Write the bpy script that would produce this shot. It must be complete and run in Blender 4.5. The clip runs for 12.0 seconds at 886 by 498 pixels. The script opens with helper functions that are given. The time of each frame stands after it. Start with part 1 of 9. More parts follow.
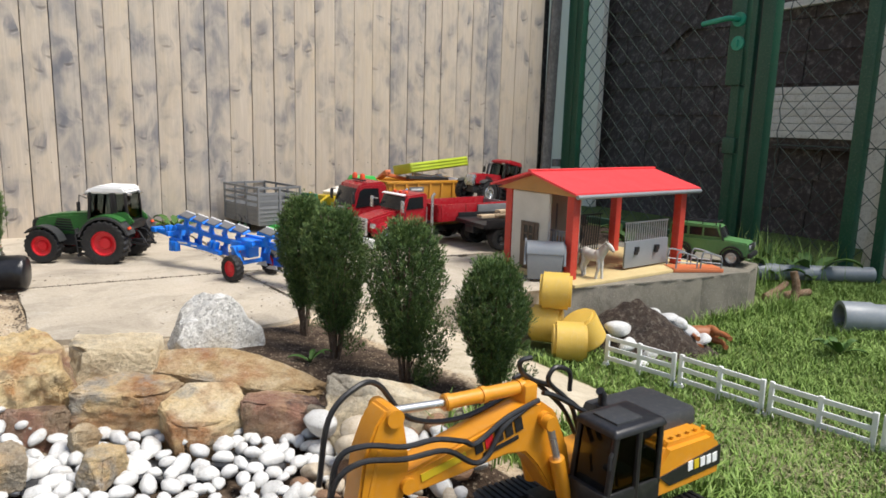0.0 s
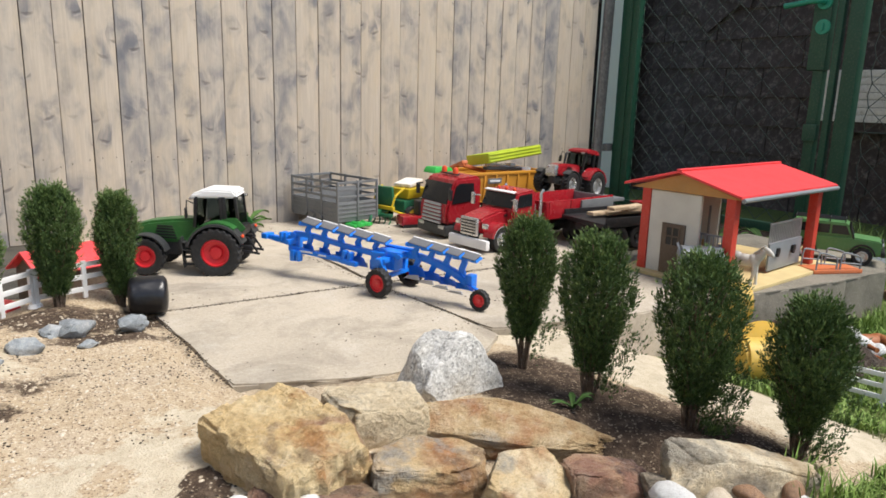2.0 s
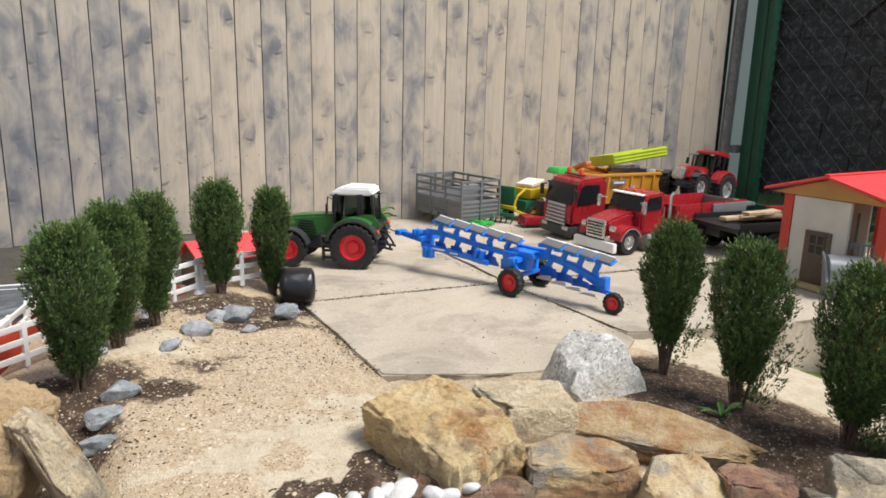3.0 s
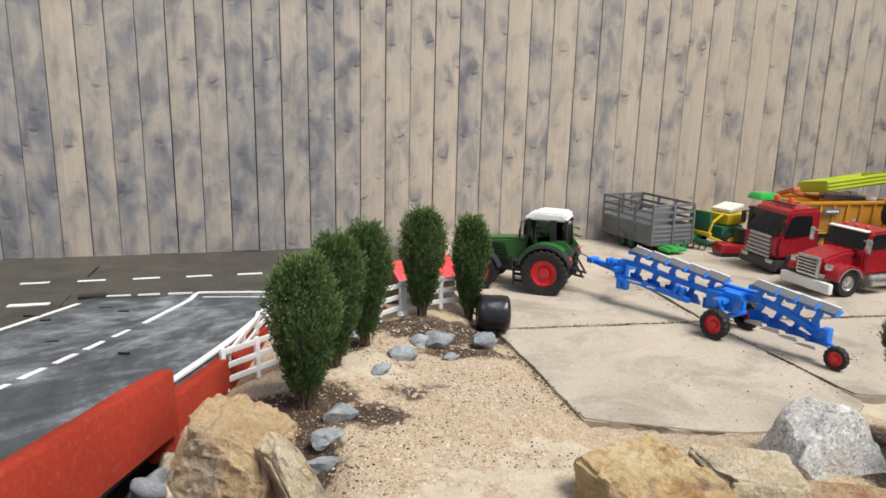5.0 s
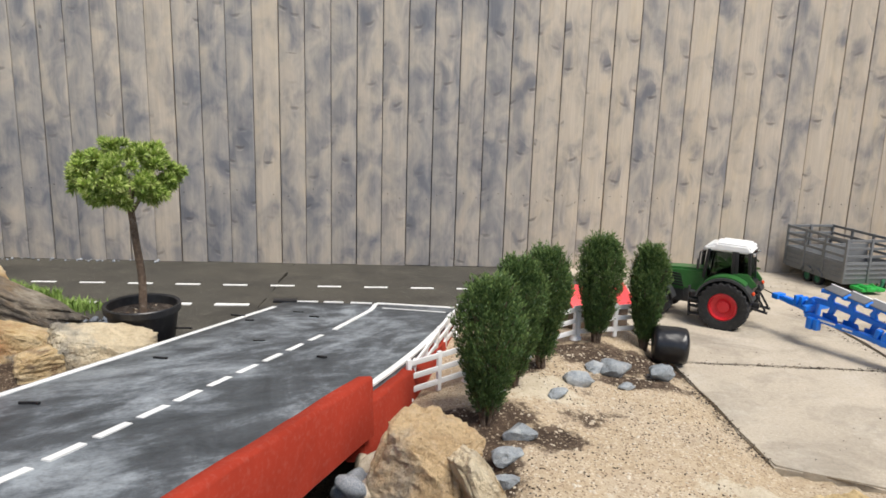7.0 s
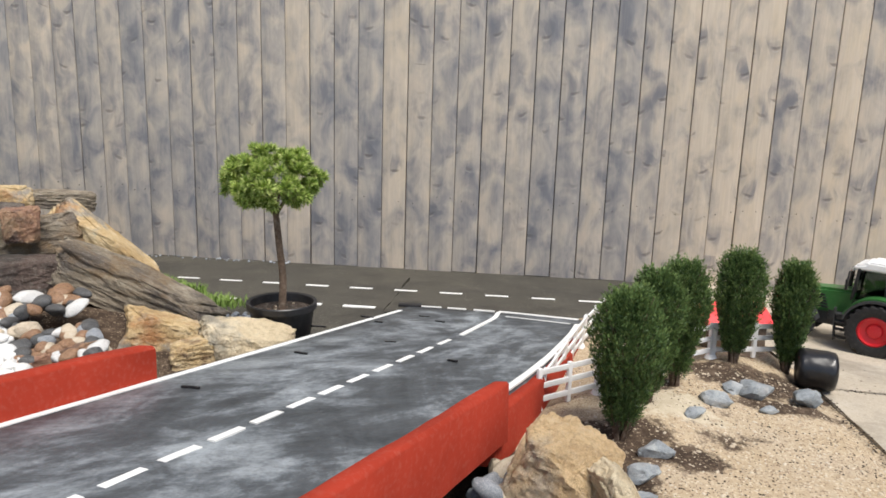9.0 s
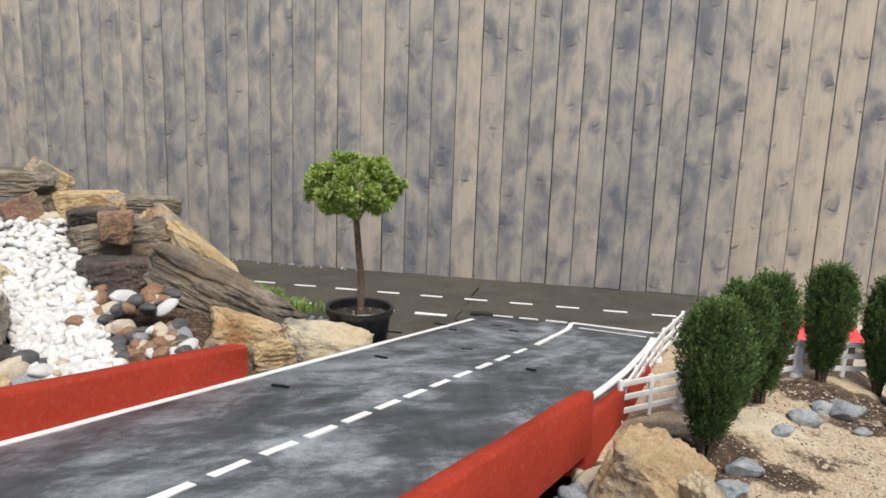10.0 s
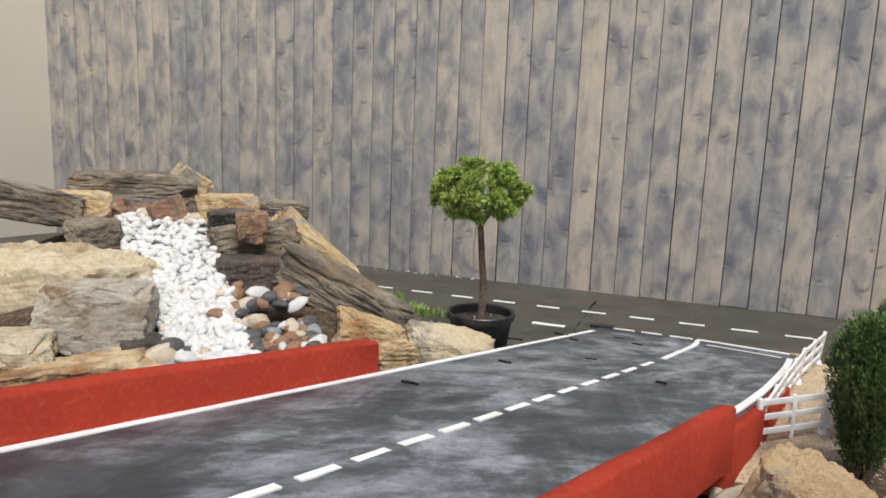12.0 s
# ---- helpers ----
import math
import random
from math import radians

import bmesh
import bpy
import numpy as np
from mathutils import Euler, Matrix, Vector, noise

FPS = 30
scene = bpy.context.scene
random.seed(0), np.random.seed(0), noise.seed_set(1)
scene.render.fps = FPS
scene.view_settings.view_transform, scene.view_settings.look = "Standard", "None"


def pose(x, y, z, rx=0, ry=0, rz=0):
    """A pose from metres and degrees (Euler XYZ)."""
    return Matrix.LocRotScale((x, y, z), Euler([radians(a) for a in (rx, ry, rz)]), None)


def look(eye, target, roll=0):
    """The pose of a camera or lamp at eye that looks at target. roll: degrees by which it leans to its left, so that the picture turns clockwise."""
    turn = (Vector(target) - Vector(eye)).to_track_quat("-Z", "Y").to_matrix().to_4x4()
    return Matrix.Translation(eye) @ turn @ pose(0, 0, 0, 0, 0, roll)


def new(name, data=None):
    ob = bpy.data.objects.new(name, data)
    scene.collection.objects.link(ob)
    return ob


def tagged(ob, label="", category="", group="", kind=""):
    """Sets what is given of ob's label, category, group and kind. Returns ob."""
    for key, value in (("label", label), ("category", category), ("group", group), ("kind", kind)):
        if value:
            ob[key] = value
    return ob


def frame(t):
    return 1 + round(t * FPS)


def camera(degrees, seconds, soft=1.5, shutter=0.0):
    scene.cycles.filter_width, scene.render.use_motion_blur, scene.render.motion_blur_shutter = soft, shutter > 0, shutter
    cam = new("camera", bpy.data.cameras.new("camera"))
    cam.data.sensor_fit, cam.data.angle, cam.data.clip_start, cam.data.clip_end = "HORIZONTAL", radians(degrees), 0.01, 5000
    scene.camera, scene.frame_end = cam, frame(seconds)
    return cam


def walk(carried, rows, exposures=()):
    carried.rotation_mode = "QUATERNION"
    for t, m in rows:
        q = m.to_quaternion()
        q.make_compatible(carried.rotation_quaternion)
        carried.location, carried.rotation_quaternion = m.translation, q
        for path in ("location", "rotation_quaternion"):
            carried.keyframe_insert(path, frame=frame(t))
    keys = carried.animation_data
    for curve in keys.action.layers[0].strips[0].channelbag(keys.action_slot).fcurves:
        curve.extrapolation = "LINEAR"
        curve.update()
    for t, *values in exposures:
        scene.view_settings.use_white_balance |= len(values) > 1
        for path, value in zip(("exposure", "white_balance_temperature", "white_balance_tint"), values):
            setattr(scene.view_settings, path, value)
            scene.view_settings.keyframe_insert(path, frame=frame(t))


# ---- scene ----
cam = camera(65.0, 12.0, 1.65)
PATH = [
    (0, (-0.0528, 0.0312, 0.3535), (1.0620, 1.6524, -0.0032), 1.62),
    (0.5, (-0.1115, 0.1424, 0.3700), (1.0428, 1.7319, -0.0027), 1.73),
    (1, (-0.1852, 0.2568, 0.3878), (0.9813, 1.8352, 0.0055), 1.67),
    (1.5, (-0.2465, 0.3356, 0.3914), (0.9870, 1.8543, -0.0245), 1.65),
    (2, (-0.3087, 0.3744, 0.3970), (0.8850, 1.9196, -0.0345), 1.57),
    (2.5, (-0.3449, 0.3803, 0.4056), (0.7126, 2.0206, -0.0298), 1.52),
    (3, (-0.3739, 0.3881, 0.4041), (0.5747, 2.0929, -0.0404), 1.44),
    (3.5, (-0.3961, 0.4028, 0.4102), (0.4103, 2.1778, -0.0358), 1.56),
    (3.7, (-0.4033, 0.4066, 0.4176), (0.3441, 2.2077, -0.0284), 1.50),
    (5.5, (-0.4386, 0.4299, 0.4687), (-0.0016, 2.3309, 0.0264), 1.53),
    (6, (-0.4528, 0.4241, 0.4811), (-0.1273, 2.3498, 0.0536), 1.61),
    (6.5, (-0.4756, 0.4173, 0.4732), (-0.2785, 2.3631, 0.0568), 1.64),
    (7, (-0.4865, 0.4156, 0.4660), (-0.3905, 2.3710, 0.0553), 1.74),
    (9, (-0.5283, 0.4088, 0.4587), (-0.7389, 2.3596, 0.0714), 1.82),
    (9.5, (-0.5492, 0.4004, 0.4551), (-0.8391, 2.3434, 0.0797), 1.98),
    (10, (-0.5631, 0.3932, 0.4534), (-0.9384, 2.3236, 0.0934), 2.02),
    (10.5, (-0.5690, 0.3877, 0.4488), (-1.0306, 2.3034, 0.1024), 2.05),
    (11, (-0.5779, 0.3842, 0.4440), (-1.1077, 2.2830, 0.1086), 2.14),
    (11.5, (-0.5888, 0.3807, 0.4400), (-1.1887, 2.2600, 0.1101), 2.22),
    (12, (-0.5977, 0.3821, 0.4336), (-1.2636, 2.2395, 0.1064), 2.21),
]
EXPOSURE = 0.86
walk(cam, [(t, look(eye, target, roll)) for t, eye, target, roll in PATH], [(0, EXPOSURE + 0.02), (2, EXPOSURE + 0.02), (3.5, EXPOSURE - 0.12), (6, EXPOSURE - 0.17), (9, EXPOSURE - 0.10), (10, EXPOSURE - 0.25), (12, EXPOSURE - 0.32)])

# ---- world and light: a bright overcast sky ----
world = bpy.data.worlds.new("sky")
scene.world = world
world.use_nodes = True
wn = world.node_tree
sky = wn.nodes.new("ShaderNodeTexSky")
sky.sky_type, sky.sun_disc = "NISHITA", False
sky.sun_elevation, sky.sun_rotation = radians(60), radians(144)
sky.air_density, sky.dust_density, sky.ozone_density = 1.0, 1.6, 1.0
wn.links.new(sky.outputs[0], wn.nodes["Background"].inputs[0])
wn.nodes["Background"].inputs[1].default_value = 0.092
sun = new("sun", bpy.data.lights.new("sun", "SUN"))
sun.data.energy, sun.data.angle, sun.data.color = 2.7, radians(24), (1.0, 0.955, 0.885)
sun.matrix_world = look((1.35, -0.85, 4.0), (0, 1, 0))


# ---- materials ----
class Nodes:
    """A small builder of node materials."""

    def __init__(self, name):
        self.mat = bpy.data.materials.new(name)
        self.mat.use_nodes = True
        self.t = self.mat.node_tree
        self.bsdf = self.t.nodes["Principled BSDF"]
        self.coord = self.t.nodes.new("ShaderNodeTexCoord").outputs["Object"]

    def link(self, a, b):
        self.t.links.new(a, b)

    def node(self, kind, **values):
        n = self.t.nodes.new("ShaderNode" + kind)
        for key, value in values.items():
            if key in n.inputs:
                if isinstance(value, bpy.types.NodeSocket):
                    self.link(value, n.inputs[key])
                else:
                    n.inputs[key].default_value = value
        return n

    def scaled(self, scale, vec=None):
        n = self.node("Mapping", Scale=scale)
        self.link(vec or self.coord, n.inputs["Vector"])
        return n.outputs[0]

    def noise(self, scale, detail=6.0, rough=0.55, vec=None, distortion=0.0):
        n = self.node("TexNoise", Scale=scale, Detail=detail, Roughness=rough, Distortion=distortion)
        self.link(vec or self.coord, n.inputs["Vector"])
        return n.outputs["Fac"]

    def ramp(self, fac, stops):
        n = self.t.nodes.new("ShaderNodeValToRGB")
        while len(n.color_ramp.elements) < len(stops):
            n.color_ramp.elements.new(0.5)
        for e, (p, c) in zip(n.color_ramp.elements, stops):
            e.position = p
            e.color = (*c, 1) if not isinstance(c, (int, float)) else (c, c, c, 1)
        self.link(fac, n.inputs[0])
        return n.outputs[0]

    def mix(self, fac, a, b, blend="MIX"):
        n = self.t.nodes.new("ShaderNodeMix")
        n.data_type, n.blend_type = "RGBA", blend
        for value, slot in ((fac, n.inputs[0]), (a, n.inputs[6]), (b, n.inputs[7])):
            if isinstance(value, bpy.types.NodeSocket):
                self.link(value, slot)
            elif isinstance(value, tuple):
                slot.default_value = (*value, 1)
            else:
                slot.default_value = value
        return n.outputs[2]

    def math(self, op, a, b=0.5, clamp=False):
        n = self.t.nodes.new("ShaderNodeMath")
        n.operation, n.use_clamp = op, clamp
        for value, slot in ((a, n.inputs[0]), (b, n.inputs[1])):
            if isinstance(value, bpy.types.NodeSocket):
                self.link(value, slot)
            else:
                slot.default_value = value
        return n.outputs[0]

    def done(self, color, rough=0.6, bump=None, height=0.002, metal=0.0, strength=0.6, spec=0.5):
        for value, key in ((color, "Base Color"), (rough, "Roughness"), (metal, "Metallic"), (spec, "Specular IOR Level")):
            if isinstance(value, bpy.types.NodeSocket):
                self.link(value, self.bsdf.inputs[key])
            elif isinstance(value, tuple):
                self.bsdf.inputs[key].default_value = (*value, 1)
            else:
                self.bsdf.inputs[key].default_value = value
        if bump is not None:
            b = self.node("Bump", Strength=strength, Distance=height)
            self.link(bump, b.inputs["Height"])
            self.link(b.outputs[0], self.bsdf.inputs["Normal"])
        return self.mat


def plastic(name, color, rough=0.38, dust=0.12, metal=0.0, spec=0.5):
    """Moulded toy plastic with slight wear and a film of dust."""
    n = Nodes(name)
    big, fine = n.noise(14.0), n.noise(160.0, 3.0)
    dark = tuple(c * 0.82 for c in color)
    col = n.mix(n.ramp(big, [(0.35, 0.0), (0.7, 1.0)]), color, dark)
    col = n.mix(n.math("MULTIPLY", n.ramp(fine, [(0.5, 0.0), (0.75, 1.0)]), dust), col, (0.45, 0.40, 0.33))
    r = n.math("ADD", n.math("MULTIPLY", big, 0.25), rough - 0.1)
    return n.done(col, r, fine, 0.0004, metal, 0.25, spec)


def stone(name, stops, scale=9.0, grain=60.0, rough=0.85, layered=0.0, bump=0.006, patch=()):
    """Natural stone: colours by a broad noise, grain and stains by finer ones; shade in broken hollows is painted into
    the colour.
    """
    n = Nodes(name)
    info = n.node("ObjectInfo").outputs["Random"]
    shift = n.node("VectorMath")
    shift.operation = "ADD"
    n.link(n.coord, shift.inputs[0])
    off = n.node("CombineXYZ", X=n.math("MULTIPLY", info, 37.0), Y=n.math("MULTIPLY", info, 19.0), Z=0.0).outputs[0]
    n.link(off, shift.inputs[1])
    v = n.scaled((1, 1, 1 + layered), shift.outputs[0])
    big, mid, fine = n.noise(scale, 8, 0.68, v, 0.15), n.noise(scale * 4, 8, 0.75, v), n.noise(grain * 2, 5, 0.75, v)
    col = n.ramp(n.math("ADD", n.math("MULTIPLY", big, 0.75), n.math("MULTIPLY", mid, 0.25)), stops)
    col = n.mix(n.ramp(fine, [(0.3, 0.35), (0.5, 0.0)]), col, n.mix(0.5, col, (0.05, 0.04, 0.03)))
    col = n.mix(n.ramp(mid, [(0.62, 0.0), (0.78, 0.5)]), col, (0.62, 0.57, 0.48))
    for k, (tone, low, high) in enumerate(patch):
        where = n.noise(scale * (0.7 + 0.45 * k), 8, 0.62, n.scaled((1, 1, 1 + layered * 0.3), n.scaled((1.0 + 0.1 * k, 1.0, 1.0), shift.outputs[0])), 0.25)
        col = n.mix(n.ramp(where, [(low - 0.07, 0.0), (high - 0.09, 0.9)]), col, n.mix(n.ramp(mid, [(0.35, 0.0), (0.7, 1.0)]), tone, tuple(c * 0.55 for c in tone)))
    coarse = n.noise(grain * 0.8, 6, 0.8, v)
    col = n.mix(n.ramp(coarse, [(0.36, 0.40), (0.50, 0.0)]), col, n.mix(1.0, col, (0.42, 0.36, 0.30), "MULTIPLY"))
    col = n.mix(n.ramp(coarse, [(0.52, 0.0), (0.66, 0.35)]), col, n.mix(0.5, col, (0.80, 0.74, 0.62)))
    if patch:
        # paints shade into the bump's hollows and light onto its ridges
        breaks = n.noise(scale * 2.6, 12, 0.74, n.scaled((1, 1, 1 + layered * 0.35), shift.outputs[0]), 0.3)
        col = n.mix(n.ramp(breaks, [(0.32, 0.40), (0.43, 0.0)]), col, n.mix(1.0, col, (0.34, 0.29, 0.25), "MULTIPLY"))
        col = n.mix(n.ramp(breaks, [(0.56, 0.0), (0.70, 0.5)]), col, n.mix(0.5, col, (0.80, 0.74, 0.63)))
        line = n.ramp(n.noise(scale * 1.7, 6, 0.62, n.scaled((1, 1, 1 + layered * 0.6), shift.outputs[0]), 0.5), [(0.470, 0.0), (0.5, 1.0), (0.530, 0.0)])
        crack = n.math("MULTIPLY", line, n.ramp(n.noise(scale * 1.1, 3, 0.5, v), [(0.46, 0.0), (0.60, 1.0)]))
        col = n.mix(n.math("MULTIPLY", crack, 0.10), col, n.mix(1.0, col, (0.30, 0.26, 0.22), "MULTIPLY"))
        speck = n.noise(grain * 5, 2, 0.6, shift.outputs[0])
        col = n.mix(n.ramp(speck, [(0.30, 0.4), (0.42, 0.0)]), col, n.mix(0.5, col, (0.04, 0.03, 0.02)))
        col = n.mix(n.ramp(speck, [(0.62, 0.0), (0.74, 0.3)]), col, (0.74, 0.68, 0.58))
    h = n.math("ADD", n.math("ADD", n.math("MULTIPLY", mid, 0.9), n.math("MULTIPLY", fine, 0.35)), n.math("MULTIPLY", coarse, 0.5))
    if patch:
        h = n.math("SUBTRACT", n.math("ADD", h, n.math("MULTIPLY", breaks, 1.6)), n.math("MULTIPLY", crack, 0.2))
    return n.done(col, rough, h, bump, 0.0, 1.0)


def concrete(name, base, dark, stain, rough=0.9, spilt=0.55):
    n = Nodes(name)
    big, mid, fine = n.noise(2.2, 6, 0.6), n.noise(11, 8, 0.7), n.noise(170, 5, 0.75)
    col = n.mix(n.ramp(big, [(0.35, 0.0), (0.7, 1.0)]), base, dark)
    col = n.mix(n.ramp(mid, [(0.52, 0.0), (0.72, 0.75)]), col, stain)
    grit = n.t.nodes.new("ShaderNodeTexVoronoi")
    grit.inputs["Scale"].default_value = 210.0
    n.link(n.coord, grit.inputs["Vector"])
    col = n.mix(n.ramp(fine, [(0.35, 0.45), (0.55, 0.0)]), col, n.mix(0.5, col, (0.09, 0.08, 0.065)))
    col = n.mix(n.ramp(grit.outputs["Distance"], [(0.08, 0.5), (0.2, 0.0)]), col, (0.66, 0.62, 0.55))
    line = n.noise(2.1, 5, 0.6, None, 0.2)
    crack = n.ramp(line, [(0.4975, 0.0), (0.5, 1.0), (0.5025, 0.0)])
    col = n.mix(n.math("MULTIPLY", crack, 0.10), col, (0.10, 0.085, 0.065))
    spill = n.ramp(n.noise(6.5, 7, 0.7, None, 0.5), [(0.48, 0.0), (0.66, spilt)])
    col = n.mix(spill, col, tuple(c * 0.45 for c in dark))
    h = n.math("SUBTRACT", n.math("ADD", n.math("MULTIPLY", fine, 0.5), mid), n.math("MULTIPLY", crack, 0.12))
    return n.done(col, rough, h, 0.003, 0.0, 0.7)


def plaster(name, tone):
    """Rough house plaster: one pale colour, faintly clouded, with a grainy skin."""
    n = Nodes(name)
    cloud, grain = n.noise(3.0, 6, 0.6), n.noise(160, 5, 0.75)
    col = n.mix(n.ramp(cloud, [(0.35, 0.0), (0.7, 0.35)]), tone, tuple(c * 0.9 for c in tone))
    col = n.mix(n.ramp(grain, [(0.30, 0.2), (0.45, 0.0)]), col, tuple(c * 0.7 for c in tone))
    return n.done(col, 0.9, grain, 0.0015, 0.0, 0.5)


def wood_stain(name):
    """Pale pine boards under a thin, uneven grey-blue stain, with grain, knots and the dark smears round them."""
    n = Nodes(name)
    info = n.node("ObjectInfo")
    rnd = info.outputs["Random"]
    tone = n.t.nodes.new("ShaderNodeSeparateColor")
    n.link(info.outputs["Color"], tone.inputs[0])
    add = n.node("VectorMath")
    add.operation = "ADD"
    n.link(n.coord, add.inputs[0])
    n.link(n.node("CombineXYZ", X=n.math("MULTIPLY", rnd, 91.0), Y=0.0, Z=n.math("MULTIPLY", rnd, 57.0)).outputs[0], add.inputs[1])
    v = add.outputs[0]
    grain = n.noise(30, 7, 0.62, n.scaled((5.0, 1.0, 0.22), v), 0.6)
    fibre = n.noise(120, 3, 0.6, n.scaled((5.0, 1.0, 0.12), v), 0.2)
    streak = n.noise(13, 6, 0.62, n.scaled((3.2, 1, 0.30), v), 0.7)
    cloud = n.noise(6.5, 6, 0.60, n.scaled((1.5, 1, 0.72), v), 0.5)
    patch = n.noise(14, 5, 0.56, n.scaled((1.15, 1, 0.72), v), 0.55)
    # bare wood
    col = n.ramp(grain, [(0.25, (0.50, 0.425, 0.34)), (0.5, (0.57, 0.488, 0.395)), (0.75, (0.64, 0.56, 0.46))])
    honey = n.ramp(n.math("ADD", n.math("MULTIPLY", cloud, 0.5), n.math("MULTIPLY", streak, 0.5)), [(0.46, 0.0), (0.64, 0.80)])
    col = n.mix(honey, col, (0.61, 0.495, 0.345))
    # stain: its cover follows the board's tone, which holds painted corner shade too, clouds, brush streaks and
    # blotches
    amount = n.math("ADD", n.math("MULTIPLY", cloud, 1.15), n.math("MULTIPLY", streak, 0.30))
    amount = n.math("ADD", amount, n.math("MULTIPLY", patch, 1.05))
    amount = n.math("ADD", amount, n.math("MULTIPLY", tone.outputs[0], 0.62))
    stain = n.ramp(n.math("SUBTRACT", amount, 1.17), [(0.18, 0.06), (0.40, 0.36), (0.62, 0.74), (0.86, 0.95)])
    grey = n.ramp(n.math("ADD", n.math("MULTIPLY", patch, 0.75), n.math("MULTIPLY", streak, 0.25)), [(0.36, (0.375, 0.355, 0.335)), (0.50, (0.272, 0.269, 0.275)), (0.64, (0.160, 0.170, 0.200))])
    col = n.mix(stain, col, grey)
    # knots: a small dark core, drawn out sideways and curved, with a stained shadow round it
    knot = n.t.nodes.new("ShaderNodeTexVoronoi")
    knot.inputs["Scale"].default_value = 1.0
    knot.inputs["Randomness"].default_value = 1.0
    flat = n.scaled((19.0, 0.0, 7.0), v)
    n.link(flat, knot.inputs["Vector"])
    away = n.node("VectorMath")
    away.operation = "SUBTRACT"
    n.link(flat, away.inputs[0])
    n.link(knot.outputs["Position"], away.inputs[1])
    d = n.t.nodes.new("ShaderNodeSeparateXYZ")
    n.link(away.outputs[0], d.inputs[0])
    own = n.t.nodes.new("ShaderNodeSeparateColor")
    n.link(knot.outputs["Color"], own.inputs[0])
    dx = n.math("DIVIDE", d.outputs[0], 19.0)
    dz = n.math("DIVIDE", d.outputs[2], 7.0)
    ragged = n.math("MULTIPLY", n.math("SUBTRACT", n.noise(70, 3, 0.6, v), 0.5), 0.010)
    tilt = n.math("MULTIPLY", n.math("SUBTRACT", own.outputs[0], 0.5), 0.9)
    bow = n.math("MULTIPLY", n.math("MULTIPLY", dx, dx), 16.0)
    dz = n.math("ADD", n.math("SUBTRACT", n.math("ADD", dz, n.math("MULTIPLY", dx, tilt)), bow), ragged)

    def oval(w, h, rise=0.0):
        z = n.math("SUBTRACT", dz, rise)
        a, b = n.math("DIVIDE", dx, w), n.math("DIVIDE", z, h)
        return n.math("ADD", n.math("MULTIPLY", a, a), n.math("MULTIPLY", b, b))

    here = n.math("MULTIPLY", n.ramp(own.outputs[1], [(0.56, 0.0), (0.70, 1.0)]), n.math("ADD", n.math("MULTIPLY", own.outputs[2], 0.7), 0.3))
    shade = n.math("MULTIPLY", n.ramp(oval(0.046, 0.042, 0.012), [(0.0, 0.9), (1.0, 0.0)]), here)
    col = n.mix(n.math("MULTIPLY", shade, n.ramp(patch, [(0.38, 0.10), (0.60, 1.0)])), col, (0.15, 0.155, 0.18))
    core = n.math("MULTIPLY", n.ramp(oval(0.0170, 0.0054), [(0.20, 1.0), (1.0, 0.0)]), here)
    col = n.mix(n.math("MULTIPLY", core, 0.66), col, (0.10, 0.09, 0.088))
    # a pale glint painted into the colour just below each core
    glint = n.math("MULTIPLY", n.ramp(oval(0.012, 0.003, -0.008), [(0.2, 1.0), (1.0, 0.0)]), here)
    col = n.mix(n.math("MULTIPLY", glint, 0.45), col, (0.50, 0.46, 0.41))
    # fine fibre and scuffs
    col = n.mix(n.ramp(fibre, [(0.30, 0.12), (0.5, 0.0)]), col, n.mix(0.5, col, (0.10, 0.09, 0.085)))
    col = n.mix(n.ramp(grain, [(0.60, 0.0), (0.8, 0.28)]), col, (0.56, 0.48, 0.385))
    h = n.math("SUBTRACT", n.math("ADD", grain, n.math("MULTIPLY", fibre, 0.4)), n.math("MULTIPLY", core, 0.6))
    return n.done(col, n.math("ADD", n.math("MULTIPLY", grain, 0.25), 0.58), h, 0.0012, 0.0, 0.5, 0.35)


def painted_road(name):
    """Dark painted road with pale, worn and dusty patches."""
    n = Nodes(name)
    a = n.noise(3.2, 7, 0.62, n.scaled((1.6, 0.8, 1)), 0.8)
    b, c = n.noise(24, 7, 0.7), n.noise(190, 4, 0.7)
    brush = n.noise(11, 9, 0.76, n.scaled((1.7, 0.9, 1), n.node("VectorRotate", Vector=n.coord, Angle=0.9).outputs[0]), 0.4)
    a = n.math("ADD", n.math("MULTIPLY", a, 0.56), n.math("MULTIPLY", brush, 0.44))
    col = n.ramp(a, [(0.41, (0.032, 0.037, 0.041)), (0.49, (0.070, 0.079, 0.087)), (0.525, (0.135, 0.152, 0.166)), (0.60, (0.29, 0.32, 0.34))])
    col = n.mix(n.ramp(b, [(0.45, 0.0), (0.75, 0.5)]), col, (0.055, 0.057, 0.06))
    col = n.mix(n.ramp(c, [(0.3, 0.35), (0.5, 0.0)]), col, (0.03, 0.03, 0.03))
    return n.done(col, n.math("ADD", n.math("MULTIPLY", b, 0.35), 0.42), n.math("ADD", b, n.math("MULTIPLY", c, 0.4)), 0.002, 0.0, 0.5)


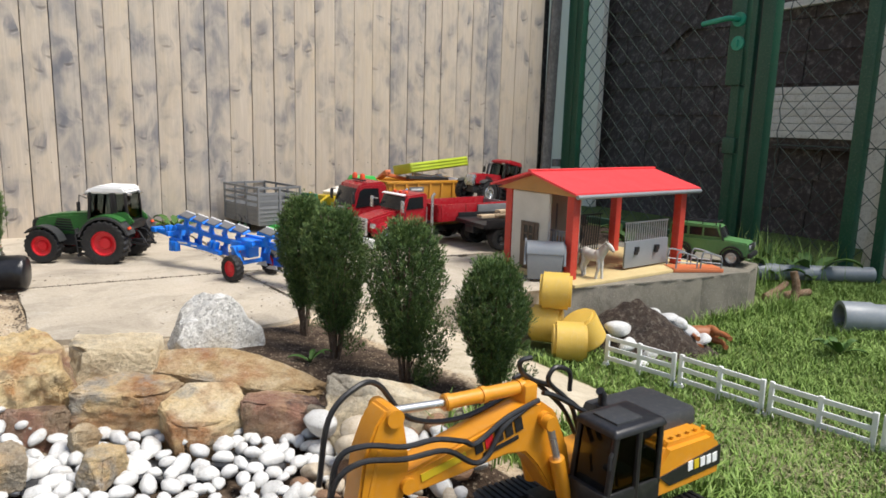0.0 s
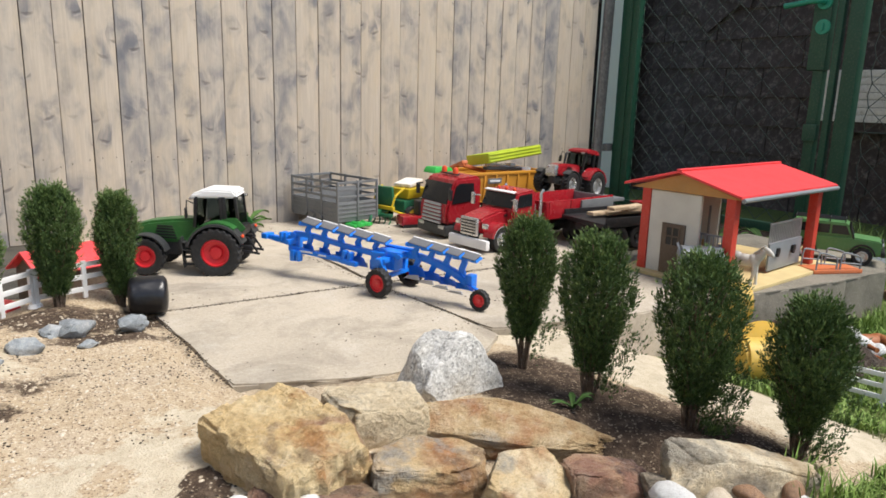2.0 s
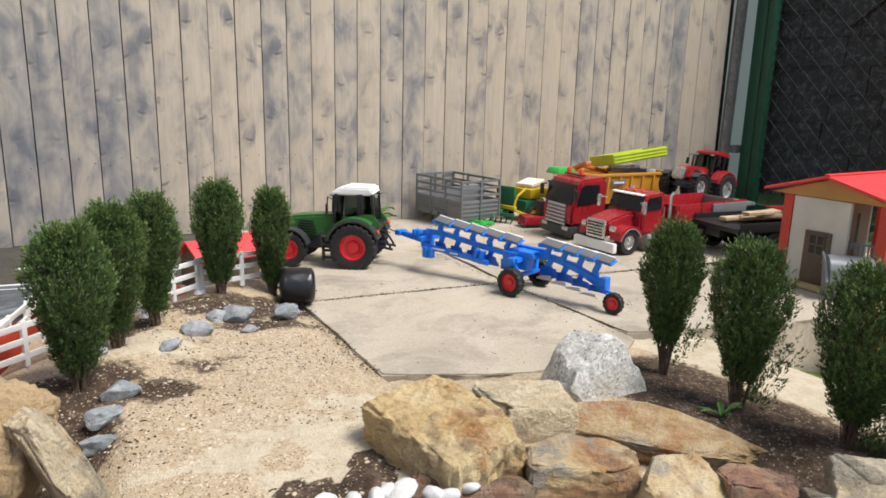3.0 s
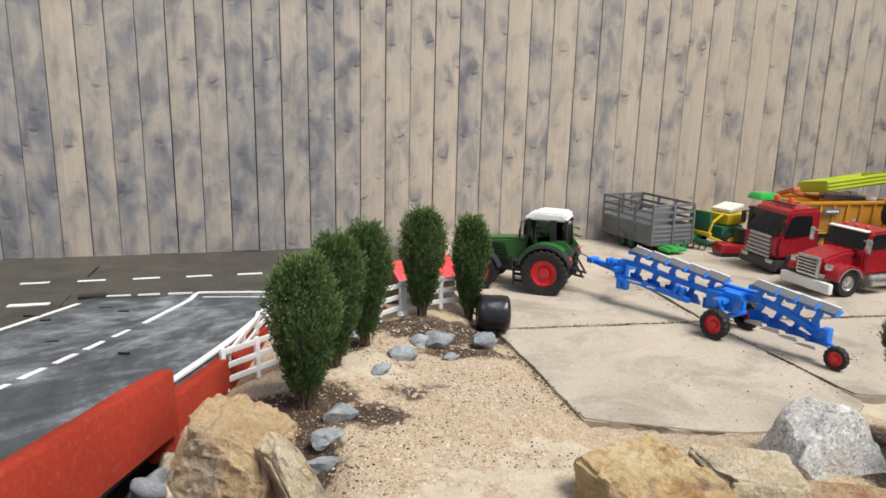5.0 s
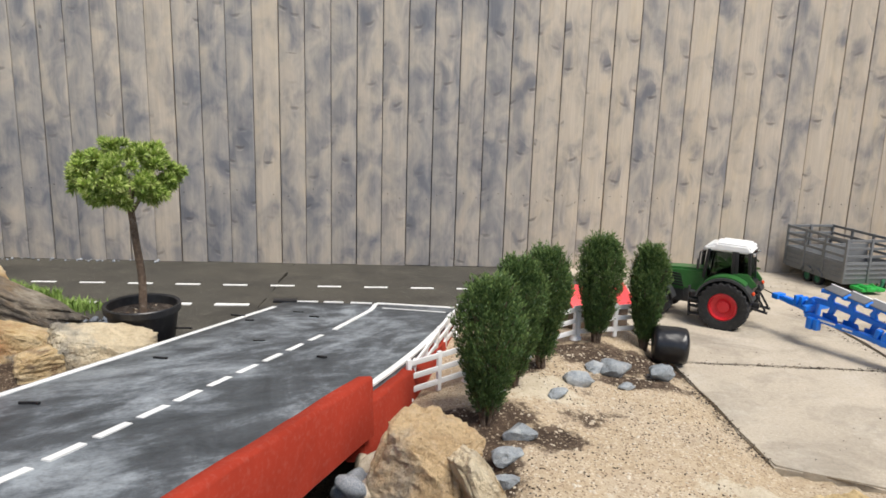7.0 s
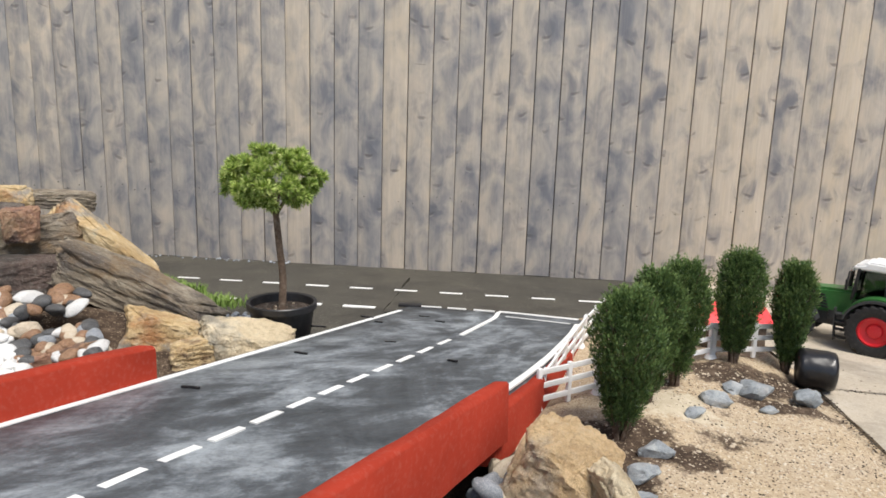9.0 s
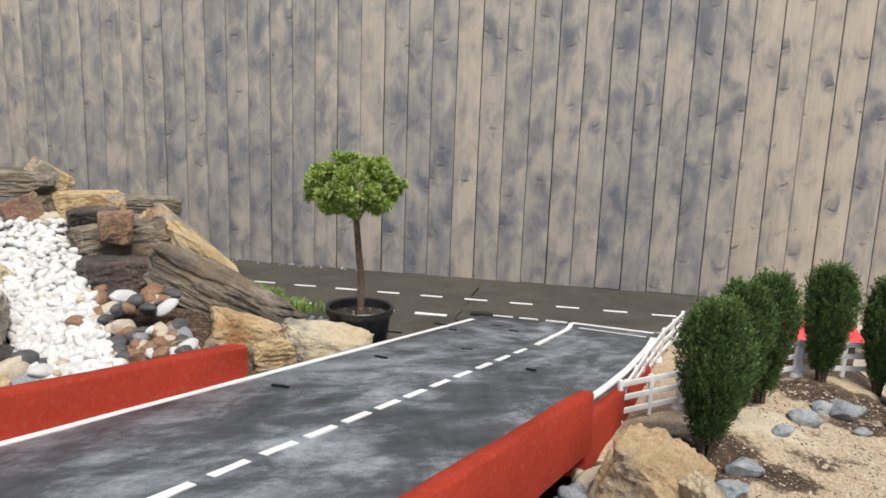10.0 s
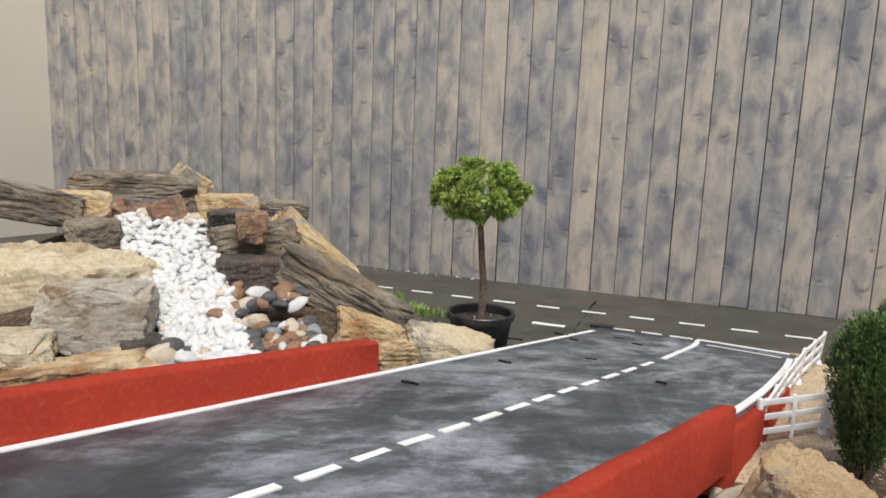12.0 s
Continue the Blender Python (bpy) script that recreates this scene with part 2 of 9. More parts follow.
def earth(name):
    """The garden's ground: sand and grit, with dark soil, pale mortar, pond liner and turf where the sheet's cover says so."""
    n = Nodes(name)
    cov = n.node("VertexColor")
    cov.layer_name = "cover"
    rgb = n.t.nodes.new("ShaderNodeSeparateColor")
    n.link(cov.outputs["Color"], rgb.inputs[0])
    big, mid, fine = n.noise(7, 8, 0.65), n.noise(42, 8, 0.75), n.noise(230, 5, 0.75)
    grit = n.t.nodes.new("ShaderNodeTexVoronoi")
    grit.inputs["Scale"].default_value = 430.0
    n.link(n.coord, grit.inputs["Vector"])
    cell = n.t.nodes.new("ShaderNodeSeparateColor")
    n.link(grit.outputs["Color"], cell.inputs[0])
    sand = n.ramp(n.math("ADD", n.math("MULTIPLY", mid, 0.55), n.math("MULTIPLY", fine, 0.45)), [(0.28, (0.31, 0.23, 0.145)), (0.48, (0.44, 0.345, 0.23)), (0.68, (0.54, 0.45, 0.325))])
    sand = n.mix(n.ramp(big, [(0.45, 0.0), (0.68, 0.6)]), sand, n.mix(0.5, sand, (0.46, 0.40, 0.33)))
    sand = n.mix(n.ramp(cell.outputs[0], [(0.86, 0.0), (0.93, 0.6)]), sand, (0.66, 0.575, 0.44))
    sand = n.mix(n.ramp(cell.outputs[1], [(0.84, 0.0), (0.92, 0.8)]), sand, (0.19, 0.13, 0.085))
    soil = n.ramp(mid, [(0.3, (0.022, 0.015, 0.011)), (0.52, (0.07, 0.048, 0.033)), (0.72, (0.19, 0.14, 0.10))])
    soil = n.mix(n.ramp(cell.outputs[1], [(0.90, 0.0), (0.96, 0.7)]), soil, (0.36, 0.29, 0.21))
    pale = n.ramp(mid, [(0.3, (0.42, 0.355, 0.255)), (0.55, (0.55, 0.48, 0.36)), (0.75, (0.62, 0.56, 0.45))])
    pale = n.mix(n.ramp(fine, [(0.3, 0.4), (0.5, 0.0)]), pale, (0.28, 0.23, 0.17))
    turf = n.ramp(mid, [(0.35, (0.06, 0.09, 0.025)), (0.6, (0.11, 0.14, 0.04)), (0.8, (0.20, 0.16, 0.09))])
    wob = n.math("MULTIPLY", n.math("SUBTRACT", mid, 0.5), 1.5)

    def mask(channel):
        s = n.math("ADD", rgb.outputs[channel], wob)
        return n.ramp(s, [(0.42, 0.0), (0.58, 1.0)])

    col = n.mix(mask(1), sand, pale)
    col = n.mix(mask(2), col, turf)
    col = n.mix(n.ramp(n.math("ADD", rgb.outputs[0], wob), [(0.30, 0.0), (0.48, 1.0)]), col, soil)
    h = n.math("ADD", n.math("ADD", mid, n.math("MULTIPLY", fine, 0.5)), n.math("MULTIPLY", grit.outputs["Distance"], 0.5))
    return n.done(col, 0.95, h, 0.0028, 0.0, 0.8, 0.2)


def leafy(name, dark, light, tip, shade=0.5):
    n = Nodes(name)
    island = n.node("NewGeometry").outputs["Random Per Island"]
    col = n.ramp(island, [(0.0, dark), (0.6, light), (1.0, tip)])
    col = n.mix(n.ramp(n.noise(22, 3), [(0.35, shade), (0.65, 0.0)]), col, dark)
    n.bsdf.inputs["Subsurface Weight"].default_value = 0.0
    return n.done(col, 0.6, None, spec=0.25)


def needle_leaf(name, dark, light, tip):
    """Conifer needles: dark old growth, paler young tips."""
    n = Nodes(name)
    cov = n.node("VertexColor")
    cov.layer_name = "tip"
    age = n.t.nodes.new("ShaderNodeSeparateColor")
    n.link(cov.outputs["Color"], age.inputs[0])
    island = n.node("NewGeometry").outputs["Random Per Island"]
    mixed = n.math("ADD", n.math("MULTIPLY", age.outputs[0], 0.75), n.math("MULTIPLY", island, 0.25))
    col = n.ramp(mixed, [(0.15, dark), (0.55, light), (0.95, tip)])
    col = n.mix(n.ramp(n.noise(16, 3), [(0.35, 0.4), (0.65, 0.0)]), col, dark)
    return n.done(col, 0.5, None, spec=0.35)


def granite(name):
    n = Nodes(name)
    v = n.t.nodes.new("ShaderNodeTexVoronoi")
    v.inputs["Scale"].default_value = 330.0
    n.link(n.coord, v.inputs["Vector"])
    c = n.t.nodes.new("ShaderNodeSeparateColor")
    n.link(v.outputs["Color"], c.inputs[0])
    big, mid, fine = n.noise(12, 7, 0.65), n.noise(75, 6, 0.7), n.noise(34, 5, 0.7)
    col = n.ramp(c.outputs[0], [(0.0, (0.25, 0.25, 0.24)), (0.22, (0.44, 0.43, 0.40)), (0.6, (0.56, 0.55, 0.515)), (0.9, (0.66, 0.65, 0.62))])
    col = n.mix(n.ramp(mid, [(0.36, 0.42), (0.56, 0.0)]), col, (0.25, 0.245, 0.23))
    col = n.mix(n.ramp(fine, [(0.52, 0.0), (0.70, 0.4)]), col, (0.63, 0.62, 0.60))
    col = n.mix(n.ramp(big, [(0.50, 0.0), (0.72, 0.55)]), col, (0.44, 0.385, 0.28))
    return n.done(col, 0.85, n.math("ADD", mid, n.math("ADD", big, fine)), 0.004, 0.0, 0.9)


def glass(name, tint=(0.012, 0.014, 0.016)):
    n = Nodes(name)
    return n.done(tint, 0.12, None, spec=0.35)


def clear(name, tint=(0.42, 0.47, 0.46)):
    n = Nodes(name)
    n.bsdf.inputs["Transmission Weight"].default_value = 1.0
    n.bsdf.inputs["IOR"].default_value = 1.12
    return n.done(tint, 0.03, None, spec=0.5)


M = dict(
    board=wood_stain("stained_pine"),
    backing=stone("dark_backing", [(0.3, (0.02, 0.02, 0.02)), (0.7, (0.05, 0.045, 0.04))]),
    slab=concrete("concrete_slab", (0.50, 0.435, 0.34), (0.38, 0.33, 0.26), (0.54, 0.49, 0.41)),
    base=concrete("old_concrete", (0.27, 0.245, 0.195), (0.15, 0.138, 0.11), (0.10, 0.10, 0.07)),
    road=concrete("grey_road_paint", (0.062, 0.056, 0.043), (0.040, 0.037, 0.030), (0.088, 0.081, 0.063), 0.75),
    ramp=painted_road("ramp_paint"),
    white=plastic("white_paint", (0.82, 0.82, 0.80), 0.6, 0.12),
    red=plastic("red_masonry_paint", (0.33, 0.036, 0.018), 0.85, 0.06, 0.0, 0.15),
    earth=earth("garden_ground"),
    plaster=plaster("cream_plaster", (0.90, 0.83, 0.69)),
    granite=granite("grey_granite"),
    ochre=stone("ochre_quartzite", [(0.28, (0.40, 0.26, 0.13)), (0.42, (0.58, 0.40, 0.19)), (0.52, (0.70, 0.53, 0.29)), (0.64, (0.78, 0.65, 0.43)), (0.78, (0.64, 0.59, 0.49))], 8.0, 90, layered=0.4, bump=0.008, patch=(((0.46, 0.20, 0.07), 0.58, 0.70), ((0.42, 0.39, 0.34), 0.60, 0.70), ((0.26, 0.155, 0.085), 0.62, 0.74))),
    split=stone("split_rusty_boulder", [(0.30, (0.46, 0.30, 0.15)), (0.45, (0.66, 0.47, 0.22)), (0.58, (0.76, 0.60, 0.34)), (0.75, (0.80, 0.69, 0.48))], 7.0, 90, layered=0.3, bump=0.008, patch=(((0.34, 0.15, 0.11), 0.62, 0.72), ((0.24, 0.15, 0.10), 0.66, 0.78), ((0.54, 0.26, 0.09), 0.60, 0.72))),
    rustslab=stone("rust_brown_slab", [(0.30, (0.30, 0.185, 0.095)), (0.45, (0.52, 0.35, 0.17)), (0.56, (0.64, 0.49, 0.29)), (0.72, (0.62, 0.54, 0.41))], 9.0, 90, layered=0.6, bump=0.008, patch=(((0.50, 0.22, 0.09), 0.62, 0.74), ((0.40, 0.36, 0.29), 0.62, 0.74))),
    rust=stone("rusty_stone", [(0.3, (0.16, 0.095, 0.075)), (0.45, (0.33, 0.17, 0.115)), (0.58, (0.46, 0.28, 0.165)), (0.75, (0.54, 0.41, 0.28))], 9.0, 80, bump=0.009, patch=(((0.36, 0.26, 0.16), 0.58, 0.68), ((0.10, 0.06, 0.055), 0.56, 0.66))),
    cream=stone("cream_stone", [(0.3, (0.58, 0.46, 0.29)), (0.5, (0.76, 0.63, 0.42)), (0.68, (0.83, 0.75, 0.58)), (0.85, (0.66, 0.62, 0.54))], 8.0, 90, bump=0.009, patch=(((0.44, 0.28, 0.13), 0.62, 0.74), ((0.36, 0.33, 0.27), 0.62, 0.74))),
    slate=stone("layered_schist", [(0.3, (0.11, 0.090, 0.068)), (0.44, (0.25, 0.205, 0.15)), (0.56, (0.42, 0.355, 0.265)), (0.74, (0.58, 0.51, 0.41))], 8.0, 80, layered=2.2, bump=0.010, patch=(((0.36, 0.23, 0.11), 0.60, 0.74), ((0.17, 0.145, 0.125), 0.58, 0.72))),
    blockgrey=stone("grey_squared_block", [(0.3, (0.38, 0.33, 0.265)), (0.5, (0.56, 0.505, 0.42)), (0.75, (0.68, 0.63, 0.545))], 7.0, 90, layered=0.3, bump=0.008, patch=(((0.34, 0.20, 0.09), 0.68, 0.80), ((0.30, 0.27, 0.23), 0.66, 0.80))),
    darkrock=stone("dark_rock", [(0.3, (0.030, 0.026, 0.024)), (0.55, (0.085, 0.070, 0.062)), (0.75, (0.20, 0.16, 0.12))], 9.0, 80, 0.6, bump=0.009, patch=(((0.16, 0.11, 0.09), 0.55, 0.66),)),
    whitepeb=stone("white_pebble", [(0.25, (0.48, 0.47, 0.44)), (0.5, (0.62, 0.62, 0.605)), (0.8, (0.68, 0.68, 0.67))], 9.0, 40, 0.6, bump=0.0012),
    creampeb=stone("cream_pebble", [(0.25, (0.36, 0.28, 0.19)), (0.5, (0.52, 0.44, 0.33)), (0.75, (0.62, 0.57, 0.48))], 8.0, 60, 0.6, bump=0.001),
    greypeb=stone("grey_blue_pebble", [(0.3, (0.17, 0.19, 0.215)), (0.5, (0.28, 0.305, 0.335)), (0.7, (0.46, 0.475, 0.49))], 12.0, 60, 0.7, bump=0.0012),
    bluestone=stone("blue_grey_stone", [(0.3, (0.17, 0.19, 0.205)), (0.5, (0.31, 0.34, 0.36)), (0.7, (0.55, 0.56, 0.56))], 24.0, 70, 0.8, bump=0.005),
    tanrock=stone("tan_quartzite", [(0.3, (0.50, 0.33, 0.17)), (0.5, (0.68, 0.49, 0.27)), (0.75, (0.78, 0.62, 0.41))], 8.0, 90, bump=0.009, patch=(((0.50, 0.27, 0.11), 0.64, 0.76), ((0.55, 0.46, 0.34), 0.60, 0.72))),
    darkpeb=stone("dark_pebble", [(0.3, (0.03, 0.032, 0.035)), (0.6, (0.08, 0.082, 0.085)), (0.8, (0.16, 0.15, 0.14))], 10.0, 60, 0.5, bump=0.0008),
    brownpeb=stone("brown_pebble", [(0.3, (0.12, 0.06, 0.035)), (0.55, (0.27, 0.15, 0.08)), (0.78, (0.40, 0.27, 0.15))], 10.0, 60, 0.5, bump=0.0008),
    liner=plastic("black_pond_liner", (0.018, 0.019, 0.022), 0.45, 0.2),
    soil=stone("dark_soil", [(0.3, (0.018, 0.012, 0.009)), (0.55, (0.055, 0.036, 0.025)), (0.8, (0.12, 0.085, 0.06))], 40.0, 120, 0.95, bump=0.008),
    bark=stone("bark", [(0.3, (0.07, 0.046, 0.033)), (0.6, (0.17, 0.115, 0.078)), (0.8, (0.27, 0.20, 0.14))], 40.0, 90, 0.9),
    thuja=needle_leaf("evergreen_sprigs", (0.034, 0.066, 0.022), (0.090, 0.155, 0.045), (0.215, 0.285, 0.085)),
    dwarf=leafy("yellow_green_needles", (0.11, 0.19, 0.03), (0.40, 0.52, 0.11), (0.70, 0.74, 0.30), 0.35),
    grass=leafy("grass_blades", (0.10, 0.17, 0.035), (0.20, 0.31, 0.065), (0.30, 0.40, 0.12), 0.2),
    hay=leafy("cut_grass", (0.13, 0.13, 0.06), (0.25, 0.25, 0.12), (0.40, 0.36, 0.22), 0.2),
    weed=leafy("weed_leaves", (0.04, 0.09, 0.02), (0.09, 0.17, 0.04), (0.16, 0.24, 0.07)),
    rubber=plastic("tyre_rubber", (0.010, 0.010, 0.011), 0.65, 0.05),
    black=plastic("black_plastic", (0.012, 0.012, 0.014), 0.4, 0.04),
    chassis=plastic("dark_grey_plastic", (0.034, 0.036, 0.039), 0.45, 0.07),
    wrap=plastic("black_bale_wrap", (0.010, 0.010, 0.012), 0.28, 0.02),
    tgreen=plastic("tractor_green", (0.030, 0.135, 0.030), 0.35, 0.05),
    bgreen=plastic("bright_green", (0.03, 0.42, 0.07), 0.35, 0.08),
    jgreen=plastic("machinery_green", (0.02, 0.14, 0.065), 0.4, 0.1),
    lime=plastic("lime_green", (0.46, 0.56, 0.03), 0.4, 0.1),
    wheelred=plastic("wheel_red", (0.68, 0.022, 0.032), 0.35, 0.03),
    truckred=plastic("truck_red", (0.33, 0.012, 0.02), 0.25, 0.08),
    roofred=plastic("roof_red", (0.80, 0.055, 0.06), 0.45, 0.06),
    pillar=plastic("pillar_red", (0.55, 0.05, 0.03), 0.5, 0.1),
    plough=plastic("plough_blue", (0.008, 0.20, 0.80), 0.35, 0.04),
    share=plastic("steel_grey_plastic", (0.44, 0.45, 0.47), 0.35, 0.15, 0.3),
    sharedark=plastic("dull_steel_plastic", (0.17, 0.175, 0.185), 0.4, 0.15, 0.2),
    greypl=plastic("trailer_grey", (0.17, 0.178, 0.185), 0.45, 0.15),
    bin=plastic("bin_grey", (0.22, 0.24, 0.26), 0.4, 0.1),
    silver=plastic("chrome", (0.62, 0.62, 0.62), 0.25, 0.05, 0.8),
    whitepl=plastic("white_plastic", (0.84, 0.84, 0.83), 0.45, 0.08),
    yellow=plastic("machine_yellow", (0.66, 0.27, 0.015), 0.35, 0.08),
    dump=plastic("tipper_yellow", (0.60, 0.27, 0.03), 0.4, 0.12),
    jyellow=plastic("bright_yellow", (0.66, 0.47, 0.02), 0.35, 0.08),
    straw=plastic("straw_yellow", (0.62, 0.41, 0.07), 0.55, 0.15),
    floorpl=plastic("cream_floor_plastic", (0.62, 0.49, 0.24), 0.5, 0.12),
    wallpl=plastic("off_white_plastic", (0.58, 0.565, 0.51), 0.5, 0.1),
    woodpl=plastic("brown_plastic", (0.11, 0.075, 0.05), 0.55, 0.1),
    tanpl=plastic("tan_gable_plastic", (0.45, 0.24, 0.07), 0.5, 0.1),
    orange=plastic("orange_plastic", (0.62, 0.17, 0.06), 0.5, 0.12),
    lightred=plastic("beacon_orange", (0.75, 0.09, 0.03), 0.25, 0.02),
    window=glass("dark_window"),
    cabglass=clear("tinted_cab_glass", (0.30, 0.34, 0.33)),
    smoked=clear("smoked_cab_glass", (0.16, 0.17, 0.17)),
    lgreen=plastic("jeep_green", (0.10, 0.25, 0.085), 0.35, 0.1),
    gate=plastic("gate_green", (0.010, 0.075, 0.042), 0.4, 0.1),
    handle=plastic("handle_green", (0.02, 0.30, 0.19), 0.35, 0.06),
    wire=plastic("wire_green", (0.030, 0.050, 0.042), 0.35, 0.02),
    shingle=stone("dark_shingle", [(0.3, (0.046, 0.033, 0.030)), (0.55, (0.068, 0.050, 0.045)), (0.8, (0.105, 0.086, 0.080))], 6.0, 40, 0.85, bump=0.002),
    greyboard=stone("grey_weathered_board", [(0.3, (0.15, 0.135, 0.12)), (0.55, (0.24, 0.22, 0.20)), (0.8, (0.32, 0.30, 0.275))], 6.0, 80, 0.8, layered=0.0, bump=0.002),
    paleboard=stone("pale_board", [(0.3, (0.62, 0.57, 0.50)), (0.55, (0.76, 0.72, 0.65)), (0.8, (0.82, 0.79, 0.74))], 6.0, 80, 0.8, bump=0.002),
    pipe=plastic("grey_pipe", (0.20, 0.225, 0.25), 0.45, 0.15),
    horsew=plastic("grey_white_coat", (0.55, 0.53, 0.48), 0.6, 0.2),
    horseb=plastic("chestnut_coat", (0.30, 0.10, 0.03), 0.55, 0.1),
    plank=stone("sawn_softwood", [(0.3, (0.36, 0.26, 0.16)), (0.55, (0.52, 0.39, 0.25)), (0.8, (0.62, 0.49, 0.34))], 14.0, 80, 0.8, bump=0.002),
    post=stone("weathered_log", [(0.3, (0.12, 0.07, 0.04)), (0.6, (0.26, 0.16, 0.09)), (0.8, (0.36, 0.25, 0.16))], 12.0, 90, 0.85),
)


# ---- mesh helpers ----
def emit(name, bm, material, parent=None, label="", angle=38, smooth=True):
    me = bpy.data.meshes.new(name)
    bm.normal_update()
    bm.to_mesh(me)
    bm.free()
    me.materials.append(material)
    if smooth:
        me.shade_smooth()
        me.set_sharp_from_angle(angle=radians(angle))
    ob = new(name, me)
    ob.parent = parent
    return tagged(ob, label)


def part(name, bm, material, parent, label="", angle=38):
    """One mesh object under a thing or under a part."""
    return emit(name, bm, material, parent, label, angle)


def thing(name, m, label, category, group=""):
    ob = new(name)
    ob.empty_display_size = 0.02
    ob.matrix_world = m
    return tagged(ob, label, category, group)


def raw(name, verts, faces, material, parent=None, label="", smooth=False):
    me = bpy.data.meshes.new(name)
    me.from_pydata(verts, [], faces)
    me.materials.append(material)
    if smooth:
        me.shade_smooth()
    ob = new(name, me)
    ob.parent = parent
    return tagged(ob, label)


def box(bm, size, loc=(0, 0, 0), rot=(0, 0, 0), bevel=0.0, taper=(1, 1), shear=0.0):
    """A box; taper narrows its top in x and y, shear slides its top along x."""
    b = bmesh.new()
    bmesh.ops.create_cube(b, size=1.0)
    for v in b.verts:
        v.co = Vector((v.co.x * size[0], v.co.y * size[1], v.co.z * size[2]))
        if v.co.z > 0:
            v.co.x, v.co.y = v.co.x * taper[0] + shear, v.co.y * taper[1]
    if bevel:
        bmesh.ops.bevel(b, geom=list(b.edges), offset=bevel, segments=2, affect="EDGES", profile=0.6)
    return join(bm, b, pose(*loc, *rot))


def join(bm, b, m=Matrix()):
    b.transform(m)
    keep = {v: bm.verts.new(v.co) for v in b.verts}
    for f in b.faces:
        bm.faces.new([keep[v] for v in f.verts])
    b.free()
    return bm


def cyl(bm, r, depth, loc=(0, 0, 0), rot=(0, 0, 0), seg=20, r2=None, bevel=0.0):
    b = bmesh.new()
    bmesh.ops.create_cone(b, cap_ends=True, segments=seg, radius1=r, radius2=r if r2 is None else r2, depth=depth)
    if bevel:
        bmesh.ops.bevel(b, geom=[e for e in b.edges if len(e.link_faces) == 2 and any(len(f.verts) > 4 for f in e.link_faces)], offset=bevel, segments=2, affect="EDGES")
    return join(bm, b, pose(*loc, *rot))


def lathe(bm, profile, loc=(0, 0, 0), rot=(0, 0, 0), seg=28, close=True):
    """A turned body; profile holds (radius, height) along z."""
    b = bmesh.new()
    rings = [[b.verts.new((r * math.cos(a), r * math.sin(a), z)) for a in [2 * math.pi * i / seg for i in range(seg)]] for r, z in profile]
    for p, q in zip(rings, rings[1:]):
        for i in range(seg):
            b.faces.new((p[i], p[(i + 1) % seg], q[(i + 1) % seg], q[i]))
    if close:
        b.faces.new(list(reversed(rings[0])))
        b.faces.new(rings[-1])
    return join(bm, b, pose(*loc, *rot))


def tube(bm, pts, r, seg=8, r2=None):
    """A round bar along points, thinning to r2."""
    pts = [Vector(p) for p in pts]
    rings, side = [], None
    for i, p in enumerate(pts):
        d = (pts[min(i + 1, len(pts) - 1)] - pts[max(i - 1, 0)]).normalized()
        if side is None:
            side = d.orthogonal().normalized()
        side = (side - d * side.dot(d)).normalized()
        up = d.cross(side)
        rr = r if r2 is None else r + (r2 - r) * i / (len(pts) - 1)
        rings.append([bm.verts.new(p + (side * math.cos(a) + up * math.sin(a)) * rr) for a in [2 * math.pi * k / seg for k in range(seg)]])
    for p, q in zip(rings, rings[1:]):
        for i in range(seg):
            bm.faces.new((p[i], p[(i + 1) % seg], q[(i + 1) % seg], q[i]))
    bm.faces.new(list(reversed(rings[0])))
    bm.faces.new(rings[-1])
    return bm


def smooth_path(pts, n=6):
    """Points along a Catmull-Rom curve."""
    p = [Vector(q) for q in pts]
    p = [p[0] * 2 - p[1]] + p + [p[-1] * 2 - p[-2]]
    out = []
    for i in range(1, len(p) - 2):
        for k in range(n):
            t = k / n
            a, b, c, d = p[i - 1:i + 3]
            out.append(0.5 * (2 * b + (c - a) * t + (2 * a - 5 * b + 4 * c - d) * t * t + (3 * b - a - 3 * c + d) * t ** 3))
    return out + [p[-2]]


def prism(bm, outline, thick, loc=(0, 0, 0), rot=(0, 0, 0), bevel=0.0):
    """A plate cut to an outline in x and z, centred in y."""
    b = bmesh.new()
    front = [b.verts.new((x, -thick / 2, z)) for x, z in outline]
    back = [b.verts.new((x, thick / 2, z)) for x, z in outline]
    n = len(outline)
    b.faces.new(front)
    b.faces.new(list(reversed(back)))
    for i in range(n):
        b.faces.new((front[(i + 1) % n], front[i], back[i], back[(i + 1) % n]))
    bmesh.ops.recalc_face_normals(b, faces=list(b.faces))
    if bevel:
        bmesh.ops.bevel(b, geom=list(b.edges), offset=bevel, segments=2, affect="EDGES")
    return join(bm, b, pose(*loc, *rot))


def B():
    return bmesh.new()


# ---- the ground ----
RAMP_SLOPE = 0.131


def ramp_z(y):
    return RAMP_SLOPE * (2.0 - y)


def ramp_x(y):
    """The ramp's centre line."""
    return -0.818 + 0.306 * (y - 1.04)


def ramp_left(y):
    return -0.772 - 0.288 * (2.0 - y)


def ramp_right(y):
    """The right edge swings out, then runs straight under the wall."""
    d = 1.94 - y
    bend = min(d, 0.66)
    return -0.376 - 0.16 * bend - 0.13 * bend * abs(bend) - 0.335 * max(0.0, d - 0.66)


def fade(v, a, b):
    t = min(1.0, max(0.0, (v - a) / (b - a)))
    return t * t * (3 - 2 * t)


